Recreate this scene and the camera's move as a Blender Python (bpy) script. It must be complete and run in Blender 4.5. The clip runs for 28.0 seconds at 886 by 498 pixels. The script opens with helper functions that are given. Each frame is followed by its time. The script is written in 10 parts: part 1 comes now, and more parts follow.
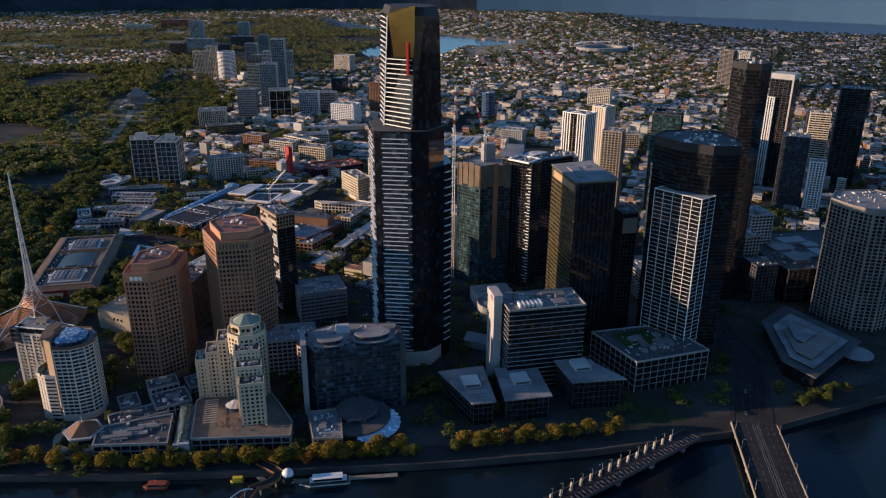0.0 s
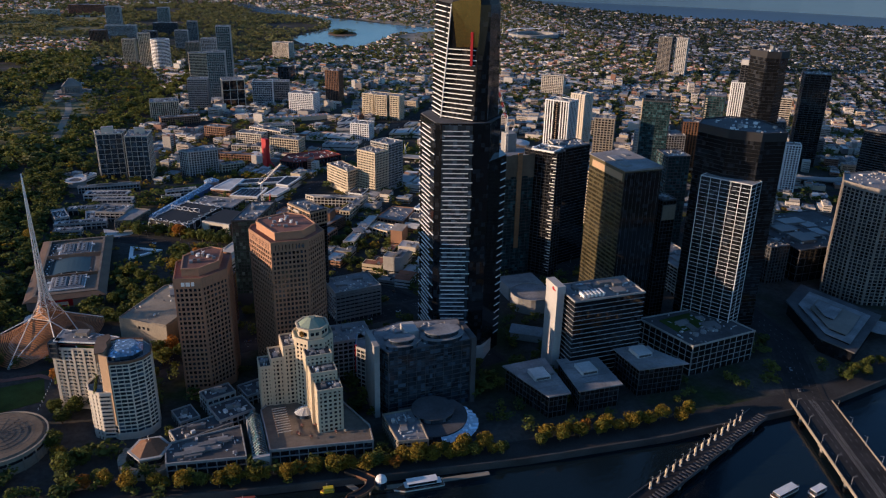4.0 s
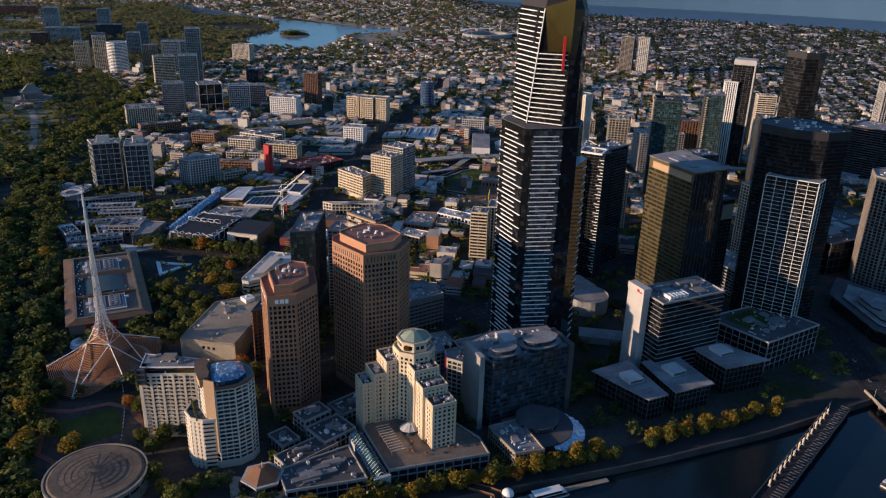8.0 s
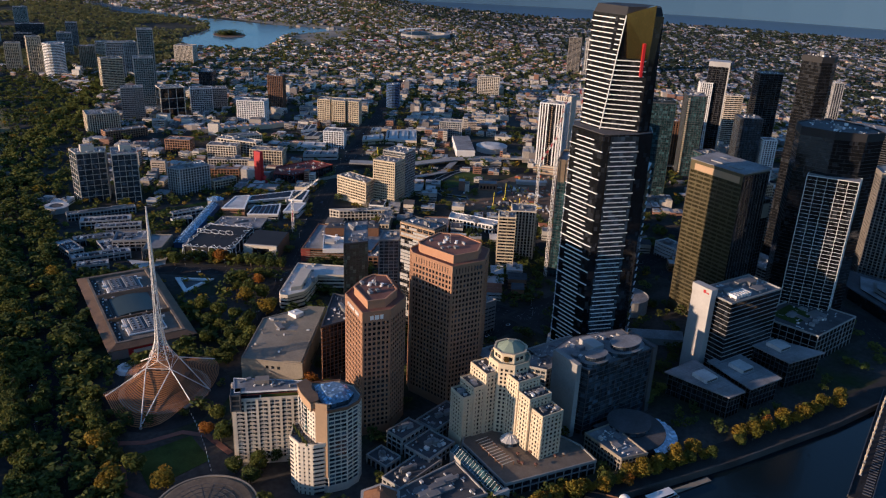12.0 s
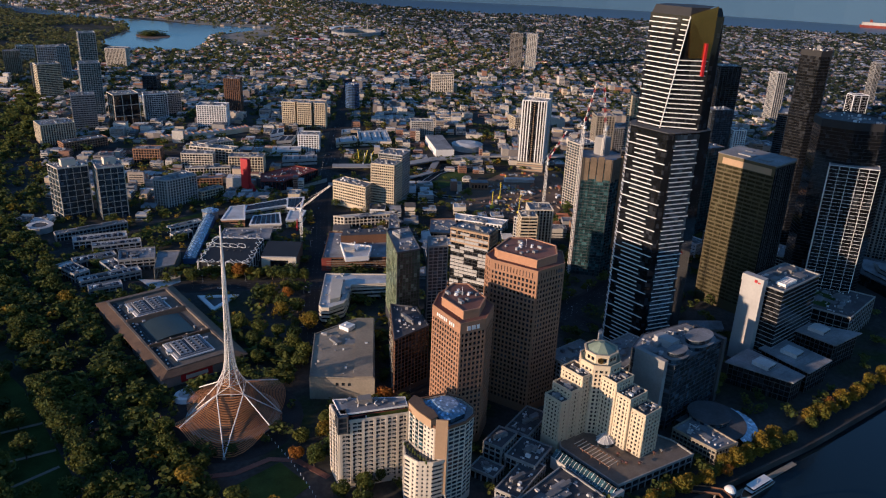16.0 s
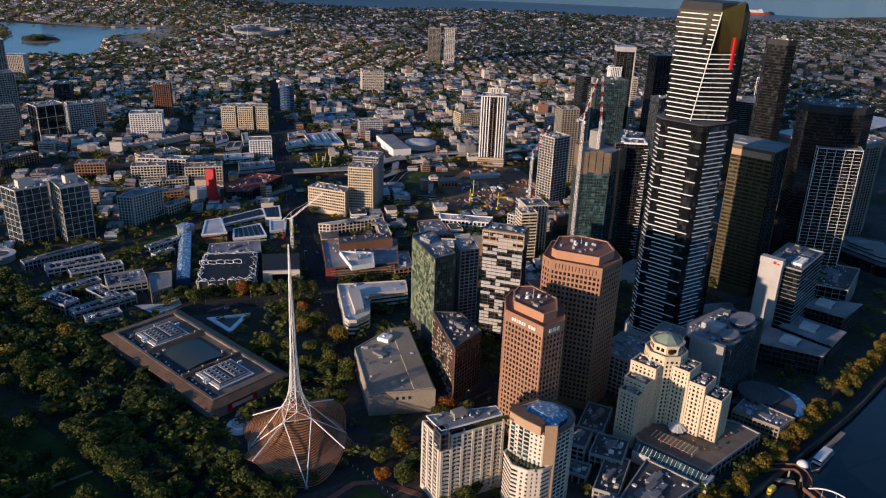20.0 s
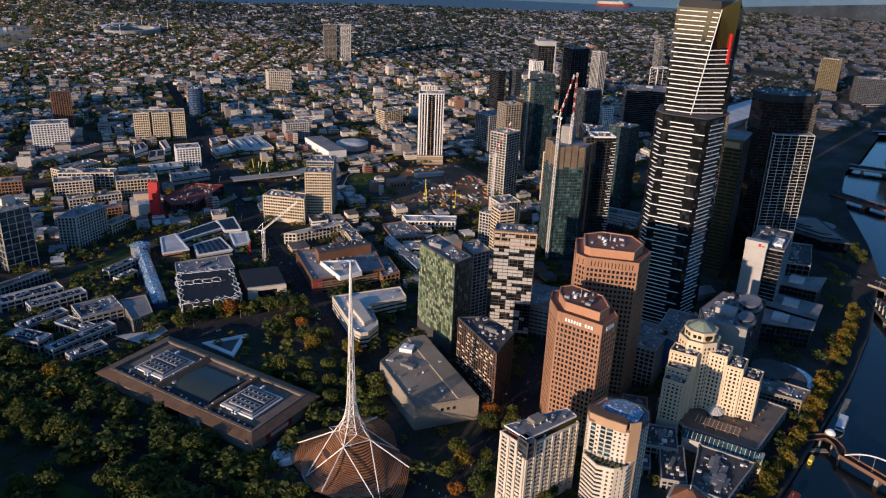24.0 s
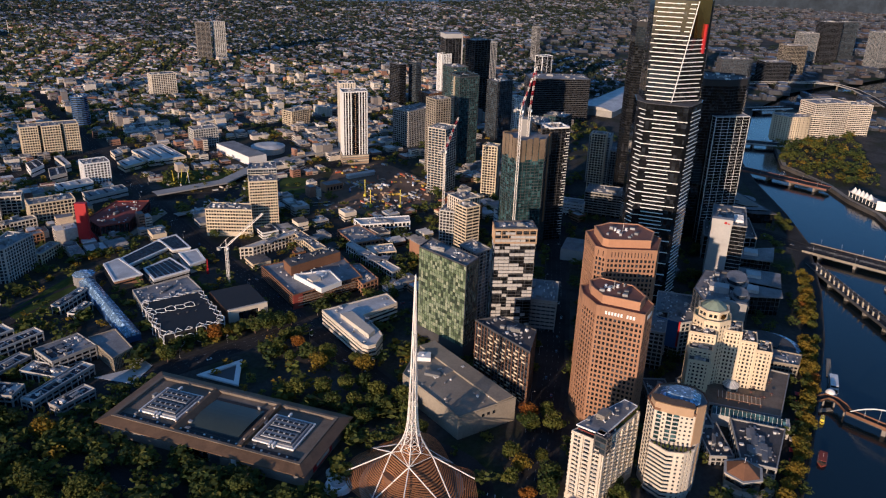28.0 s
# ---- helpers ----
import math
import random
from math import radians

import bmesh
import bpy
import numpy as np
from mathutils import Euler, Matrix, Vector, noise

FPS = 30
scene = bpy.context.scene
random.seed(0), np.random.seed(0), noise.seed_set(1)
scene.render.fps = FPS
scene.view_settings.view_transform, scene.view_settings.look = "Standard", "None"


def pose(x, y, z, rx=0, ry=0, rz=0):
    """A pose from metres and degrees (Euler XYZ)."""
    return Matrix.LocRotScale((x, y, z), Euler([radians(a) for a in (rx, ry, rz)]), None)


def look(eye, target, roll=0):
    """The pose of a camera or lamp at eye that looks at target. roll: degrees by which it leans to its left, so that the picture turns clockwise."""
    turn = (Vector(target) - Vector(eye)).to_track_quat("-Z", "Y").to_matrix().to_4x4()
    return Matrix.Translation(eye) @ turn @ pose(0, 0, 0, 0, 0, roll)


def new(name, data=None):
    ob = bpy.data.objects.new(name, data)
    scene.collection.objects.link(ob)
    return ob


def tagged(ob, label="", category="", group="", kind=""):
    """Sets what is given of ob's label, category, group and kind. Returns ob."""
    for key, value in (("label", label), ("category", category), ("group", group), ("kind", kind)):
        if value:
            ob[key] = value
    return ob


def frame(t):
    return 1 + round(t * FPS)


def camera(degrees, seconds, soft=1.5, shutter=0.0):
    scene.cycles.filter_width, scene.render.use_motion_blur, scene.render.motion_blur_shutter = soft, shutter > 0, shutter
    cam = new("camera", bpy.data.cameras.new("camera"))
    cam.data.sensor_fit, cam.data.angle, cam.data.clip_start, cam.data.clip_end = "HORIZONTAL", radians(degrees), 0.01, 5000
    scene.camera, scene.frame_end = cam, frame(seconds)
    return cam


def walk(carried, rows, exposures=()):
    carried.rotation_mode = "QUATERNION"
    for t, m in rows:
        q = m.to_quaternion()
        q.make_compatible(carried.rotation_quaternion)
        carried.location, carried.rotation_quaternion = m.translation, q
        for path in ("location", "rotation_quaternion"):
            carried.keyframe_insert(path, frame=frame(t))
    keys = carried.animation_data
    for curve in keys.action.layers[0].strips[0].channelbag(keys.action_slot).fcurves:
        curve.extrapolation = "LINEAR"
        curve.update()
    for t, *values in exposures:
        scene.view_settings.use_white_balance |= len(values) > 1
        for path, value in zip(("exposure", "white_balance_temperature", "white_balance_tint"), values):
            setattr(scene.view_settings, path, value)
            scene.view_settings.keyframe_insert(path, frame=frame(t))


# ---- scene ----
cam = camera(59.8, 28.0, 1.2)
PATH = [
    (0, (-1.919, 0.382, 331.0), (-1.519, 2.204, 330.28), 0.4),
    (0.5, (-15.807, 5.221, 331.007), (-15.38, 7.034, 330.279), 0.3),
    (1, (-29.761, 10.084, 331.024), (-29.296, 11.886, 330.29), 0.4),
    (1.5, (-43.79, 15.066, 331.018), (-43.292, 16.856, 330.279), 0.4),
    (2, (-57.95, 20.304, 331.007), (-57.427, 22.085, 330.264), 0.6),
    (2.5, (-72.21, 25.864, 330.984), (-71.666, 27.638, 330.239), 0.7),
    (3, (-86.478, 31.761, 330.945), (-85.9, 33.524, 330.198), 0.9),
    (3.5, (-100.607, 37.965, 330.891), (-100.003, 39.719, 330.143), 1.1),
    (5.5, (-156.535, 63.917, 330.536), (-155.832, 65.633, 329.786), 1.4),
    (6, (-170.393, 70.813, 330.525), (-169.67, 72.52, 329.775), 1.5),
    (6.5, (-184.175, 78.074, 330.552), (-183.435, 79.774, 329.802), 1.5),
    (7, (-197.944, 85.626, 330.614), (-197.183, 87.318, 329.867), 1.5),
    (7.5, (-211.75, 93.379, 330.671), (-210.968, 95.061, 329.926), 1.5),
    (8, (-225.642, 101.34, 330.711), (-224.838, 103.013, 329.965), 1.6),
    (8.5, (-239.613, 109.563, 330.734), (-238.783, 111.223, 329.989), 1.7),
    (9, (-253.588, 117.983, 330.761), (-252.734, 119.631, 330.015), 1.7),
    (9.5, (-267.415, 126.449, 330.797), (-266.536, 128.084, 330.052), 1.8),
    (10, (-281.013, 134.933, 330.828), (-280.106, 136.553, 330.085), 1.9),
    (10.5, (-294.442, 143.564, 330.891), (-293.508, 145.169, 330.148), 2.1),
    (11, (-307.654, 152.399, 330.952), (-306.695, 153.99, 330.21), 2.2),
    (11.5, (-320.589, 161.493, 330.993), (-319.606, 163.069, 330.251), 2.4),
    (12, (-333.307, 170.852, 331.037), (-332.3, 172.413, 330.296), 2.5),
    (12.5, (-345.741, 180.425, 331.083), (-344.713, 181.972, 330.342), 2.5),
    (14.5, (-394.098, 219.39, 331.442), (-392.975, 220.869, 330.699), 2.6),
    (15, (-405.911, 229.482, 331.486), (-404.763, 230.941, 330.742), 2.5),
    (15.5, (-417.407, 239.9, 331.523), (-416.235, 241.34, 330.779), 2.4),
    (16, (-428.585, 250.612, 331.556), (-427.388, 252.031, 330.813), 2.4),
    (16.5, (-439.505, 261.582, 331.583), (-438.281, 262.979, 330.84), 2.3),
    (17, (-450.258, 272.831, 331.594), (-449.011, 274.206, 330.85), 2.1),
    (17.5, (-460.948, 284.417, 331.586), (-459.674, 285.768, 330.841), 2.2),
    (18, (-471.463, 296.252, 331.567), (-470.165, 297.578, 330.82), 2.0),
    (18.5, (-481.717, 308.248, 331.541), (-480.394, 309.548, 330.795), 1.9),
    (19, (-491.648, 320.391, 331.508), (-490.299, 321.665, 330.762), 1.9),
    (19.5, (-501.228, 332.699, 331.471), (-499.852, 333.944, 330.725), 2.0),
    (20, (-510.477, 345.184, 331.436), (-509.073, 346.397, 330.689), 2.0),
    (20.5, (-519.406, 357.856, 331.418), (-517.976, 359.039, 330.671), 2.0),
    (21, (-527.969, 370.795, 331.411), (-526.511, 371.943, 330.665), 2.2),
    (21.5, (-536.079, 384.07, 331.422), (-534.595, 385.182, 330.674), 2.2),
    (23.5, (-566.314, 438.801, 331.659), (-564.736, 439.774, 330.908), 2.3),
    (24, (-573.237, 452.789, 331.695), (-571.633, 453.719, 330.945), 2.3),
    (24.5, (-579.635, 467.029, 331.701), (-578.006, 467.914, 330.95), 2.3),
    (25, (-585.539, 481.494, 331.697), (-583.888, 482.337, 330.946), 2.4),
    (25.5, (-590.946, 496.153, 331.696), (-589.275, 496.955, 330.945), 2.3),
    (26, (-595.867, 510.973, 331.701), (-594.178, 511.733, 330.948), 2.3),
    (26.5, (-600.351, 525.923, 331.711), (-598.642, 526.638, 330.957), 2.2),
    (27, (-604.513, 541.077, 331.727), (-602.787, 541.747, 330.972), 2.2),
    (27.5, (-608.451, 556.436, 331.747), (-606.708, 557.063, 330.992), 2.1),
    (28, (-612.268, 571.942, 331.759), (-610.511, 572.526, 331.001), 2.0),
]
walk(cam, [(t, look(eye, target, roll)) for t, eye, target, roll in PATH], exposures=[(0, 0.58, 5580, 9), (11, 0.49, 5420, 9), (28, 0.31, 5220, 8)])

# ---- world, sun, exposure ----
SUN_TO = Vector((-1.0, 0.18, 0.168)).normalized()
scene.view_settings.exposure = 0.0
world = bpy.data.worlds.new("world")
scene.world = world
world.use_nodes = True
wn = world.node_tree
sky = wn.nodes.new("ShaderNodeTexSky")
sky.sky_type = "NISHITA"
sky.sun_disc = False
sky.sun_elevation = math.asin(SUN_TO.z)
sky.sun_rotation = math.atan2(SUN_TO.x, SUN_TO.y) % (2 * math.pi)
sky.altitude = 300.0
sky.air_density, sky.dust_density, sky.ozone_density = 1.0, 0.5, 3.5
background = wn.nodes["Background"]
background.inputs["Strength"].default_value = 0.122
wn.links.new(sky.outputs["Color"], background.inputs["Color"])

sun_data = bpy.data.lights.new("sun", "SUN")
sun_data.energy, sun_data.angle, sun_data.color = 5.2, radians(0.6), (1.0, 0.64, 0.38)
sun = new("sun", sun_data)
sun.matrix_world = look(SUN_TO * 3000, (0, 0, 0))


# ---- materials ----
def nodes_of(name):
    m = bpy.data.materials.new(name)
    m.use_nodes = True
    t = m.node_tree
    return m, t, t.nodes["Principled BSDF"]


def noise_node(t, scale, detail=3.0, rough=0.6):
    geo = t.nodes.new("ShaderNodeNewGeometry")
    n = t.nodes.new("ShaderNodeTexNoise")
    n.inputs["Scale"].default_value = scale
    n.inputs["Detail"].default_value = detail
    n.inputs["Roughness"].default_value = rough
    t.links.new(geo.outputs["Position"], n.inputs["Vector"])
    return n


def ramp_node(t, stops, fac, constant=False):
    r = t.nodes.new("ShaderNodeValToRGB")
    if constant:
        r.color_ramp.interpolation = "CONSTANT"
    els = r.color_ramp.elements
    while len(els) < len(stops):
        els.new(0.5)
    for e, (p, c) in zip(els, stops):
        e.position, e.color = p, (*c, 1)
    t.links.new(fac, r.inputs["Fac"])
    return r


def mul(t, a, b, fac=1.0):
    m = t.nodes.new("ShaderNodeMix")
    m.data_type, m.blend_type = "RGBA", "MULTIPLY"
    m.inputs["Factor"].default_value = fac
    t.links.new(a, m.inputs["A"])
    t.links.new(b, m.inputs["B"])
    return m.outputs["Result"]


def shade(c, k):
    return tuple(min(1.0, v * k) for v in c)


def surface(name, c, rough=0.7, metal=0.0, big=0.03, fine=0.6, var=0.25, bump=0.25, each=0.0, spec=0.4):
    """A weathered surface: two scales of stain, a fine relief, and a shift from piece to piece."""
    m, t, p = nodes_of(name)
    a = noise_node(t, big, 4)
    r1 = ramp_node(t, [(0.3, shade(c, 1 - var)), (0.7, shade(c, 1 + var * 0.6))], a.outputs["Fac"])
    b = noise_node(t, fine, 3)
    r2 = ramp_node(t, [(0.3, (1 - var * 0.7,) * 3), (0.7, (1, 1, 1))], b.outputs["Fac"])
    col = mul(t, r1.outputs["Color"], r2.outputs["Color"])
    if each:
        o = t.nodes.new("ShaderNodeObjectInfo")
        r3 = ramp_node(t, [(0.0, (1 - each,) * 3), (1.0, (1, 1, 1))], o.outputs["Random"])
        col = mul(t, col, r3.outputs["Color"])
    t.links.new(col, p.inputs["Base Color"])
    p.inputs["Roughness"].default_value = rough
    p.inputs["Metallic"].default_value = metal
    p.inputs["Specular IOR Level"].default_value = spec
    if bump:
        bm_ = t.nodes.new("ShaderNodeBump")
        bm_.inputs["Strength"].default_value = bump
        bm_.inputs["Distance"].default_value = 0.25
        t.links.new(b.outputs["Fac"], bm_.inputs["Height"])
        t.links.new(bm_.outputs["Normal"], p.inputs["Normal"])
    return m


def glazing(name, c, cell=(3.0, 3.0, 3.4), rough=0.12, spread=0.6, spec=0.6, lit=0.0):
    """Curtain glass whose panes differ a little in tint, blinds and flatness."""
    m, t, p = nodes_of(name)
    geo = t.nodes.new("ShaderNodeNewGeometry")
    sn = t.nodes.new("ShaderNodeVectorMath")
    sn.operation = "SNAP"
    sn.inputs[1].default_value = cell
    wn_ = t.nodes.new("ShaderNodeTexWhiteNoise")
    t.links.new(geo.outputs["Position"], sn.inputs[0])
    t.links.new(sn.outputs["Vector"], wn_.inputs["Vector"])
    r = ramp_node(t, [(0.0, shade(c, 1 - spread)), (0.7, c), (0.86, shade(c, 1.5)), (0.97, shade(c, 2.6))], wn_.outputs["Value"])
    t.links.new(r.outputs["Color"], p.inputs["Base Color"])
    rr = ramp_node(t, [(0.0, (rough * 0.5,) * 3), (1.0, (rough * 1.8,) * 3)], wn_.outputs["Value"])
    t.links.new(rr.outputs["Color"], p.inputs["Roughness"])
    p.inputs["Specular IOR Level"].default_value = spec
    return m


def per_island(name, colours, rough=0.75, var=0.3, fine=0.5, bump=0.2):
    """One colour for each loose piece out of a list, with stains."""
    m, t, p = nodes_of(name)
    geo = t.nodes.new("ShaderNodeNewGeometry")
    n = len(colours)
    r = ramp_node(t, [(i / n, c) for i, c in enumerate(colours)], geo.outputs["Random Per Island"], True)
    b = noise_node(t, fine, 3)
    r2 = ramp_node(t, [(0.3, (1 - var,) * 3), (0.7, (1, 1, 1))], b.outputs["Fac"])
    t.links.new(mul(t, r.outputs["Color"], r2.outputs["Color"]), p.inputs["Base Color"])
    p.inputs["Roughness"].default_value = rough
    return m


def per_object(name, colours, rough=0.75, var=0.3, fine=0.4):
    m, t, p = nodes_of(name)
    o = t.nodes.new("ShaderNodeObjectInfo")
    n = len(colours)
    r = ramp_node(t, [(i / n, c) for i, c in enumerate(colours)], o.outputs["Random"], True)
    b = noise_node(t, fine, 3)
    r2 = ramp_node(t, [(0.3, (1 - var,) * 3), (0.7, (1, 1, 1))], b.outputs["Fac"])
    t.links.new(mul(t, r.outputs["Color"], r2.outputs["Color"]), p.inputs["Base Color"])
    p.inputs["Roughness"].default_value = rough
    return m


def foliage(name, colours):
    m, t, p = nodes_of(name)
    geo = t.nodes.new("ShaderNodeNewGeometry")
    n = noise_node(t, 0.045, 3)
    n2 = noise_node(t, 0.9, 2)
    ad = t.nodes.new("ShaderNodeMath")
    ad.operation = "MULTIPLY_ADD"
    ad.inputs[1].default_value = 0.45
    t.links.new(n2.outputs["Fac"], ad.inputs[0])
    t.links.new(n.outputs["Fac"], ad.inputs[2])
    k = len(colours)
    r = ramp_node(t, [(0.5 + 0.42 * i / k, c) for i, c in enumerate(colours)], ad.outputs["Value"])
    rp = ramp_node(t, [(0.0, (0.7, 0.7, 0.7)), (1.0, (1.15, 1.15, 1.1))], geo.outputs["Random Per Island"])
    t.links.new(mul(t, r.outputs["Color"], rp.outputs["Color"]), p.inputs["Base Color"])
    p.inputs["Roughness"].default_value = 0.8
    p.inputs["Specular IOR Level"].default_value = 0.2
    tr = t.nodes.new("ShaderNodeBsdfTranslucent")
    tr.inputs["Color"].default_value = (*shade(colours[-1], 1.3), 1)
    mx = t.nodes.new("ShaderNodeMixShader")
    mx.inputs["Fac"].default_value = 0.3
    t.links.new(p.outputs["BSDF"], mx.inputs[1])
    t.links.new(tr.outputs["BSDF"], mx.inputs[2])
    t.links.new(mx.outputs["Shader"], t.nodes["Material Output"].inputs["Surface"])
    return m


def water(name, c, rough, scale, strength):
    m, t, p = nodes_of(name)
    p.inputs["Base Color"].default_value = (*c, 1)
    p.inputs["Roughness"].default_value = rough
    p.inputs["IOR"].default_value = 1.33
    n = noise_node(t, scale, 4)
    b = t.nodes.new("ShaderNodeBump")
    b.inputs["Strength"].default_value = strength
    b.inputs["Distance"].default_value = 0.5
    t.links.new(n.outputs["Fac"], b.inputs["Height"])
    t.links.new(b.outputs["Normal"], p.inputs["Normal"])
    return m


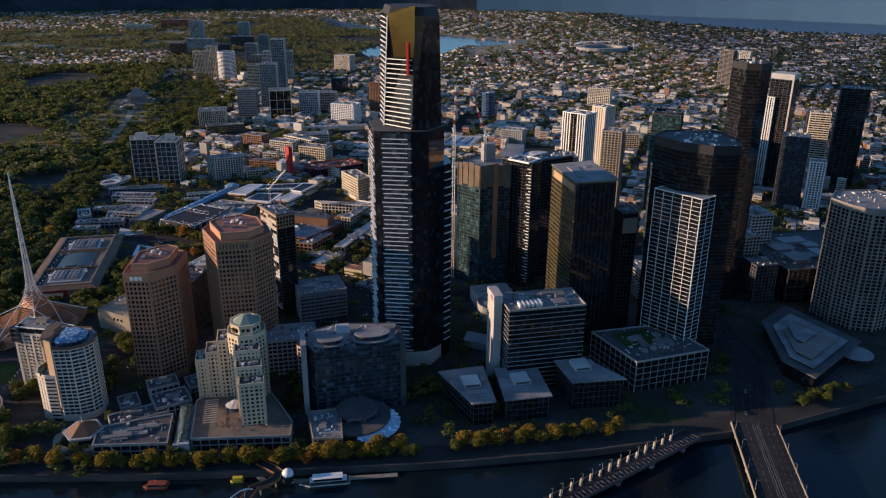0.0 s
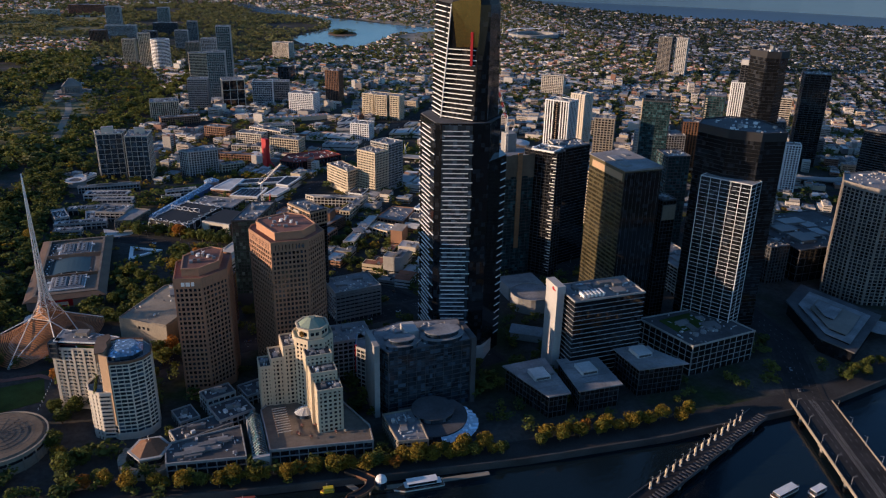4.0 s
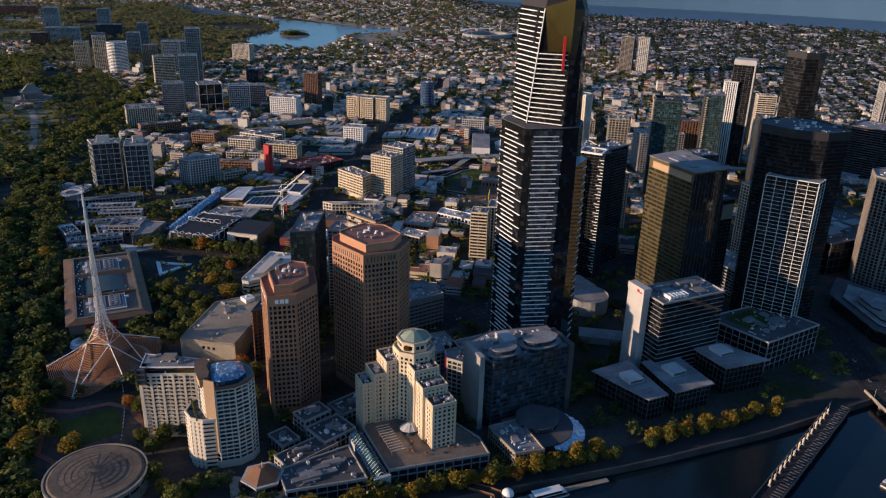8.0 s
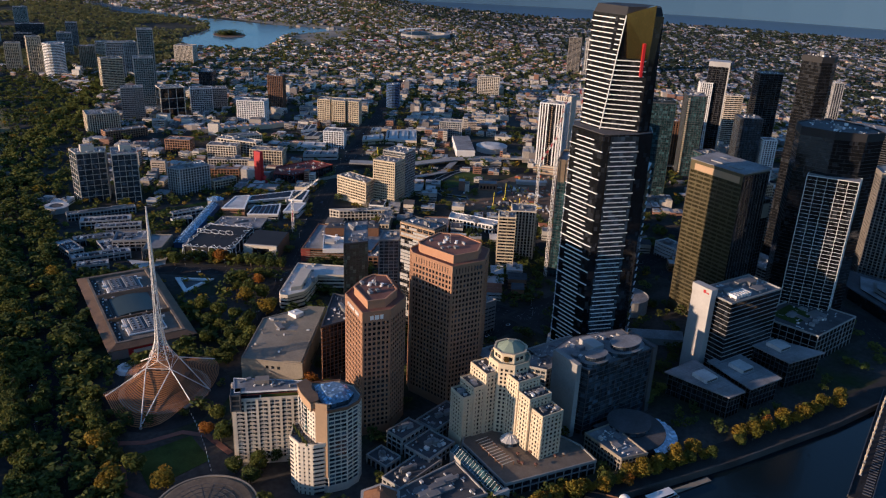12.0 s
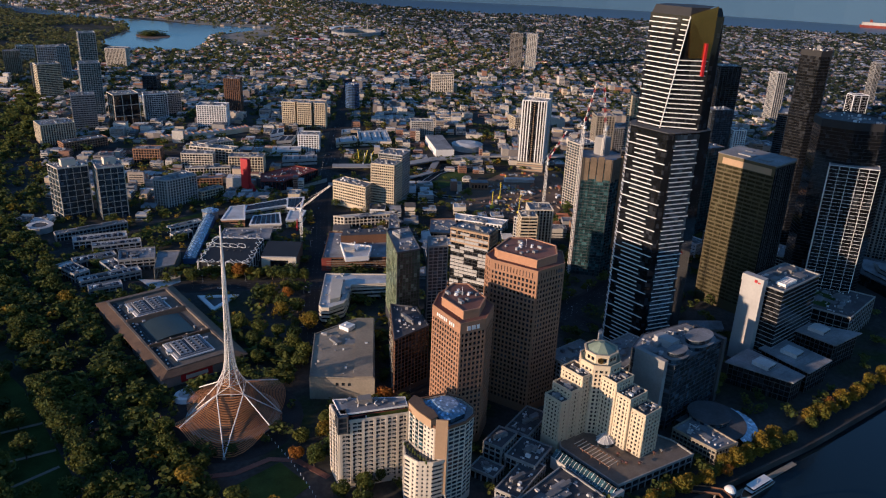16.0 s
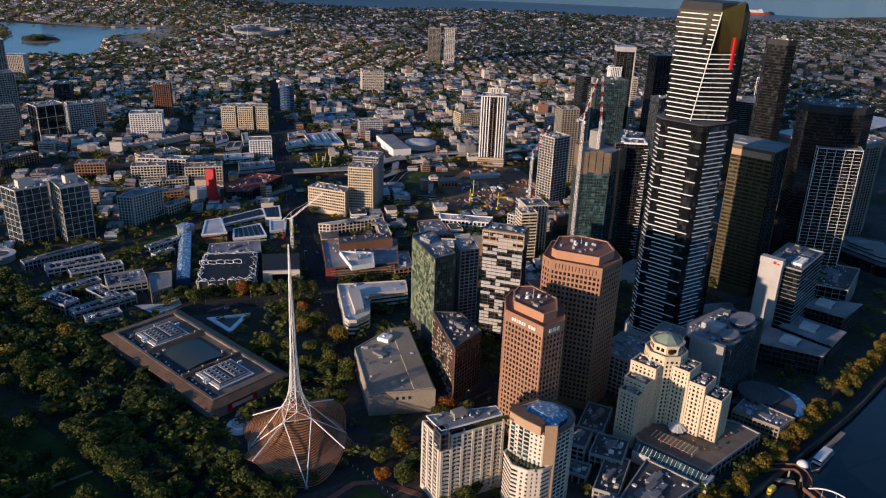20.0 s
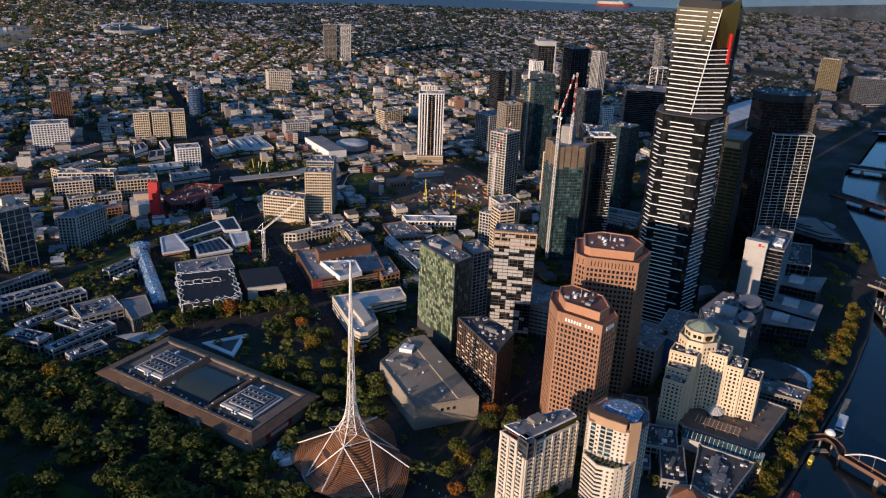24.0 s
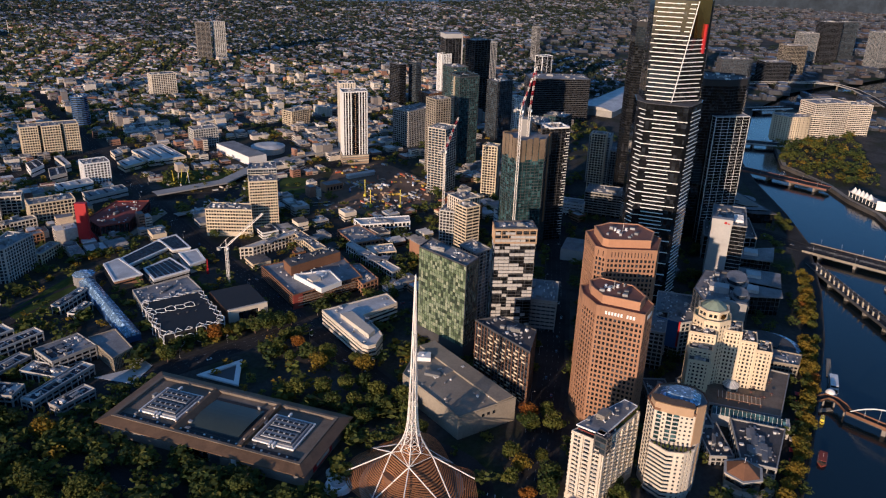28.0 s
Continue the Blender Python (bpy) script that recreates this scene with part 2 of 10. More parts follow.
M = {
    "brick": surface("pink granite brick", (0.33, 0.178, 0.10), 0.75, each=0.12, var=0.15),
    "bricktop": surface("orange granite parapet", (0.42, 0.22, 0.12), 0.75, var=0.15),
    "rustroof": surface("rust brown roof sheet", (0.22, 0.10, 0.07), 0.8, var=0.35),
    "cream": surface("cream render", (0.62, 0.52, 0.36), 0.8, each=0.1, var=0.15),
    "offwhite": surface("off-white render", (0.64, 0.57, 0.46), 0.75, each=0.08, var=0.15),
    "white": surface("white painted metal", (0.78, 0.77, 0.74), 0.45, var=0.1, bump=0.05),
    "stripe": surface("white sunshade", (0.80, 0.79, 0.76), 0.45, var=0.06, bump=0.0),
    "concrete": surface("grey concrete", (0.36, 0.35, 0.33), 0.85, each=0.15),
    "lightcon": surface("pale concrete", (0.50, 0.48, 0.44), 0.85, each=0.12),
    "darkcon": surface("dark cladding", (0.08, 0.08, 0.085), 0.55, each=0.2),
    "bluestone": surface("bluestone wall", (0.24, 0.215, 0.185), 0.9, fine=1.2, var=0.3, bump=0.6),
    # darker bluestone copy for the quays; the bank's shade is in its colour
    "quaystone": surface("bluestone darkened as shaded", (0.085, 0.08, 0.075), 0.95, fine=1.2, var=0.4, bump=0.6, spec=0.1),
    "tan": surface("tan brown cladding", (0.40, 0.27, 0.16), 0.7, var=0.15),
    "netting": surface("brown scaffold netting", (0.20, 0.15, 0.10), 0.9, fine=0.9, var=0.4),
    "hoist": surface("orange brown hoist panels", (0.42, 0.22, 0.10), 0.8, fine=0.8, var=0.4),
    "canopyglass": glazing("pale blue canopy glass", (0.42, 0.55, 0.68), (2.0, 2.0, 2.0), 0.25, 0.15),
    "roofgrey": surface("grey roof membrane", (0.27, 0.27, 0.275), 0.85, big=0.06, var=0.4),
    "roofwhite": surface("pale roof sheet", (0.55, 0.55, 0.54), 0.6, big=0.05, var=0.3),
    "roofdark": surface("dark bitumen roof", (0.09, 0.09, 0.095), 0.9, big=0.06, var=0.4),
    "plant": surface("grey roof machinery", (0.33, 0.33, 0.33), 0.6, metal=0.2, each=0.5),
    "steel": surface("white painted steel", (0.80, 0.75, 0.68), 0.5, var=0.08, bump=0),
    "drumroof": surface("brown ribbed roof felt", (0.155, 0.12, 0.085), 0.85, big=0.1, var=0.35),
    "blackbox": surface("matt black cladding", (0.018, 0.018, 0.02), 0.7, var=0.2),
    "bronze": surface("bronze mesh", (0.42, 0.19, 0.075), 0.5, metal=0.3, fine=0.8, var=0.35, bump=0.4),
    "gold": surface("gold plated panel", (0.43, 0.27, 0.085), 0.22, metal=0.95, big=0.05, var=0.2, bump=0.1),
    "goldframe": surface("bronze anodised frame", (0.088, 0.072, 0.036), 0.5, metal=0.3, var=0.15, bump=0.1),
    "bronzeroof": surface("brown bronze roof sheet", (0.17, 0.105, 0.058), 0.6, metal=0.2, big=0.08, var=0.3),
    "museumroof": surface("brown grey museum roof", (0.19, 0.155, 0.12), 0.85, big=0.08, var=0.35),
    "softwhite": surface("weathered white concrete", (0.42, 0.41, 0.39), 0.7, var=0.15),
    "red": surface("red painted steel", (0.36, 0.012, 0.016), 0.5, var=0.1, bump=0.05),
    "rusty": surface("rusted steel plate", (0.25, 0.05, 0.035), 0.85, var=0.4),
    "yellow": surface("yellow painted steel", (0.62, 0.5, 0.03), 0.5, var=0.1, bump=0.05),
    "timber": surface("brown timber cladding", (0.19, 0.095, 0.05), 0.75, var=0.3),
    "terracotta": surface("terracotta roof tiles", (0.38, 0.15, 0.08), 0.85, fine=1.5, var=0.4),
    "copper": surface("verdigris copper roof", (0.24, 0.30, 0.23), 0.7, var=0.25),
    "asphalt": surface("asphalt", (0.040, 0.039, 0.040), 0.95, big=0.03, fine=0.5, var=0.4, spec=0.08),
    "paving": surface("stone paving", (0.050, 0.048, 0.046), 0.95, big=0.05, fine=0.8, var=0.35, spec=0.08),
    "gravel": surface("pale gravel", (0.30, 0.26, 0.20), 0.95, var=0.3),
    "dirt": surface("bare earth", (0.17, 0.11, 0.07), 0.95, var=0.4),
    "drygrass": surface("dry mown grass", (0.17, 0.155, 0.07), 0.95, big=0.02, fine=0.5, var=0.4),
    "lawn": surface("mown grass", (0.055, 0.085, 0.022), 0.95, big=0.05, fine=0.9, var=0.4, bump=0.5, spec=0.1),
    "rail": surface("galvanised rail", (0.45, 0.45, 0.45), 0.5, metal=0.4, var=0.1, bump=0),
    "linemark": surface("worn road paint", (0.30, 0.30, 0.29), 0.9, var=0.5, spec=0.1),
    "bark": surface("tree bark", (0.12, 0.085, 0.06), 0.95, fine=2.0, var=0.4),
    "bluepanel": surface("blue glazed cladding", (0.06, 0.13, 0.30), 0.35, var=0.2, bump=0.05),
    "skyroof": glazing("blue glass roof", (0.16, 0.24, 0.34), (1.5, 1.5, 1.5), 0.2, 0.3),
    "solar": glazing("solar panel", (0.014, 0.018, 0.03), (2, 2, 1), 0.45, 0.4, 0.15),
    "glass": glazing("dark window glass", (0.018, 0.021, 0.026)),
    "glassb": glazing("blue grey glass", (0.03, 0.042, 0.055)),
    "glassg": glazing("green glass", (0.055, 0.078, 0.058), (2.6, 2.6, 3.3), 0.16, 0.5, 0.6),
    "glassk": glazing("black glass", (0.010, 0.011, 0.013), rough=0.06, spread=0.4, spec=0.5),
    "glassgold": glazing("bronze tinted glass", (0.032, 0.028, 0.014), (2.4, 2.4, 3.9), 0.12, 0.2),
    "glasst": glazing("teal glass", (0.025, 0.055, 0.06)),
    "courtglass": surface("grey green patinated glass", (0.045, 0.058, 0.05), 0.35, var=0.2, bump=0.05),
    "leaf": foliage("green leaves", [(0.036, 0.060, 0.016), (0.070, 0.092, 0.020), (0.125, 0.13, 0.026)]),
    "leafdark": foliage("dark green leaves", [(0.024, 0.043, 0.016), (0.045, 0.068, 0.020), (0.09, 0.105, 0.024)]),
    # this and the next: far greens lightened to carry distant haze and sun
    "leaffar": foliage("dull green leaves", [(0.044, 0.062, 0.030), (0.074, 0.092, 0.038), (0.118, 0.125, 0.048)]),
    "leafsunlit": foliage("olive leaves lightened as sunlit", [(0.06, 0.08, 0.03), (0.11, 0.12, 0.045), (0.16, 0.155, 0.06)]),
    # darker, bluer leaf copy: cloud shade toward the port put into the colour
    "leafportshade": foliage("green leaves in port shade tone", [(0.020, 0.036, 0.026), (0.034, 0.050, 0.032), (0.055, 0.066, 0.040)]),
    "leafgold": foliage("yellowing autumn leaves", [(0.085, 0.095, 0.016), (0.15, 0.135, 0.018), (0.24, 0.16, 0.02)]),
    "leafrust": foliage("rust red autumn leaves", [(0.15, 0.045, 0.012), (0.25, 0.09, 0.015), (0.3, 0.13, 0.02)]),
    # distance haze is put into this dark blue land colour
    "farland": surface("far land with haze tint", (0.035, 0.05, 0.07), 0.95, big=0.01, fine=0.05, var=0.5, bump=0),
    "river": water("river water", (0.006, 0.012, 0.016), 0.08, 0.25, 0.3),
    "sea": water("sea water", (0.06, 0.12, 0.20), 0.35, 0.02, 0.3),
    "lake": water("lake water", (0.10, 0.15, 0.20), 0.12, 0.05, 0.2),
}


# ---- mesh helpers ----
def area2(poly):
    return sum(a[0] * b[1] - b[0] * a[1] for a, b in zip(poly, poly[1:] + poly[:1]))


def ccw(poly):
    poly = [tuple(p) for p in poly]
    return poly if area2(poly) > 0 else poly[::-1]


def grow(poly, d):
    """The outline moved outwards by d (mitred)."""
    n, out = len(poly), []
    for i in range(n):
        p, a, b = Vector(poly[i]), Vector(poly[i - 1]), Vector(poly[(i + 1) % n])
        e1, e2 = (p - a).normalized(), (b - p).normalized()
        n1, n2 = Vector((e1.y, -e1.x)), Vector((e2.y, -e2.x))
        k = n1 + n2
        k = k / max(0.25, k.dot(n1)) if k.length > 1e-6 else n1
        out.append(tuple(p + k * d))
    return out


def rect(x0, y0, x1, y1):
    return [(x0, y0), (x1, y0), (x1, y1), (x0, y1)]


def turned(cx, cy, w, d, a):
    c, s = math.cos(radians(a)), math.sin(radians(a))
    return [(cx + x * c - y * s, cy + x * s + y * c) for x, y in rect(-w / 2, -d / 2, w / 2, d / 2)]


def ngon(cx, cy, r, n, a0=0.0, squash=1.0):
    return [(cx + r * math.cos(a0 + 2 * math.pi * i / n), cy + squash * r * math.sin(a0 + 2 * math.pi * i / n)) for i in range(n)]


def mesh_of(name, verts, faces, material=None):
    me = bpy.data.meshes.new(name)
    me.from_pydata([tuple(v) for v in verts], [], [tuple(f) for f in faces])
    me.update()
    for k in material if isinstance(material, (list, tuple)) else [material]:
        if k:
            me.materials.append(k)
    return me


def prism(poly, z0, z1, poly1=None):
    """Vertices and faces of an upright solid; poly1: another outline at the top."""
    n = len(poly)
    top = poly1 or poly
    v = [(*p, z0) for p in poly] + [(*p, z1) for p in top]
    f = [(i, (i + 1) % n, n + (i + 1) % n, n + i) for i in range(n)] + [tuple(range(n))[::-1], tuple(range(n, 2 * n))]
    return v, f


def ring(inner, outer, z0, z1):
    n = len(inner)
    v = [(*p, z0) for p in outer] + [(*p, z1) for p in outer] + [(*p, z1) for p in inner] + [(*p, z0) for p in inner]
    f = []
    for i in range(n):
        j = (i + 1) % n
        f += [(i, j, n + j, n + i), (n + i, n + j, 2 * n + j, 2 * n + i), (2 * n + i, 2 * n + j, 3 * n + j, 3 * n + i), (3 * n + i, 3 * n + j, j, i)]
    return v, f


def box(x0, y0, z0, x1, y1, z1):
    return prism(rect(x0, y0, x1, y1), z0, z1)


def joined(*solids):
    v, f = [], []
    for a, b in solids:
        k = len(v)
        v += a
        f += [tuple(i + k for i in q) for q in b]
    return v, f


def beam(a, b, r, n=6, r1=None):
    """A round bar from a to b."""
    a, b = Vector(a), Vector(b)
    d = (b - a).normalized()
    u = d.orthogonal().normalized()
    w = d.cross(u)
    r1 = r if r1 is None else r1
    v = [a + (u * math.cos(2 * math.pi * i / n) + w * math.sin(2 * math.pi * i / n)) * r for i in range(n)]
    v += [b + (u * math.cos(2 * math.pi * i / n) + w * math.sin(2 * math.pi * i / n)) * r1 for i in range(n)]
    f = [(i, (i + 1) % n, n + (i + 1) % n, n + i) for i in range(n)] + [tuple(range(n))[::-1], tuple(range(n, 2 * n))]
    return [tuple(p) for p in v], f


def thing(name, x, y, z, label, category, group="", a=0.0, kind=""):
    ob = new(name)
    ob.empty_display_size = 2
    ob.matrix_basis = pose(x, y, z, 0, 0, a)
    return tagged(ob, label, category, group, kind)


def part(name, solid, material, parent, label="", at=(0, 0, 0), a=0.0):
    me = solid if isinstance(solid, bpy.types.Mesh) else mesh_of(name, *solid, material)
    ob = new(name, me)
    ob.parent = parent
    ob.matrix_basis = pose(*at, 0, 0, a)
    if label:
        ob["label"] = label
    return ob


def setting(name, solid, material, label, category, kind="structure"):
    ob = new(name, mesh_of(name, *solid, material))
    return tagged(ob, label, category, "", kind)




def local(poly, c):
    return [(p[0] - c[0], p[1] - c[1]) for p in poly]


def middle(poly):
    return (sum(p[0] for p in poly) / len(poly), sum(p[1] for p in poly) / len(poly))


def shrink_box(poly):
    """Half sizes of a box that fits inside the outline."""
    c = middle(poly)
    return min(abs(p[0] - c[0]) for p in poly), min(abs(p[1] - c[1]) for p in poly)


TAKEN = []


TOPS = []


def tower(name, label, category, poly, h, z0=0.0, floor=3.4, bay=3.4, band=1.1, pier=0.8, depth=0.45, wall="concrete", glass="glass",
          roof="roofgrey", parapet=1.2, base=0.0, top_band=0.0, plant=3, group="", pier_wall=None, roofs=True, edge_piers=True, skip=0, plant_h=3.0):
    """A block of storeys: a glazed core, a band round each floor and piers between the bays, a roof with its parapet and machinery."""
    poly = ccw(poly)
    TAKEN.append(poly)
    if roofs and plant:
        TOPS.append((poly, z0 + h))
    c = middle(poly)
    lp = local(poly, c)
    t = thing(name, c[0], c[1], z0, label, category, group)
    part("glass_core", prism(lp, -0.5, h - 0.2), M[glass], t)
    outer = grow(lp, depth)
    H0 = h - top_band
    if base:
        part("base_wall", ring(lp, grow(lp, depth + 0.1), -0.5, base), M[wall], t)
    n = max(1, int((H0 - base) / floor))
    far = min(math.hypot(c[0] - ex, c[1] - ey) for ex, ey in ((0, 0), (-281, 135), (-450, 273), (-612, 572))) > 640
    if far:
        bits = [ring(lp, outer, base + i * (H0 - base) / n - band / 2, min(h - 0.05, base + i * (H0 - base) / n + band / 2)) for i in range(0 if base else 1, n + 1)] if band else []
        for i, p in enumerate(lp):
            q = lp[(i + 1) % len(lp)]
            e = Vector(q) - Vector(p)
            k = max(1, round(e.length / bay))
            ang = math.degrees(math.atan2(e.y, e.x))
            if pier and e.length > 1.5:
                for j in range(k + 1):
                    u = min(max(j / k, pier / 2 / e.length), 1 - pier / 2 / e.length)
                    nx, ny = e.y / e.length, -e.x / e.length
                    bits.append(prism(turned(p[0] + e.x * u + nx * depth / 2, p[1] + e.y * u + ny * depth / 2, pier, depth + 0.12, ang), 0, h - 0.15))
        if bits:
            part("facade_frame", joined(*bits), M[wall], t)
        if top_band:
            part("crown_band", ring(lp, grow(lp, depth + 0.05), H0, h), M[wall], t)
        band = pier = top_band = 0
    me = mesh_of("floor_band", *ring(lp, outer, -band / 2, band / 2), M[wall]) if band else None
    if band:
        for i in range(1 if not base else 0, n + 1):
            zi = base + i * (H0 - base) / n
            part("floor_band", me, None, t, at=(0, 0, min(zi, h - band / 2)))
    if top_band:
        part("crown_band", ring(lp, grow(lp, depth + 0.05), H0, h), M[wall], t)
    if pier:
        pw = M[pier_wall or wall]
        pm = mesh_of("pier", *box(-pier / 2, -depth - 0.06, 0, pier / 2, 0.1, h - 0.15), pw)
        for i, p in enumerate(lp):
            q = lp[(i + 1) % len(lp)]
            e = Vector(q) - Vector(p)
            L = e.length
            if L < 1.5:
                continue
            k = max(1, round(L / bay))
            ang = math.degrees(math.atan2(e.y, e.x))
            for j in range(0 if edge_piers else 1, k + (1 if edge_piers else 0)):
                u = min(max(j / k, pier / 2 / L), 1 - pier / 2 / L)
                part("pier", pm, None, t, at=(p[0] + e.x * u, p[1] + e.y * u, 0), a=ang)
    if roofs:
        rf_ = part("roof", prism(grow(lp, -0.1), h - 0.2, h + 0.1), M[roof], t)
        if parapet:
            part("parapet", ring(grow(lp, -0.35), grow(lp, depth), h - 0.25, h + parapet), M[wall], t)
        hx, hy = shrink_box(lp)
        r = random.Random(int(abs(c[0] * 13 + c[1] * 7)))
        for _ in range(plant):
            w, d = r.uniform(0.15, 0.5) * hx + 1, r.uniform(0.15, 0.5) * hy + 1
            x, y = r.uniform(-0.55, 0.55) * hx, r.uniform(-0.55, 0.55) * hy
            hh = r.uniform(0.5, 1.2) * plant_h
            v, f = joined(box(x - w / 2, y - d / 2, h, x + w / 2, y + d / 2, h + hh), box(x - w / 2 - 0.15, y - d / 2 - 0.15, h + hh, x + w / 2 + 0.15, y + d / 2 + 0.15, h + hh + 0.2))
            part("roof_plant", (v, f), M["plant"], rf_)
    return t


# ---- ground, water, roads ----
RIVER = [(-3000, 900), (-900, 600), (-330, 500), (-209, 484), (-102, 463), (0, 448), (90, 436), (200, 428), (350, 428), (458, 447), (600, 482), (700, 498),
         (814, 503), (912, 488), (1158, 472), (1291, 432), (1430, 385), (1570, 300), (1700, 190), (1900, 60), (2300, -300), (2150, -400), (1650, 120), (1488, 300), (1347, 370),
         (1098, 425), (932, 440), (828, 442), (720, 438), (660, 400), (628, 380), (560, 358), (511, 330), (350, 300), (150, 315), (-100, 330), (-330, 380), (-900, 470), (-3000, 760)]
COAST = [(1300, 9000), (1700, 5600), (1880, 4718), (1920, 4000), (2090, 3444), (2300, 3180), (2610, 2990), (2870, 2650), (3142, 2215), (3400, 1918), (3610, 1727), (4000, 1560), (4600, 1420), (9000, 1200), (9000, 9000)]
LAKE = [(215, 4125), (335, 3729), (477, 3504), (546, 3307), (500, 3098), (300, 2800), (320, 2620), (380, 2585), (460, 2510), (555, 2610), (686, 2844), (960, 2960), (765, 3179), (590, 3460), (394, 3980), (330, 4239)]


def filled(outlines):
    """A flat sheet at height 0 inside an outline, with the others as holes."""
    bm = bmesh.new()
    for poly in outlines:
        vs = [bm.verts.new((*p, 0)) for p in poly]
        for a, b in zip(vs, vs[1:] + vs[:1]):
            bm.edges.new((a, b))
    bmesh.ops.triangle_fill(bm, use_beauty=True, use_dissolve=False, edges=bm.edges[:])
    for f in bm.faces:
        if f.normal.z < 0:
            f.normal_flip()
    return bm


def inside(x, y, poly):
    c = False
    for (x0, y0), (x1, y1) in zip(poly, poly[1:] + poly[:1]):
        if (y0 > y) != (y1 > y) and x < (x1 - x0) * (y - y0) / (y1 - y0) + x0:
            c = not c
    return c


ground_mat, gt, gp = nodes_of("city ground")
g1 = noise_node(gt, 0.012, 5, 0.65)
g2 = noise_node(gt, 0.25, 3)
gr = ramp_node(gt, [(0.35, (0.035, 0.05, 0.018)), (0.48, (0.055, 0.055, 0.045)), (0.55, (0.075, 0.072, 0.068)), (0.7, (0.11, 0.10, 0.085))], g1.outputs["Fac"])
gr2 = ramp_node(gt, [(0.3, (0.6, 0.6, 0.6)), (0.7, (1, 1, 1))], g2.outputs["Fac"])
gt.links.new(mul(gt, gr.outputs["Color"], gr2.outputs["Color"]), gp.inputs["Base Color"])
gp.inputs["Roughness"].default_value = 0.95
gp.inputs["Specular IOR Level"].default_value = 0.08

bm = filled([[(-6500, -3000), (9000, -3000), (9000, 9000), (-6500, 9000)], RIVER])
me = bpy.data.meshes.new("ground")
bm.to_mesh(me)
bm.free()
me.materials.append(ground_mat)
tagged(new("ground", me), "dark city ground of asphalt, grass and paving", "ground", "", "structure")
setting("river_water", ([(-3200, -700, -5), (2600, -700, -5), (2600, 1000, -5), (-3200, 1000, -5)], [(0, 1, 2, 3)]), M["river"], "calm dark river water reflecting the sky", "water")
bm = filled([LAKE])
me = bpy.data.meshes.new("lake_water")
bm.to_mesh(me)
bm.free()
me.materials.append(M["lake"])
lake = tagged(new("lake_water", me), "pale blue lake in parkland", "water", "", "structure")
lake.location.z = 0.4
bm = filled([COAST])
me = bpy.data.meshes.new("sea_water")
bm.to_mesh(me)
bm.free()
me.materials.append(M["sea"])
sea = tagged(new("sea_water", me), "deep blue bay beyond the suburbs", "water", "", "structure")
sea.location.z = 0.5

# stone quay along the south bank, with a coping and a lower landing
BANK = [(-900, 600), (-330, 500), (-209, 484), (-102, 463), (0, 448), (90, 436), (200, 428), (350, 428), (458, 447), (600, 482), (700, 498), (814, 503)]


def strip(line, d0, d1, z0, z1):
    """A long slab along a line, from d0 to d1 to its left."""
    n, L, R_ = len(line), [], []
    for i, p in enumerate(line):
        a, b = Vector(line[max(0, i - 1)]), Vector(line[min(n - 1, i + 1)])
        e = (b - a).normalized()
        nn = Vector((-e.y, e.x))
        L.append(tuple(Vector(p) + nn * d0))
        R_.append(tuple(Vector(p) + nn * d1))
    v = [(*p, z1) for p in L] + [(*p, z1) for p in R_] + [(*p, z0) for p in L] + [(*p, z0) for p in R_]
    f = []
    for i in range(n - 1):
        f += [(i, n + i, n + i + 1, i + 1), (n + i, 3 * n + i, 3 * n + i + 1, n + i + 1), (2 * n + i, i, i + 1, 2 * n + i + 1)]
    return v, f


setting("quay_wall", strip(BANK, -0.6, 0.8, -6, 0.5), M["quaystone"], "bluestone river wall with a low coping", "wall")
setting("promenade_paving", strip(BANK, 0.9, 20, -0.3, 0.12), M["paving"], "riverside promenade of stone paving", "pavement")
NORTH = [(1098, 425), (932, 440), (828, 442), (720, 438), (660, 400), (628, 380), (560, 358), (511, 330), (350, 300), (150, 315), (-100, 330)]
setting("quay_wall_north", strip(NORTH, -0.6, 0.8, -6, 0.4), M["quaystone"], "bluestone wall of the far river bank", "wall")

ROADS = [  # name, line, half width
    ("boulevard", [(-322, 514), (-313, 605), (-306, 742), (-306, 846), (-298, 1044), (-288, 1370), (-236, 1560), (-150, 1760), (-70, 1990), (-20, 2160)], 15),
    ("gallery", [(-150, 745), (-60, 890), (-14, 958), (69, 1095), (319, 1452), (620, 1880)], 9),
    ("quay", [(-200, 640), (-45, 660), (107, 687), (278, 722), (420, 760), (640, 900)], 10),
    ("cross", [(-300, 1040), (-170, 945), (-60, 880), (20, 800), (90, 690), (120, 560)], 9),
    ("highway", [(330, 430), (385, 520), (400, 640), (410, 800), (330, 1000), (130, 1290), (-60, 1500), (-200, 1650)], 12),
    ("side", [(300, 560), (300, 700), (230, 820), (150, 960), (60, 1060)], 7),
    ("ring", [(120, 1290), (420, 1090), (760, 860), (1100, 700)], 9),
    ("school", [(-300, 1130), (-120, 1130), (0, 1110), (60, 1090)], 6),
    ("terrace", [(-290, 1500), (60, 1480), (330, 1450), (900, 1100)], 8),
    ("garden", [(-292, 1650), (-700, 1700), (-1600, 1700)], 8),
    ("river", [(-335, 560), (-700, 640), (-1500, 760)], 8),
]
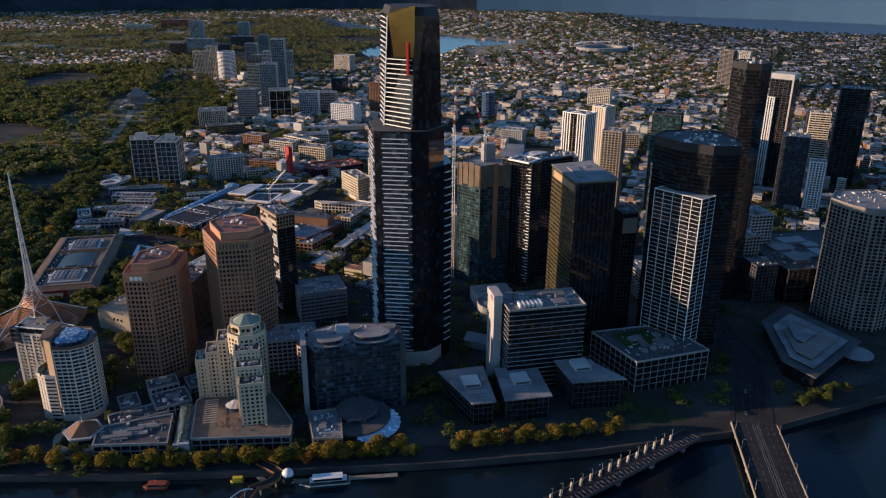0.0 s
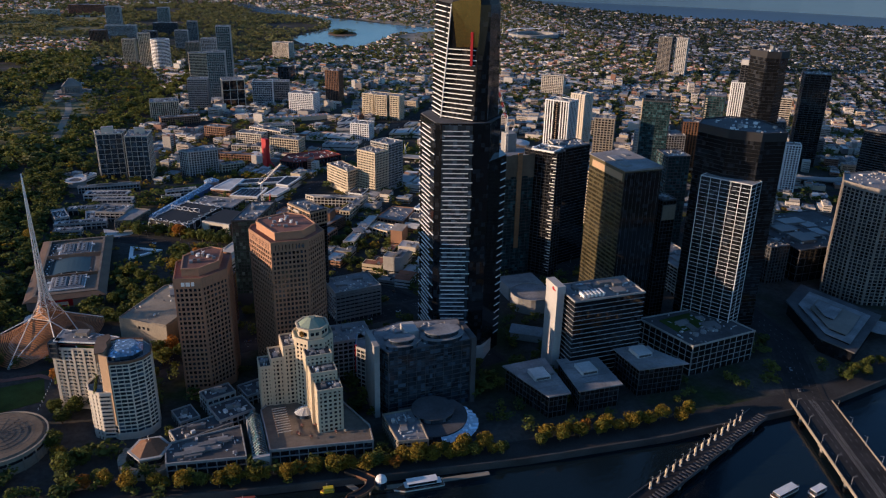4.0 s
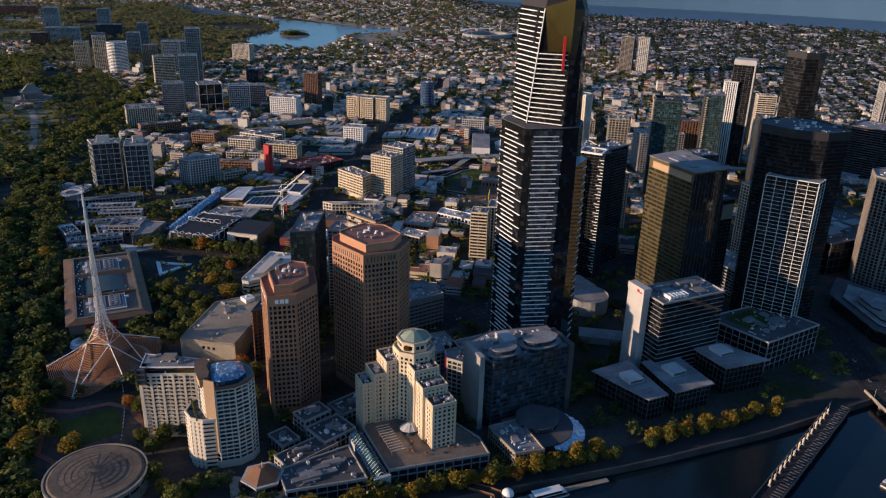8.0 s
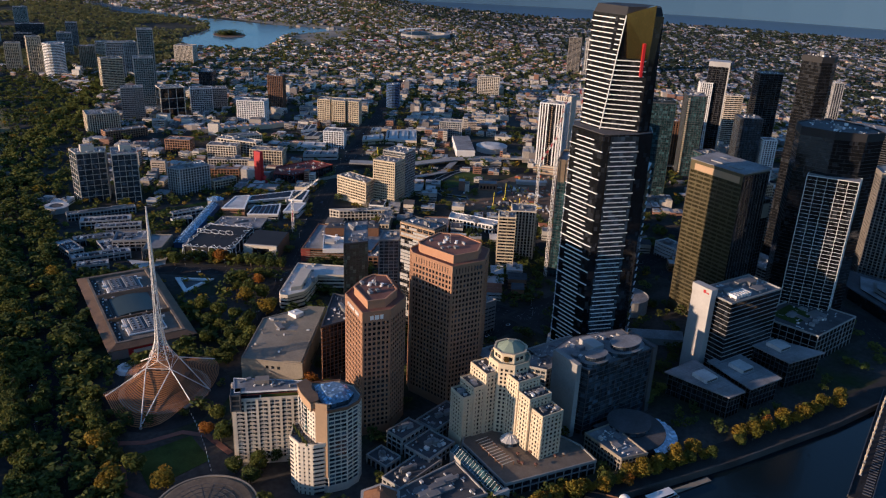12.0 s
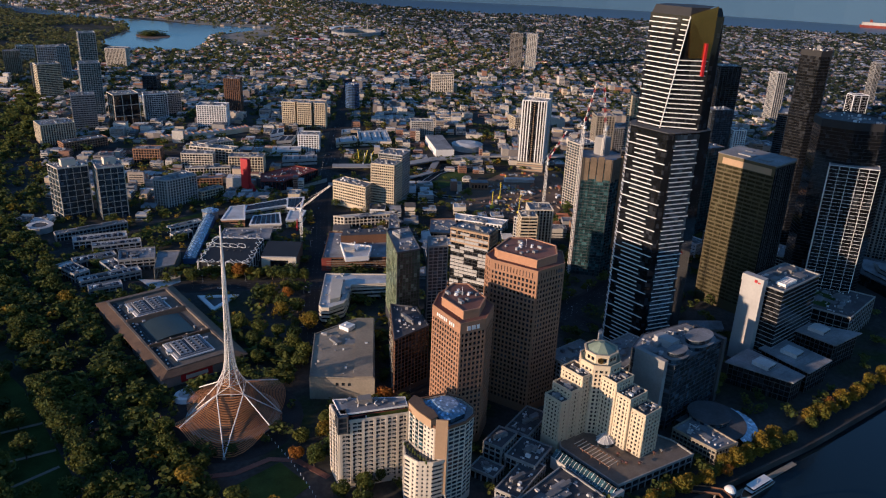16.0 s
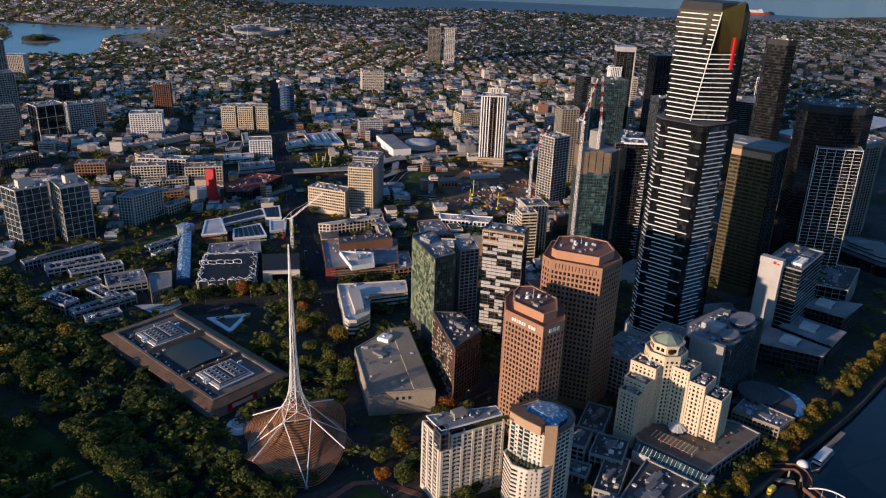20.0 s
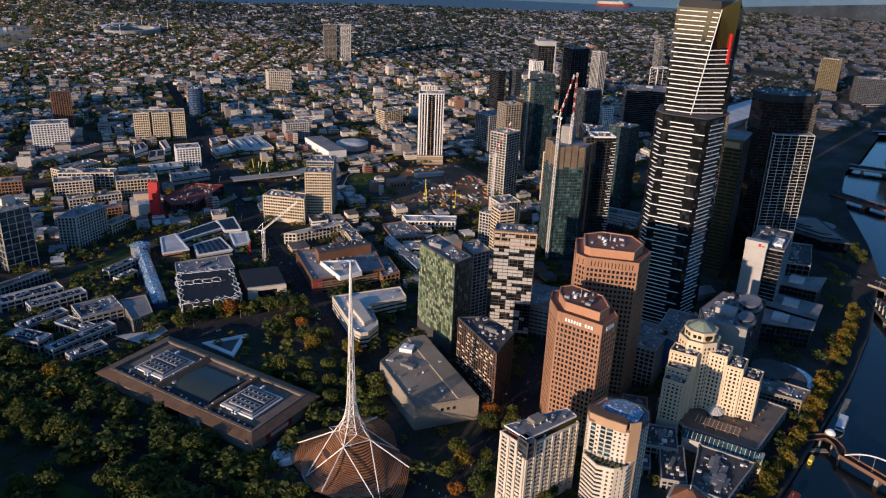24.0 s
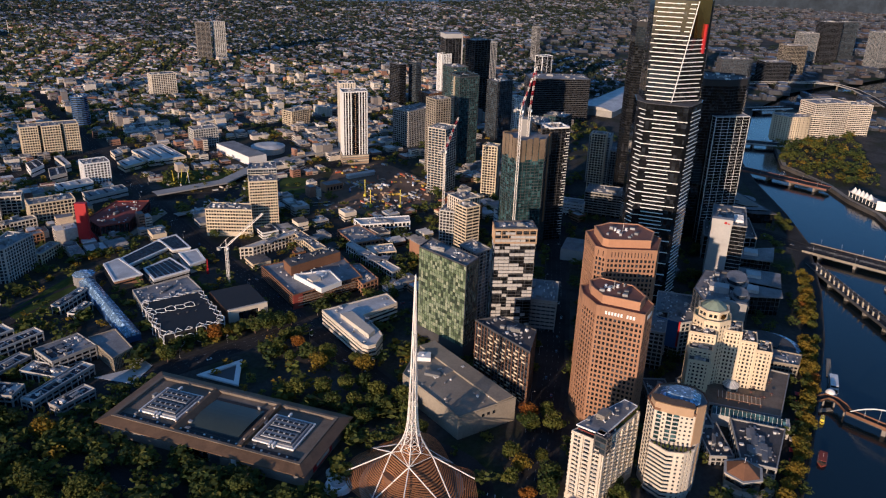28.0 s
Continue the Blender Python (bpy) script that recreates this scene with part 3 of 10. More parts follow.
for ri, (nm, line, hw) in enumerate(ROADS):
    setting("road_" + nm,
            strip(line, -hw, hw, -0.2, 0.06 + 0.012 * ri), M["asphalt"], "dark asphalt city road", "road")
    for sgn in (-1, 1):
        setting("pavement", strip(line, sgn * hw, sgn * (hw + 4) if sgn > 0 else -(hw + 4), -0.2, 0.24 + 0.012 * ri), M["paving"], "raised paved footway beside the road", "pavement")
    # lane dashes
    v, f = [], []
    for p, q in zip(line, line[1:]):
        e = Vector(q) - Vector(p)
        nn = Vector((-e.y, e.x)).normalized()
        for k in range(int(e.length / 9)):
            a = Vector(p) + e.normalized() * (k * 9)
            b = a + e.normalized() * 3
            for off in ((-hw / 2, 0.0, hw / 2) if nm != "boulevard" else (-hw * 0.25, hw * 0.25)):
                i = len(v)
                v += [(*(a + nn * (off - 0.1)), 0.2), (*(a + nn * (off + 0.1)), 0.2), (*(b + nn * (off + 0.1)), 0.2), (*(b + nn * (off - 0.1)), 0.2)]
                f.append((i, i + 1, i + 2, i + 3))
    setting("lane_marking", (v, f), M["linemark"], "white dashed lane lines on the asphalt", "marking", "stuff")


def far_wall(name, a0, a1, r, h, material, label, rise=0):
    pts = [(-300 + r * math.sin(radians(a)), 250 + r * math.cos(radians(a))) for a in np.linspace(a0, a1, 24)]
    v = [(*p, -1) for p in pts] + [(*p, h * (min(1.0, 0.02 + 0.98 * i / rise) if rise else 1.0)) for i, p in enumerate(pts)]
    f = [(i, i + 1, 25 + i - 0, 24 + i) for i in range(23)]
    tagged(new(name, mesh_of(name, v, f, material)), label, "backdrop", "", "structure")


# upright backdrop bands; the land ones carry their haze in the colour
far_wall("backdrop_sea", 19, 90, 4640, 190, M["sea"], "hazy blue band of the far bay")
far_wall("backdrop_land", -25, 19, 4700, 150, M["farland"], "band of far suburbs with haze in its colour")
far_wall("backdrop_port", 72, 112, 4590, 105, M["farland"], "band of far port land with haze in its colour", 9)


# ---- the tall slab tower with white sunshades and a gold crown ----
def stripe_rows(t, p, q, z0, z1, pitch, cuts, depth=0.55, thick=0.62, lean=(0, 0)):
    """White sunshade blades along the wall from p to q; cuts: a cycle of start and end shares of the width."""
    e = Vector(q) - Vector(p)
    L = e.length
    ang = math.degrees(math.atan2(e.y, e.x))
    cache = {}
    n = int((z1 - z0) / pitch)
    for i in range(n):
        a, b = cuts(i, n)
        key = (round(a, 2), round(b, 2))
        if b - a < 0.03:
            continue
        if key not in cache:
            cache[key] = mesh_of("sunshade", *box(a * L, -depth, -thick / 2, b * L, 0.15, thick / 2), M["stripe"])
        z = z0 + (i + 0.5) * pitch
        u = (z - z0) / max(1, z1 - z0)
        part("sunshade", cache[key], None, t, at=(p[0] + lean[0] * u, p[1] + lean[1] * u, z), a=ang)


eu = thing("skyscraper", 98, 602, 0, "very tall dark glass skyscraper, white striped, with a gold crown", "skyscraper")
o = (98, 602)
UP0 = local([(81.5, 622), (81.5, 600), (99.5, 577), (110, 576), (126, 592), (126, 612), (108, 630)], o)
UP1 = local([(84.2, 624), (84.3, 589), (103, 579), (110, 577), (124, 592), (124, 612), (108, 630)], o)
LOW = local([(71, 619), (71, 584), (76, 581), (98, 574), (112, 573.5), (128, 591), (128, 613), (108, 633), (80, 628)], o)
WEST = local([(112, 573.5), (134, 590), (136, 616), (124, 628), (108, 622)], o)
part("upper_glass", prism(UP0, 200, 287, UP1), M["glassk"], eu, "black mirrored glass upper storeys")
part("lower_glass", prism(LOW, 0, 202), M["glassk"], eu)
part("west_glass", prism(WEST, 0, 172), M["glassk"], eu)
part("podium_base", ring(LOW, grow(LOW, 3.0), 0, 12), M["lightcon"], eu)
# gold crown faces set proud of the glass
cr0, cr1 = Vector((84.3 - 98, 589 - 602)), Vector((103 - 98, 579 - 602))
part("gold_crown", ([(cr0.x - 0.3, cr0.y - 0.4, 288), (cr1.x - 0.3, cr1.y - 0.5, 294.5), (cr1.x - 0.8, cr1.y - 0.5, 257), (cr0.x + 3.6, cr0.y - 2.2, 257),
                     (cr0.x + 1.5, cr0.y + 1.5, 288), (cr1.x + 1.5, cr1.y + 2, 294.5), (cr1.x + 1, cr1.y + 2, 257), (cr0.x + 5, cr0.y, 257)],
                    [(0, 3, 2, 1), (4, 5, 6, 7), (0, 1, 5, 4), (1, 2, 6, 5), (2, 3, 7, 6), (3, 0, 4, 7)]), M["gold"], eu, "gold plated crown facade")
part("crown_box", prism(grow(UP1, -0.6), 287, 293, grow(UP1, -2.5)), M["blackbox"], eu)
# red fin below the crown
fv = cr1 - cr0
part("red_fin", box(-0.9, -2.6, 0, 0.9, 0, 24), M["red"], eu, "bright red vertical fin", at=(cr0.x + fv.x * 0.74, cr0.y + fv.y * 0.74, 244), a=math.degrees(math.atan2(fv.y, fv.x)))
# blades: east and north-east of the shaft, then the lower blocks
def blade(t, p, q, z, thick=0.62, depth=0.55):
    e = Vector(q) - Vector(p)
    part("sunshade", box(0, -depth, -thick / 2, e.length, 0.15, thick / 2), M["stripe"], t, at=(p[0], p[1], z), a=math.degrees(math.atan2(e.y, e.x)))


for i in range(23):
    z = 204 + i * 3.65
    u = (z - 200) / 87.0
    c0, c1, c2 = (Vector(UP0[k]).lerp(Vector(UP1[k]), u) for k in (0, 1, 2))
    blade(eu, c0.lerp(c1, 0.0 if i % 2 else 0.07), c0.lerp(c1, 0.985 if i < 16 else 0.72), z)
    if i >= 16:
        blade(eu, c0.lerp(c1, 0.84), c0.lerp(c1, 0.985), z)
    if i < 15:
        blade(eu, c1.lerp(c2, 0.02), c1.lerp(c2, (0.97, 0.9, 0.93)[i % 3]), z)
e0, e1 = Vector(UP0[1]), Vector(UP1[1])
part("crease_rib", beam((e0.x - 0.4, e0.y - 0.5, 201), (e1.x - 0.4, e1.y - 0.5, 287), 0.42, 6), M["stripe"], eu, "white rib along the slanting crease")
stripe_rows(eu, LOW[0], LOW[1], 12, 201, 3.65, lambda i, n: ((-0.03, 1.02), (0.2, 0.76), (0.18, 0.74))[i % 3])
stripe_rows(eu, LOW[2], LOW[3], 12, 201, 3.65, lambda i, n: ((0.0, 1.04), (0.06, 0.9), (0.04, 0.88))[i % 3])
part("blue_glass", ([(*LOW[2], 14), (*LOW[3], 14), (*LOW[3], 201), (*LOW[2], 201)], [(0, 1, 2, 3)]), M["glassb"], eu, "bluish glass bay").location = (-0.06, -0.16, 0)
stripe_rows(eu, LOW[8], LOW[0], 12, 201, 3.65, lambda i, n: ((0.3, 1.0), (0.5, 1.0))[i % 2])
stripe_rows(eu, WEST[0], WEST[1], 12, 170, 6.54, lambda i, n: (0.7, 1.0))
part("roof_terrace", prism(grow(LOW, -0.5), 202, 202.6), M["roofdark"], eu, "dark roof terrace")
TAKEN.append([(66, 570), (140, 570), (140, 636), (66, 636)])


# ---- the two pink granite towers ----
def granite_tower(label, poly, h, top_floors, sign):
    t = tower("office_tower", label, "office tower", poly, h, floor=3.75, bay=3.1, band=1.5, pier=1.15, depth=0.32, wall="brick", glass="glass", roof="rustroof",
              parapet=1.0, base=6, top_band=6.5, plant=0, group="granite office towers")
    lp = local(ccw(poly), middle(poly))
    pent = grow(lp, -5.5)
    for a_, b_ in zip(lp, lp[1:] + lp[:1]):
        e_ = Vector(b_) - Vector(a_)
        n_ = 0 if sign else int((e_.length - 3) / 2.6)
        for k in range(n_):
            q_ = Vector(a_) + e_ * ((k + 0.5) / n_ * 0.86 + 0.07)
            part("slot_window", box(-0.28, -0.42, h - 5.6, 0.28, 0.1, h - 1.4), M["glass"], t, at=(q_.x, q_.y, 0), a=math.degrees(math.atan2(e_.y, e_.x)))
    part("penthouse", prism(pent, h, h + 5.5), M["bricktop"], t, "orange stone penthouse")
    pr = part("penthouse_roof", prism(grow(pent, -0.8), h + 5.5, h + 6.0), M["rustroof"], t)
    part("penthouse_parapet", ring(grow(pent, -0.8), grow(pent, 0.25), h + 5.4, h + 6.6), M["bricktop"], t)
    for k, (x, y, r) in enumerate(((-3, 3, 1.6), (4, -2, 1.2), (1, 6, 1.0))):
        v, f = prism(ngon(x, y, r, 10), h + 6.0, h + 6.6)
        v2, f2 = prism(ngon(x, y, r * 0.4, 8), h + 6.6, h + 8.0, ngon(x + 0.6, y, r, 8))
        part("satellite_dish", joined((v, f), (v2, f2)), M["white"], pr)
    part("antenna", beam((0, 0, h + 6), (0, 0, h + 13), 0.12), M["steel"], pr)
    rg = random.Random(int(h))
    for k in range(7):
        x, y = rg.uniform(-12, 10), rg.uniform(-12, 10)
        part("roof_plant", box(x, y, h + 5.9, x + rg.uniform(1, 4), y + rg.uniform(1, 4), h + 6.4 + rg.uniform(0.5, 1.8)), M["plant"], pr)
    return t


HWT = [(-123, 621), (-126, 588), (-107, 584), (-88, 597), (-82, 627), (-95, 637), (-108, 633)]
IBM = [(-67, 624), (-55, 588.5), (-28, 588), (-12, 605), (-18, 632), (-35, 645), (-64, 633)]
hw = granite_tower("pink granite office tower with punched windows and white signs", HWT, 97, 2, True)
ib = granite_tower("tall pink granite office tower with punched windows", IBM, 117, 2, False)


def sign_bars(widths, high, p, q, z, back, material, parent_thing, centre=0.5, gap=0.8):
    """A row of plain raised blocks on the wall from p to q."""
    e = Vector(q) - Vector(p)
    nrm = Vector((e.y, -e.x)).normalized()
    total = sum(abs(w) for w in widths) + gap * (len(widths) - 1)
    ang = math.degrees(math.atan2(e.y, e.x))
    s = -total / 2
    for w in widths:
        if w > 0:
            c = Vector(p) + e * centre + e.normalized() * (s + w / 2) + nrm * back
            part("sign_bar", box(-w / 2, -0.12, -high / 2, w / 2, 0.12, high / 2), material, parent_thing, "plain raised sign block", at=(c.x, c.y, z), a=ang)
        s += abs(w) + gap


lh = local(ccw(HWT), middle(HWT))
sign_bars((1.5, 1.3, 1.3, 1.4, 1.2, 1.4, -1.2, 1.3, 1.4, 1.5), 2.5, lh[0], lh[1], 93.6, 0.62, M["white"], hw)
sign_bars((2.4, 3.0, 2.2), 3.1, lh[1], lh[2], 93.4, 0.62, M["white"], hw)
li = local(ccw(IBM), middle(IBM))
sign_bars((0.7, 1.6, 2.2), 2.4, li[1], li[2], 113.4, 0.62, M["darkcon"], ib, 0.8)

# ---- riverside apartment towers ----
APT = [(-208, 618), (-214, 598), (-172, 581.5), (-166.5, 592)]
ap = tower("apartment_block", "off-white apartment block with small balconies and a red trimmed penthouse", "apartment block", APT, 50, floor=3.0, bay=3.9, band=1.0, pier=0.5,
           depth=0.4, wall="offwhite", glass="glassb", base=4, plant=4)
lp = local(ccw(APT), middle(APT))
pen = grow(lp, -2.2)
part("penthouse_glass", prism(pen, 50, 54.5), M["glass"], ap)
pr_ = part("penthouse_roof", prism(grow(pen, 0.8), 54.5, 55.4), M["roofgrey"], ap, "grey overhanging penthouse roof")
for k in range(9):
    q = Vector(pen[0]).lerp(Vector(pen[2]), 0.12 + 0.085 * k) + Vector(((k % 3 - 1) * 2.0, (k % 2) * 3 - 1.5))
    part("roof_plant", box(q.x - 1.2, q.y - 1, 55.3, q.x + 1.2 + k % 2, q.y + 1, 56.2 + 0.5 * (k % 3)), M["plant"], pr_)
part("red_trim", ring(grow(pen, 0.02), grow(pen, 0.3), 52.2, 52.8), M["rusty"], ap)
part("roof_edge", ring(grow(pen, 0.75), grow(pen, 1.15), 54.6, 55.7), M["white"], ap, "white roof edge")
part("lift_house", prism(turned(-2.5, 4.5, 9, 6, -21), 55.4, 59), M["bluestone"], ap, "dark lift house")

CORNER = turned(-211.6 - middle(APT)[0], 599.0 - middle(APT)[1], 6.0, 8.0, -21)
cf = part("corner_glass", prism(CORNER, 43.5, 55.4), M["glassb"], ap, "dark framed corner storeys")
for k in range(4):
    part("floor_band", ring(CORNER, grow(CORNER, 0.3), 43.4 + k * 3.8, 44.4 + k * 3.8), M["darkcon"], cf)
for x_, y_ in CORNER:
    part("corner_post", box(x_ - 0.45, y_ - 0.45, 43.4, x_ + 0.45, y_ + 0.45, 55.8), M["darkcon"], cf)
part("terrace_hedge", prism(turned(8, -9.6, 32, 1.1, -21), 50, 52.6), M["leafdark"], ap, "clipped hedge along the roof terrace")
part("terrace_tiles", prism(turned(7, -8.2, 32, 1.6, -21), 50, 50.4), M["rusty"], ap, "red tiled terrace strip")
for k in range(4):
    part("roof_duct", beam((-9 + k * 5.2, 2.6 - k * 1.9, 55.9), (-6.4 + k * 5.2, 4.4 - k * 1.9, 56.3), 0.45, 8), M["steel"], pr_, "round metal roof duct")


def faces_of(poly, test):
    """The walls of an outline whose outward direction passes a test: start, direction, length, turn."""
    for a, b in zip(poly, poly[1:] + poly[:1]):
        a, b = Vector(a), Vector(b)
        e = b - a
        if e.length > 2 and test(e.y / e.length, -e.x / e.length):
            yield a, e / e.length, e.length, math.degrees(math.atan2(e.y, e.x))


bal = mesh_of("balcony", *joined(box(-1.5, -1.4, 0, 1.5, 0, 0.2), box(-1.5, -1.4, 0.2, 1.5, -1.3, 1.0)), M["offwhite"])
bal_glass = mesh_of("balcony", *joined(box(-1.7, -1.3, 0, 1.7, 0, 0.22), box(-1.7, -1.3, 0.22, 1.7, -1.22, 0.95)), M["lightcon"])
lpa = local(ccw(APT), middle(APT))
for a, d_, L_, ang in faces_of(lpa, lambda nx, ny: ny < -0.5 or nx < -0.5):
    n_ = max(3, round(L_ / 7.4))
    for k in range(n_ + 1):
        q = a + d_ * min(max(L_ * k / n_, 0.9), L_ - 0.9)
        part("wall_strip", box(-0.85, -0.95, 3.5, 0.85, 0.1, 50.6), M["offwhite"], ap, at=(q.x, q.y, 0), a=ang)
    for k in range(14):
        for j in range(n_):
            q = a + d_ * (L_ * (j + 0.5) / n_)
            part("balcony", bal if (j + k // 5) % 3 else bal_glass, None, ap, at=(q.x, q.y, 5.6 + k * 3.0), a=ang)
QW = [(-180, 561), (-178, 548), (-172, 542.6), (-160, 541), (-151, 544), (-146, 550), (-145.5, 562), (-151, 572), (-168, 577), (-179, 572)]
LOWQ = [(-190, 561), (-188, 551), (-181, 545), (-175, 543.6), (-178.4, 548), (-180.4, 561), (-179.4, 572), (-183, 572)]
qw = tower("apartment_tower", "cream apartment tower with a brown crown and a curved glass front", "apartment tower", QW, 60, floor=3.05, bay=4.4, band=0.9, pier=0.4, depth=0.35, wall="offwhite",
           glass="glassb", base=5, plant=0, roof="roofgrey")
mq = middle(ccw(QW))
lpq, lol = local(ccw(QW), mq), local(ccw(LOWQ), mq)
TAKEN.append(ccw(LOWQ))
lw = part("lower_front", prism(lol, -0.5, 37.5), M["glassb"], qw, "lower curved front with a planted terrace")
for k in range(12):
    part("floor_band", ring(lol, grow(lol, 0.35), 2.2 + k * 3.05, 3.7 + k * 3.05), M["offwhite"], lw)
part("terrace_rim", ring(grow(lol, -0.3), grow(lol, 0.6), 37.0, 38.6), M["offwhite"], lw)
for a, d_, L_, ang in faces_of(lol, lambda nx, ny: nx < -0.3):
    n_ = max(2, round(L_ / 3.4))
    for k in range(n_):
        q = a + d_ * (L_ * (k + 0.5) / n_)
        if q.y + mq[1] > 558:
            continue
        part("wall_strip", box(-1.0, -0.45, 0, 1.0, 0.1, 37.2), M["offwhite"], lw, at=(q.x, q.y, 0), a=ang)
small_window = mesh_of("window", *box(-0.6, -0.62, 0, 0.6, -0.4, 1.2), M["glassb"])
for (p_, q_), walls, bays in zip((((-179, 572), (-180, 561)), ((-180, 561), (-178, 548))), (((0, 1.2), (4.4, 7.2)), ((4.2, 13.1),)), ((2.8, 9.1), (2.1,))):
    p_, q_ = Vector(p_) - Vector(mq), Vector(q_) - Vector(mq)
    d_ = (q_ - p_).normalized()
    ang = math.degrees(math.atan2(d_.y, d_.x))
    for w0, w1 in walls:
        m_ = p_ + d_ * ((w0 + w1) / 2)
        wp_ = part("wall_panel", box(-(w1 - w0) / 2, -0.5, 5, (w1 - w0) / 2, 0.1, 60.4), M["offwhite"], qw, at=(m_.x, m_.y, 0), a=ang)
        n_ = int((w1 - w0) / 2.6)
        for j in range(n_):
            for k in range(12 if w1 > 8 else 17):
                part("window", small_window, None, wp_, at=((j + 0.5) * (w1 - w0) / n_ - (w1 - w0) / 2, 0, 57.2 - k * 3.05))
    for u_ in bays:
        m_ = p_ + d_ * u_
        part("glazed_bay", box(-1.6, -0.42, 5 if u_ != 2.1 else 38, 1.6, 0.1, 59.6), M["glasst"], qw, "dark green glazed bay", at=(m_.x, m_.y, 0), a=ang)
        for k in range(4 if u_ != 2.1 else 11, 18):
            part("balcony", bal_glass, None, qw, at=(m_.x, m_.y, 5.6 + k * 3.05), a=ang)
for a, d_, L_, ang in faces_of(lpq, lambda nx, ny: nx < -0.5 and ny < -0.5):
    q = a + d_ * (L_ * 0.5)
    part("brown_fin", box(-L_ * 0.46, -0.9, 12, L_ * 0.46, 0.1, 66.5), M["tan"], qw, "tan brown fin wall", at=(q.x, q.y, 0), a=ang)
# brown wave-shaped crown along the inland side, a blue glass roof along the river side
CW = [(-180.5, 549), (-181, 561), (-179.6, 572.4), (-173, 575.4), (-171.5, 570), (-174.5, 563), (-173.5, 556), (-175.5, 549.5)]
part("crown_wall", prism(local(CW, mq), 60, 66.2), M["tan"], qw, "tan brown curved crown wall")
part("crown_roof", prism(grow(ccw(local(CW, mq)), 0.5), 66.2, 66.9), M["bronzeroof"], qw, "brown crown roof")
part("crown_band", ring(grow(lpq, -0.2), grow(lpq, 0.75), 60.2, 62.0), M["timber"], qw, "dark brown band below the crown")
GR_ = [(-173, 549), (-168, 545.5), (-157, 545.5), (-150.5, 551), (-150.5, 562), (-156, 569.5), (-169, 571), (-171.5, 562)]
part("penthouse_glass", prism(local(GR_, mq), 60, 63.4), M["glassb"], qw)
part("glass_roof", prism(local(GR_, mq), 63.4, 66.4, local([(-168, 553), (-165, 551), (-158, 551), (-155, 555), (-155, 561), (-158, 565), (-166, 566), (-167.5, 560)], mq)), M["skyroof"], qw, "blue glass winter garden roof")
for k in range(9):
    x_, y_ = -184.5 - mq[0] + 0.4 * (k % 2), 547.5 + k * 2.7 - mq[1]
    part("terrace_shrub", prism(ngon(x_, y_, 0.9, 6), 37.5, 39.4 + 0.5 * (k % 3), ngon(x_, y_, 0.4, 6)), M["leafdark"], qw, "dark green terrace shrub")

# ---- cream hotel with stepped wings on a shopping podium ----
lg = tower("hotel", "cream stepped hotel with an octagonal tower and copper roof", "hotel", ngon(-35, 541, 14.5, 8, math.pi / 8), 64, floor=3.2, bay=3.3, band=1.3, pier=1.4, depth=0.4, wall="cream", roof="copper", plant=0, base=10, top_band=2)
c8 = ngon(0, 0, 11.5, 8, math.pi / 8)
oc = part("octagon_storey", prism(c8, 64, 71), M["cream"], lg)
for i in range(8):
    a, b = Vector(c8[i]), Vector(c8[(i + 1) % 8])
    for u in (0.3, 0.7):
        m_ = a.lerp(b, u)
        part("octagon_window", box(-1.2, -0.15, 0, 1.2, 0.1, 2.6), M["glass"], oc, at=(m_.x, m_.y, 66.5), a=math.degrees(math.atan2((b - a).y, (b - a).x)))
part("octagon_cornice", ring(grow(c8, -0.6), grow(c8, 0.8), 70.6, 72), M["cream"], lg)
part("copper_roof", prism(grow(c8, -1.0), 71.5, 76.5, ngon(0, 0, 2.2, 8, math.pi / 8)), M["copper"], lg, "pale green copper roof")
em = part("emblem", prism(ngon(0, 0, 2.2, 16), 0, 0.5), M["gold"], lg, "round gold emblem")
em.matrix_basis = pose(-8.6, -7.2, 67.6, 90, 0, -50)
WINGS = [(rect(-57, 537, -44, 556), 57), (rect(-66, 538, -57, 555), 48), (rect(-74, 539, -66, 554), 42),
         (rect(-44, 518, -26, 532), 57), (rect(-43, 506, -25, 518), 50), (rect(-41, 494, -24, 506), 43)]
for poly, h in WINGS:
    tower("hotel_wing", "cream hotel wing with rows of square windows and a roof terrace", "hotel", poly, h, floor=3.2, bay=3.1, band=1.4, pier=1.5, depth=0.35, wall="cream", roof="roofdark", plant=2, base=10, group="stepped hotel wings", plant_h=1.8)

# ---- dark slab office with a white lift core, and the pavilions by the river ----
pw = tower("office_block", "dark glazed office block with slim white floor edges", "office block", rect(164, 514, 226, 546), 72, floor=3.8, bay=8, band=0.3, pier=0.0, depth=0.6, wall="concrete", glass="glassk", roof="roofgrey", plant=6)
part("white_core", box(-39.5, -2, 0, -33, 17, 79), M["softwhite"], pw, "white concrete lift core")
part("core_cap", box(-39.9, -2.4, 74, -32.6, 17.4, 80), M["softwhite"], pw)
part("roof_louvre", joined(*[box(-22 + i * 3.4, -13, 73, -20.4 + i * 3.4, -4, 75.5) for i in range(6)]), M["white"], pw)
part("emblem", joined(box(-40.2, 3, 75.5, -39.85, 5.5, 78), box(-40.2, 0, 75.5, -39.85, 2.4, 76.6)), M["red"], pw)
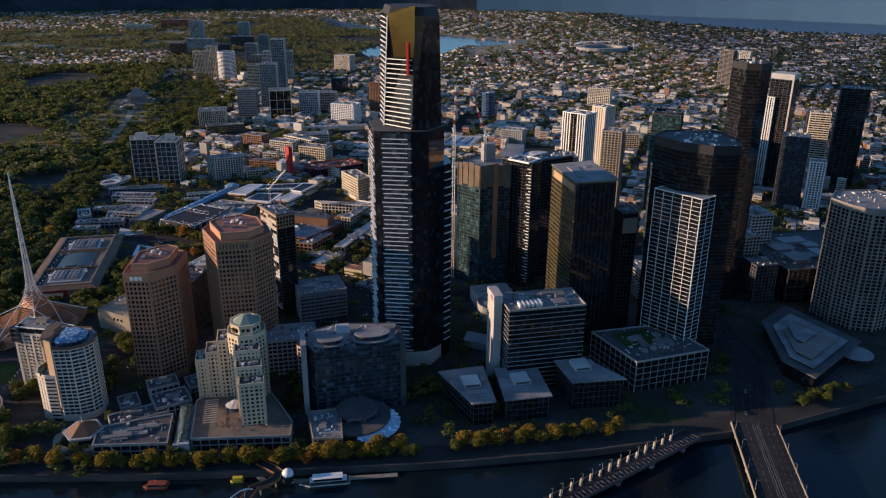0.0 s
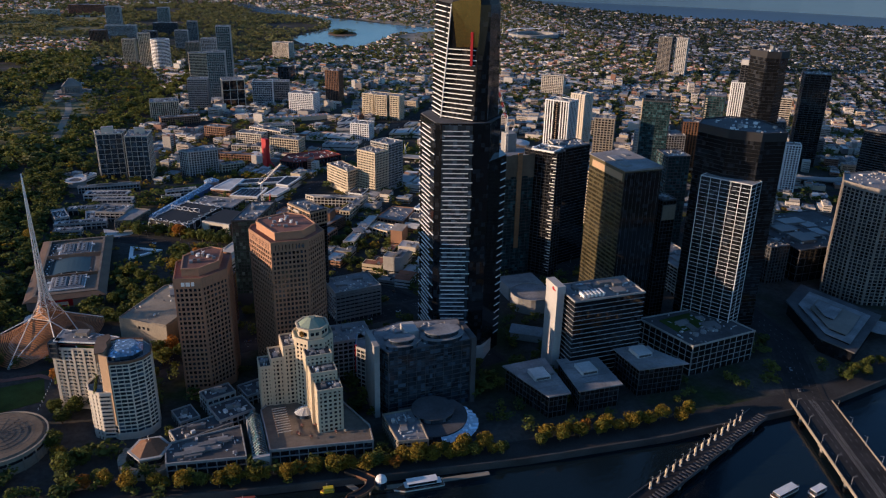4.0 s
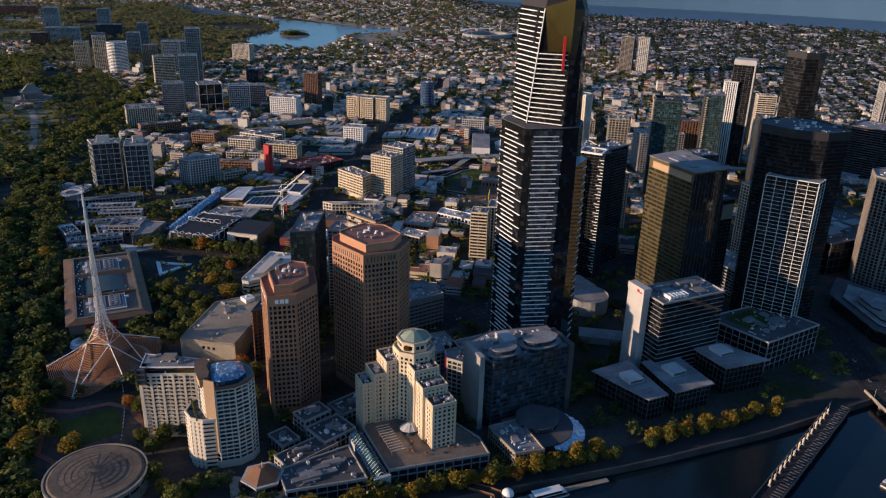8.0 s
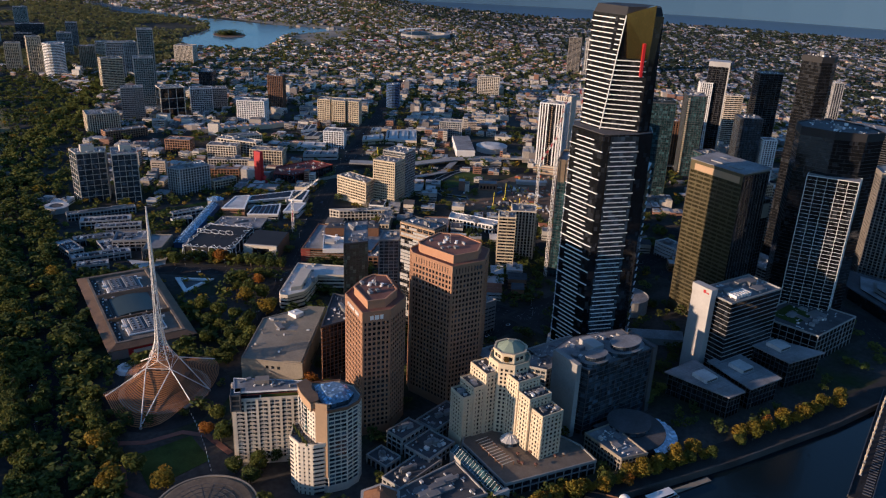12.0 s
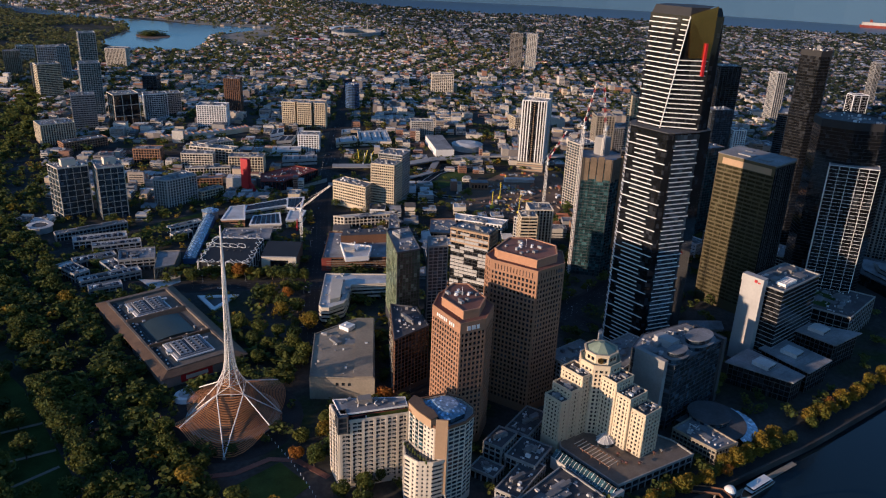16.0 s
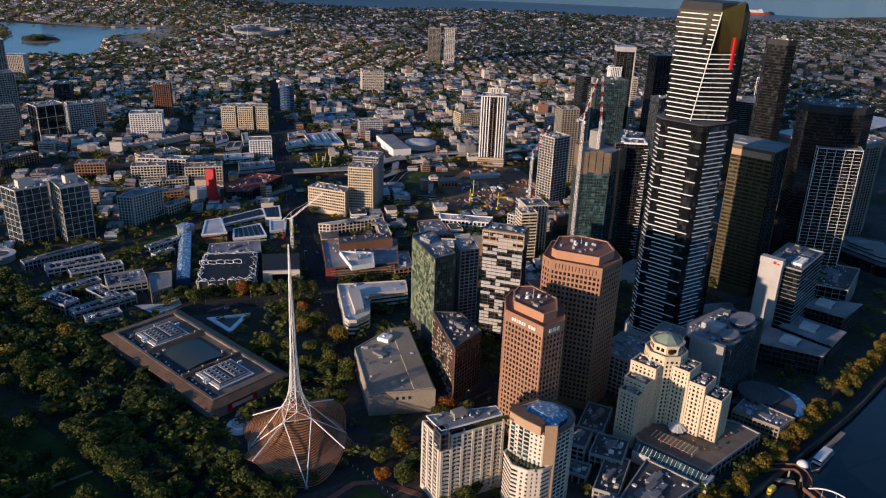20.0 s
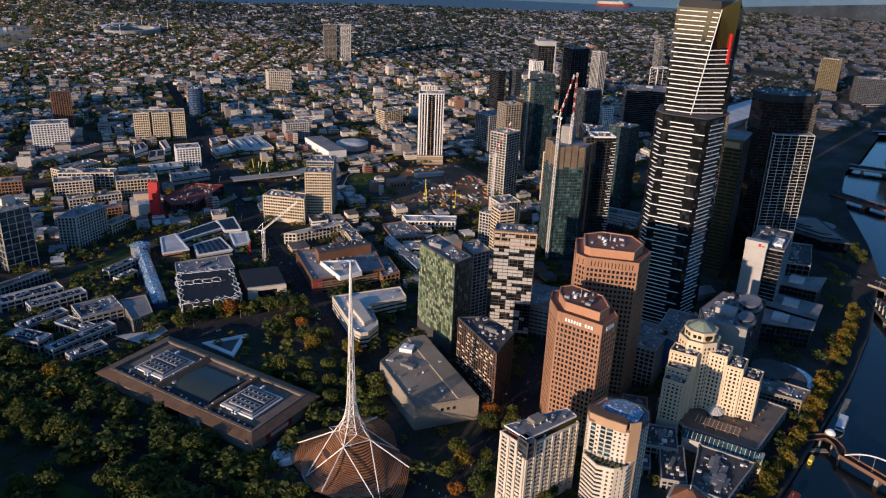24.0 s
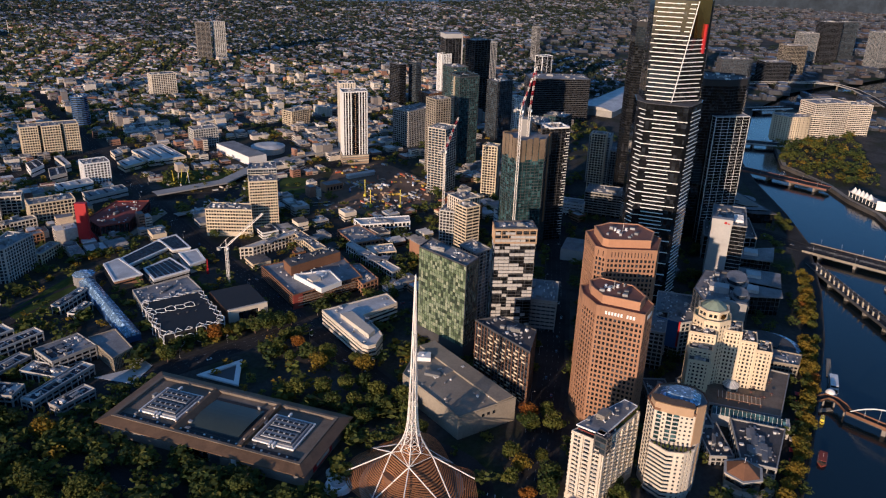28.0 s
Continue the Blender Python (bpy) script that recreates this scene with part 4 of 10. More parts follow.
for poly, h in (([(110, 524), (147, 526), (143, 473), (125, 473)], 20), ([(155, 520), (189, 517), (186.5, 472), (150, 473)], 20), ([(203, 518), (226, 519), (248, 476), (205, 479)], 25)):
    t = tower("pavilion", "dark glass riverside pavilion under a wide flat grey roof", "pavilion", grow(ccw(poly), -2.0), h - 1, floor=4.2, bay=4, band=0.4, pier=0.25, depth=0.3, wall="darkcon", glass="glassk", roofs=False, group="riverside pavilions")
    lp = local(ccw(grow(ccw(poly), -2.0)), middle(grow(ccw(poly), -2.0)))
    part("canopy_roof", prism(grow(lp, 2.2), h - 1, h), M["roofgrey"], t, "wide flat grey roof")
    part("roof_box", box(-7, -4, h, 6, 10, h + 3.2), M["roofwhite"], t, "white plant room")
    part("roof_sign", box(-6, -4.4, h + 0.8, 5, -4.05, h + 2.4), M["darkcon"], t)
    for k in range(5):
        part("roof_rib", box(-12, -14 + k * 7.5, h, 12, -13.7 + k * 7.5, h + 0.35), M["plant"], t)
    part("plant_screen", box(7.5, 1, h, 11, 9, h + 2.0), M["plant"], t)

# ---- the tall offices west of it ----
gd = tower("office_tower", "office tower with a gold toned glass face and dark sides", "office tower", rect(238, 578, 273, 636), 152, floor=3.9, bay=8.3, band=1.5, pier=0.4, depth=0.25, wall="goldframe", glass="glassgold", roof="roofgrey", plant=3, top_band=8, base=9)
for x0_, y0_, x1_, y1_ in ((-17.9, -29.6, 17.9, -29.05), (17.55, -29.05, 18.1, 29.4)):
    part("dark_flank", box(x0_, y0_, 1, x1_, y1_, 151.6), M["glassk"], gd, "black glass flank")
for k in range(9):
    part("flank_fin", box(-16 + k * 4, -29.85, 1, -15.8 + k * 4, -29.6, 151), M["darkcon"], gd)
part("gold_panel", box(-18.1, -26, 144, -17.6, 24, 150), M["tan"], gd, "tan gold louvre band")
part("slanted_roof", ([(-18.6, -30, 153.6), (18.6, -30, 155.4), (18.6, 30, 155.4), (-18.6, 30, 153.6), (-18.6, -30, 153), (18.6, -30, 153), (18.6, 30, 153), (-18.6, 30, 153)],
                      [(0, 1, 2, 3), (0, 4, 5, 1), (1, 5, 6, 2), (2, 6, 7, 3), (3, 7, 4, 0)]), M["roofgrey"], gd, "pale tilted roof panels")
pi_ = tower("office_tower", "slim dark office tower with a pale top panel", "office tower", rect(289, 591, 303, 609), 118, floor=3.5, bay=3.5, band=0.4, pier=0.2, depth=0.3, wall="darkcon", glass="glassk", plant=3)
part("top_panel", box(-6.6, -9.6, 100, 6.6, -9.0, 114), M["gravel"], pi_, "pale square top panel")
GR = [(298, 557), (320, 521), (336, 528), (314, 565)]
tower("apartment_tower", "tall tower with a white grid of balcony frames over dark glass", "apartment tower", GR, 151, floor=3.5, bay=8.6, band=0.2, pier=0.34, depth=0.2, wall="white", glass="glassk", plant=0, parapet=0.4)
PL = [(303, 575), (312, 548), (330, 530), (352, 527), (362, 545), (364, 575), (348, 592), (318, 590)]
tower("apartment_tower", "black rounded residential tower", "apartment tower", PL, 190, floor=3.3, bay=5, band=0.25, pier=0.0, depth=0.4, wall="blackbox", glass="glassk", roof="roofdark", plant=2, top_band=6)
PR = [(424, 668), (425, 646), (436, 640), (450, 645), (455, 664), (440, 676)]
tower("apartment_tower", "very tall black curved residential tower", "apartment tower", PR, 236, floor=3.3, bay=6, band=0.25, pier=0.0, depth=0.5, wall="blackbox", glass="glassk", roof="roofdark", plant=1, top_band=5, plant_h=9)
pb = tower("podium_block", "glazed podium with a grid facade and planted roof", "podium", [(250, 550), (265, 494), (332, 501), (318, 552)], 27, floor=5.2, bay=6.5, band=0.4, pier=0.35, depth=0.4, wall="concrete", glass="glassk", roof="roofdark", plant=9, plant_h=1.6)
part("roof_lawn", prism(turned(-8, 8, 34, 24, 8), 27.1, 27.7), M["lawn"], pb, "dark planted roof garden")
for k_ in range(4):
    part("roof_disc", prism(ngon(-12 + k_ * 9, -14 + k_ * 2, 2.6, 14), 27.1, 29.0), M["roofgrey"], pb, "round grey roof tank")
cn = tower("unfinished_tower", "unfinished tower with a bare concrete core and netted floors", "tower", [(178, 752), (196, 728), (228, 728), (232, 760), (206, 778)], 128, floor=3.5, bay=5, band=0.35, pier=0.2, depth=0.25, wall="darkcon", glass="glasst", plant=0, top_band=2)
part("lift_core", box(-3, 0, 126, 9, 12, 147), M["concrete"], cn, "bare concrete lift core")
cl_ = local(ccw([(178, 752), (196, 728), (228, 728), (232, 760), (206, 778)]), middle([(178, 752), (196, 728), (228, 728), (232, 760), (206, 778)]))
for a_, b_ in zip(cl_, cl_[1:] + cl_[:1]):
    n_ = max(2, round((Vector(b_) - Vector(a_)).length / 7))
    for k_ in range(n_):
        q_ = Vector(a_).lerp(Vector(b_), (k_ + 0.5) / n_)
        part("netting_panel", box(-3.2, -0.7, 106 + k_ % 2 * 2, 3.2, -0.45, 130 + k_ % 3), M["netting"], cn, "brown scaffold netting", at=(q_.x, q_.y, 0), a=math.degrees(math.atan2(b_[1] - a_[1], b_[0] - a_[0])))
for k_ in range(16):
    part("hoist_panel", box(-2.4, -1.6, 0, 2.4, -0.5, 6.2), M["hoist"], cn, "orange brown hoist cage", at=(212 - cn.location.x, 728 - cn.location.y, 30 + k_ * 6.4), a=0)
zz = tower("apartment_tower", "tall black tower with a white zigzag balcony edge", "apartment tower", [(222, 738), (244, 711), (256, 716), (246, 745)], 134, floor=3.3, bay=5, band=0.25, pier=0.15, depth=0.5, wall="darkcon", glass="glassk", plant=1)
for k_ in range(38):
    part("zigzag_balcony", box(-0.3, -1.4, 0, 2.6 + 1.6 * (k_ % 3), 0.6, 0.7), M["white"], zz, "white balcony edge", at=(244 - zz.location.x, 711 - zz.location.y, 6 + k_ * 3.3), a=129)
part("roof_frame", ring(turned(0, 0, 22, 20, -52), turned(0, 0, 25, 23, -52), 134.2, 136), M["white"], zz, "white roof frame")
tower("apartment_tower", "tall black glass tower with a pale roof edge", "apartment tower", [(257, 752), (264, 736), (303, 748), (300, 776)], 130, floor=3.3, bay=5, band=0.3, pier=0, depth=0.3, wall="darkcon", glass="glassk", plant=2)
st = tower("apartment_tower", "tall tower with white vertical stripes over dark glass", "apartment tower", [(416, 1078), (440, 1049), (462, 1062), (440, 1094)], 110, floor=3.3, bay=4.0, band=0.12, pier=1.5, depth=0.5, wall="white", glass="glassk", base=14)
sc_ = middle([(416, 1078), (440, 1049), (462, 1062), (440, 1094)])
p_, q_ = Vector((416, 1078)) - Vector(sc_), Vector((440, 1049)) - Vector(sc_)
m_, d_ = p_.lerp(q_, 0.5), q_ - p_
ang = math.degrees(math.atan2(d_.y, d_.x))
cs_ = part("dark_recess", box(-3.4, -0.62, 15, 3.4, 0.1, 109), M["glassk"], st, "dark central balcony strip", at=(m_.x, m_.y, 0), a=ang)
for k in range(28):
    part("balcony", box(-0.9, -1.3, 16 + k * 3.3, 0.9, -0.6, 17.1 + k * 3.3), M["tan"], cs_, "small tan balcony")
sb_l = grow(ccw(local([(416, 1078), (440, 1049), (462, 1062), (440, 1094)], sc_)), 1.6)
bs_ = part("podium_wall", prism(sb_l, -0.5, 15), M["bluestone"], st, "grey and tan panelled podium")
for k in range(4):
    part("panel_band", ring(grow(sb_l, -0.1), grow(sb_l, 0.25), 1.6 + k * 3.5, 3.2 + k * 3.5), M["cream" if k % 2 else "tan"], bs_)
tower("apartment_tower", "pale slab apartment tower", "apartment tower", [(478, 1114), (490, 1092), (512, 1105), (500, 1128)], 110, floor=3.3, bay=4.4, band=0.5, pier=2.4, depth=0.5, wall="offwhite", glass="glassb")

# ---- towers near the concert precinct ----
gt = tower("apartment_tower", "slab tower with a mottled green glass face", "apartment tower", [(-49, 780), (-73, 731), (-52, 727), (-27, 777)], 87, floor=3.3, bay=2.6, band=0.25, pier=0.16, depth=0.2, wall="darkcon", glass="glassg", base=14, roof="roofgrey")
PANES = per_island("mottled green panes", [(0.17, 0.215, 0.125), (0.07, 0.095, 0.055), (0.22, 0.26, 0.17), (0.11, 0.145, 0.08), (0.04, 0.055, 0.035), (0.19, 0.235, 0.14), (0.30, 0.33, 0.22)], 0.3, 0.15)
ga, gb = Vector((-49 - gt.location.x, 780 - gt.location.y)), Vector((-73 - gt.location.x, 731 - gt.location.y))
gd = (gb - ga).normalized()
rows_ = []
for k in range(22):
    for j in range(20):
        q = ga + (gb - ga) * ((j + 0.5) / 20)
        q = q + Vector((gd.y, -gd.x)) * 0.24
        rows_.append(prism(turned(q.x, q.y, 2.35, 0.12, math.degrees(math.atan2(gd.y, gd.x))), 14.3 + k * 3.3, 17.3 + k * 3.3))
part("glass_panes", joined(*rows_), PANES, gt, "mottled pale and dark green glass panes")
MI = [(-22, 722), (-8, 690), (8, 697), (-6, 728)]
mi = tower("apartment_tower", "narrow tower with a black and white checkered face", "apartment tower", MI, 103, floor=3.2, bay=7, band=0.3, pier=0.3, depth=0.3, wall="darkcon", glass="glassk", roof="roofgrey")
lpm = local(ccw(MI), middle(MI))
pan = mesh_of("white_panel", *box(0.1, -0.75, 0, 4.2, 0.1, 2.5), M["softwhite"])
rm = random.Random(3)
for a, b in zip(lpm, lpm[1:] + lpm[:1]):
    a, b = Vector(a), Vector(b)
    if (a + b).x > 6:
        continue
    n_ = int((b - a).length / 4.3)
    for k in range(29):
        run = rm.random()
        for j_ in range(n_):
            if (k // 4 + (0 if run < 0.5 else 1) + j_ // 3) % 3 and rm.random() < 0.85:
                m_ = a.lerp(b, j_ / n_)
                part("white_panel", pan, None, mi, at=(m_.x, m_.y, 8 + k * 3.2), a=math.degrees(math.atan2((b - a).y, (b - a).x)))
for z0_, z1_ in ((90, 91.4), (94, 94.7), (97.4, 98.1), (101.4, 103)):
    part("gold_frame", ring(grow(lpm, 0.1), grow(lpm, 0.9), z0_, z1_), M["tan"], mi, "tan metal frame")
for a, b in zip(lpm, lpm[1:] + lpm[:1]):
    for k in range(6):
        q = Vector(a).lerp(Vector(b), k / 6)
        part("frame_post", prism(ngon(q.x * 1.03, q.y * 1.03, 0.55, 4, 0.5), 90, 103), M["tan"], mi)
wb = tower("apartment_block", "dark brown wedge shaped apartment block with cream balconies", "apartment block", [(-90, 716), (-123, 665), (-88, 668), (-76, 700)], 50, floor=3.1, bay=3.6, band=0.5, pier=0.5, depth=0.4, wall="darkcon", pier_wall="timber", glass="glass", roof="roofdark", plant=5, base=4)
balc = mesh_of("balcony", *joined(box(-1.7, -1.2, -0.15, 1.7, 0, 0.1), box(-1.7, -1.2, 0.1, 1.7, -1.05, 1.1)), M["cream"])
wa, wb_ = Vector((-90 - wb.location.x, 716 - wb.location.y)), Vector((-123 - wb.location.x, 665 - wb.location.y))
rw = random.Random(5)
for k in range(14):
    for j in range(8):
        if rw.random() < 0.62:
            m_ = wa.lerp(wb_, (j + 0.5 + (k % 2) * 0.25) / 8.4)
            part("balcony", balc, None, wb, at=(m_.x, m_.y, 5.2 + k * 3.1), a=math.degrees(math.atan2((wb_ - wa).y, (wb_ - wa).x)))
hb = tower("hall_block", "long blank grey service building with a flat roof", "building", [(-138, 758), (-94, 762), (-81, 753), (-138, 670), (-176, 701)], 19, floor=19, bay=9, band=0, pier=0, depth=0.3, wall="gravel", glass="glass", roof="gravel", plant=1, base=18.6, parapet=0.8)
hx_, hy_ = hb.location.x, hb.location.y
def by_hall(poly):
    return [(x - hx_, y - hy_) for x, y in poly]
part("raised_roof", prism(by_hall([(-94.5, 761), (-82, 752.5), (-138, 671.5), (-150, 680)]), 19.0, 20.6), M["gravel"], hb)
hut = part("roof_hut", prism(by_hall([(-116, 755), (-107, 757), (-104, 748), (-113, 745)]), 19, 22.5), M["white"], hb, "white plant hut")
part("dish", prism(ngon(-111 - hx_, 752 - hy_, 1.6, 10), 22.4, 23.6, ngon(-111 - hx_, 752 - hy_, 0.6, 10)), M["white"], hut)
part("roof_cage", prism(by_hall([(-124, 733), (-110, 727), (-114, 721), (-128, 727)]), 19, 20.4), M["plant"], hb)
for k in range(3):
    part("window", prism(turned(-160.2 - hx_ + k * 3.6, 687.6 - hy_ - k * 2.95, 2.2, 0.4, -39), 12.5, 15), M["glass"], hb)
tower("apartment_tower", "dark blue balcony tower", "apartment tower", [(-24, 752), (-38, 733), (-22, 726), (-8, 746)], 84, floor=3.2, bay=4, band=0.6, pier=0.5, depth=0.4, wall="concrete", glass="glassb")

# ---- offices in the middle distance ----
tower("office_slab", "twin beige office slab with ribbed windows", "office slab", [(121, 1054), (139, 1028), (162, 1042), (144, 1070)], 59, floor=3.5, bay=3, band=1.5, pier=0.7, depth=0.4, wall="cream", base=6)
tower("office_slab", "blue grey glass half of an office slab", "office slab", [(144, 1070), (162, 1042), (187, 1058), (169, 1083)], 66, floor=3.5, bay=3, band=0.8, pier=0.3, depth=0.3, wall="lightcon", glass="glassb", base=6)
tower("office_slab", "low beige office wing with ribbon windows", "office slab", [(86, 1091), (104, 1042), (122, 1054), (108, 1098)], 32, floor=3.5, bay=3, band=1.6, pier=0.7, depth=0.4, wall="cream", base=5)
for poly, lb in (([(-222, 1238), (-218, 1210), (-184, 1209), (-179, 1233)], "dark glass apartment tower with pale balcony frames"), ([(-174, 1228), (-180, 1188), (-150, 1184), (-144, 1220)], "sunlit glass apartment tower with pale balcony frames")):
    tower("apartment_tower", lb, "apartment tower", poly, 64, floor=6.6, bay=8.5, band=0.45, pier=0.45, depth=0.5, wall="offwhite", glass="glassb", group="park side towers", plant=2)
tower("apartment_block", "pale blue grey glazed apartment block", "apartment block", [(-110, 1205), (-98, 1190), (-56, 1197), (-60, 1225)], 35, floor=3.3, bay=4, band=0.8, pier=1.0, depth=0.4, wall="lightcon", glass="glassb")
sa_, sb_, sd_ = Vector((242, 1520)), Vector((302, 1468)), Vector((258, 1540)) - Vector((242, 1520))
SLAB = [tuple(sa_.lerp(sb_, u_) + sd_ * v_) for u_, v_ in ((0, 0), (0.3, 0), (0.3, 0.35), (0.36, 0.35), (0.36, -0.12), (0.68, -0.12), (0.68, 0.35), (0.74, 0.35), (0.74, 0), (1, 0), (1, 1), (0, 1))]
tower("office_slab", "sunlit cream office slab with vertical ribs and deep recesses", "office slab", SLAB, 46, floor=3.6, bay=3.4, band=1.4, pier=1.0, depth=0.4, wall="cream")
tower("round_tower", "round dark blue glass tower", "tower", ngon(447, 1600, 14, 14), 50, floor=3.3, bay=6, band=1.1, pier=0, depth=0.4, wall="bluepanel", glass="glassb")
tower("apartment_slab", "one of two tall brown public housing slabs", "apartment slab", [(1138, 1851), (1160, 1825), (1176, 1838), (1154, 1866)], 97, floor=3.2, bay=12, band=1.2, pier=0.8, depth=0.4, wall="bluestone", base=4)
tower("apartment_slab", "one of two tall brown public housing slabs", "apartment slab", [(1172, 1824), (1192, 1800), (1206, 1812), (1188, 1838)], 97, floor=3.2, bay=5, band=1.2, pier=1.6, depth=0.4, wall="lightcon")
for nm, x, y, w, d, h, wl, gl in (
    ("r5", 845, 1000, 38, 30, 146, "darkcon", "glassk"), ("r4", 843, 1062, 30, 20, 97, "offwhite", "glass"), ("r6", 711, 884, 20, 18, 70, "white", "lightcon"),
    ("rf", 692, 912, 34, 28, 100, "darkcon", "glassb"), ("d5", 433, 934, 26, 24, 113, "gravel", "glass"),
    ("bb", 188, 815, 26, 26, 56, "offwhite", "glass"), ("b9", 154, 800, 18, 20, 58, "cream", "glass"),
    ("lb", 219, 1672, 30, 26, 68, "timber", "glass"),
    ("m8", 140, 1590, 52, 30, 39, "white", "glassb"), ("sl", -160, 2250, 30, 26, 86, "cream", "glass"),
    ("m6", 208, 2322, 50, 34, 46, "offwhite", "glass"), ("cm", 60, 1415, 60, 26, 18, "cream", "glass"), ("m4", 28, 2185, 54, 34, 76, "lightcon", "glass"), ("m5", -40, 1975, 44, 30, 70, "cream", "glass"),
    ("m13", -125, 1605, 52, 40, 33, "cream", "glass"), ("m7", 160, 1955, 30, 30, 36, "darkcon", "glass"), ("wh", 200, 1350, 34, 26, 28, "white", "glass"),
    ("sm", 720, 1640, 50, 26, 46, "offwhite", "glass"),
):
    style = int(x + y) % 3
    dk = wl == "darkcon"
    tower("city_tower", {"offwhite": "pale rendered", "white": "white", "cream": "cream", "darkcon": "dark glazed", "lightcon": "grey concrete", "timber": "brown ribbed", "gravel": "sand coloured"}[wl] + (" city block with ribbon windows", " city block with vertical window strips", " city block with punched windows")[style], "building",
          turned(x, y, w, d, 0 if y < 700 else (-35 if x > 60 else 0)), h, floor=(3.5, 3.5, 3.3)[style], bay=(8.0, 3.6, 4.4)[style], band=(0.45 if dk else 1.5, 0.3 if dk else 0.5, 0.5 if dk else 1.1)[style],
          pier=(0.3, 0.5 if dk else 1.5, 0.3 if dk else 1.3)[style], depth=0.4, wall=wl, glass="glass" if gl == "lightcon" else gl, plant=4)

tw_ = tower("city_tower", "dark teal glass tower with a pale balcony edge", "building", turned(500, 918, 36, 28, -35), 136, floor=3.4, bay=3.2, band=0.22, pier=0.16, depth=0.25, wall="darkcon", glass="glasst", roof="roofdark", plant=5)
part("pale_edge", prism(turned(-16.6, 9.5, 1.6, 1.6, -35), 0, 137), M["cream"], tw_, "pale vertical balcony edge")
for k_ in range(36):
    part("balcony", prism(turned(-18.2, 9.9, 4.6, 2.6, -35), 8 + k_ * 3.5, 8.5 + k_ * 3.5), M["offwhite"], tw_)
part("screen_wall", ring(turned(0, 0, 33, 25, -35), turned(0, 0, 34, 26, -35), 136, 140), M["glassb"], tw_, "glass roof screen")

# ---- museum block with a pyramidal lantern roof ----
NG = rect(-262, 777, -193, 938)
ng = thing("museum", -227, 857, 0, "long bluestone museum with a wide overhanging bronze eave and glass lanterns", "museum")
TAKEN.append(NG)
part("stone_wall", prism(rect(-33.4, -79.4, 33.4, 79.4), -0.5, 9.5), M["bluestone"], ng)
part("eave_soffit", prism(rect(-36, -82, 36, 82), 9.4, 9.9), M["bronzeroof"], ng)
part("eave_slope", ([(*p, 9.9) for p in rect(-36, -82, 36, 82)] + [(*p, 12.2) for p in rect(-28, -74, 28, 74)], [(0, 1, 5, 4), (1, 2, 6, 5), (2, 3, 7, 6), (3, 0, 4, 7)]), M["bronzeroof"], ng, "sloping bronze eave")
part("eave_rim", ring(rect(-26, -72, 26, 72), rect(-28.2, -74.2, 28.2, 74.2), 10.0, 12.6), M["museumroof"], ng)
part("inner_roof", prism(rect(-26.5, -72.5, 26.5, 72.5), 9.9, 10.6), M["museumroof"], ng)
LANTERNS = []
for cy in (45, -47):
    lant = part("lantern", prism(rect(-15.5, cy - 15.5, 15.5, cy + 15.5), 10.6, 13.0, rect(-14, cy - 14, 14, cy + 14)), M["roofgrey"], ng, "grey skylight lantern")
    LANTERNS.append(lant)
arch = [(-17 + 34 * k / 8, 10.8 + 1.7 * math.sin(math.pi * k / 8)) for k in range(9)]
part("court_roof", ([(x, -21, z) for x, z in arch] + [(x, 19, z) for x, z in arch], [(k, k + 1, k + 10, k + 9) for k in range(8)] + [tuple(range(9))[::-1], tuple(range(9, 18))]), M["courtglass"], ng, "grey green vaulted glass roof")
part("banner", box(-20, -79.8, 1.5, 6, -79.4, 8.5), M["red"], ng, "red exhibition banner")
part("banner_panel", box(-16, -80.0, 3.2, 2, -79.8, 6.4), M["offwhite"], ng)
part("entrance_arch", box(-33.9, -8, 0, -33.3, 8, 7.5), M["glassk"], ng, "dark arched entrance")
rk = random.Random(8)
for cy, lant in ((45, LANTERNS[0]), (-47, LANTERNS[1])):
    part("lantern_rim", ring(rect(-15.0, cy - 15.0, 15.0, cy + 15.0), rect(-15.9, cy - 15.9, 15.9, cy + 15.9), 11.0, 12.2), M["white"], lant, "white edge of the lantern")
    for s_ in (-1, 1):
        part("glazed_panel", prism(rect(s_ * 6.4 - 5.4, cy - 12, s_ * 6.4 + 5.4, cy + 12), 13.0, 13.8, rect(s_ * 6.4 - 4.8, cy - 11.4, s_ * 6.4 + 4.8, cy + 11.4)), M["plant"], lant, "long grey glazed panel")
        part("panel_gutter", ring(rect(s_ * 6.4 - 5.4, cy - 12, s_ * 6.4 + 5.4, cy + 12), rect(s_ * 6.4 - 6.0, cy - 12.6, s_ * 6.4 + 6.0, cy + 12.6), 12.9, 13.15), M["blackbox"], lant)
        for k in range(5):
            for u_ in (-2.3, 2.3):
                part("skylight", box(s_ * 6.4 + u_ - 0.9, cy - 10.4 + k * 4.4, 13.7, s_ * 6.4 + u_ + 0.9, cy - 7.4 + k * 4.4, 13.95), M["blackbox"], lant, "dark skylight slot")
                part("vent_cowl", box(s_ * 6.4 + u_ - 0.7, cy - 7.2 + k * 4.4, 13.7, s_ * 6.4 + u_ + 0.7, cy - 6.6 + k * 4.4, 14.4), M["roofwhite"], lant)
    for k in range(8):
        x, y = rk.uniform(-24, 22), rk.uniform(-68, 66)
        if abs(x) > 16 or 18 < abs(y) < 29:
            part("roof_plant", box(x, y, 10.6, x + rk.uniform(1, 4), y + rk.uniform(1, 5), 10.6 + rk.uniform(0.8, 2.4)), M["plant"], ng)

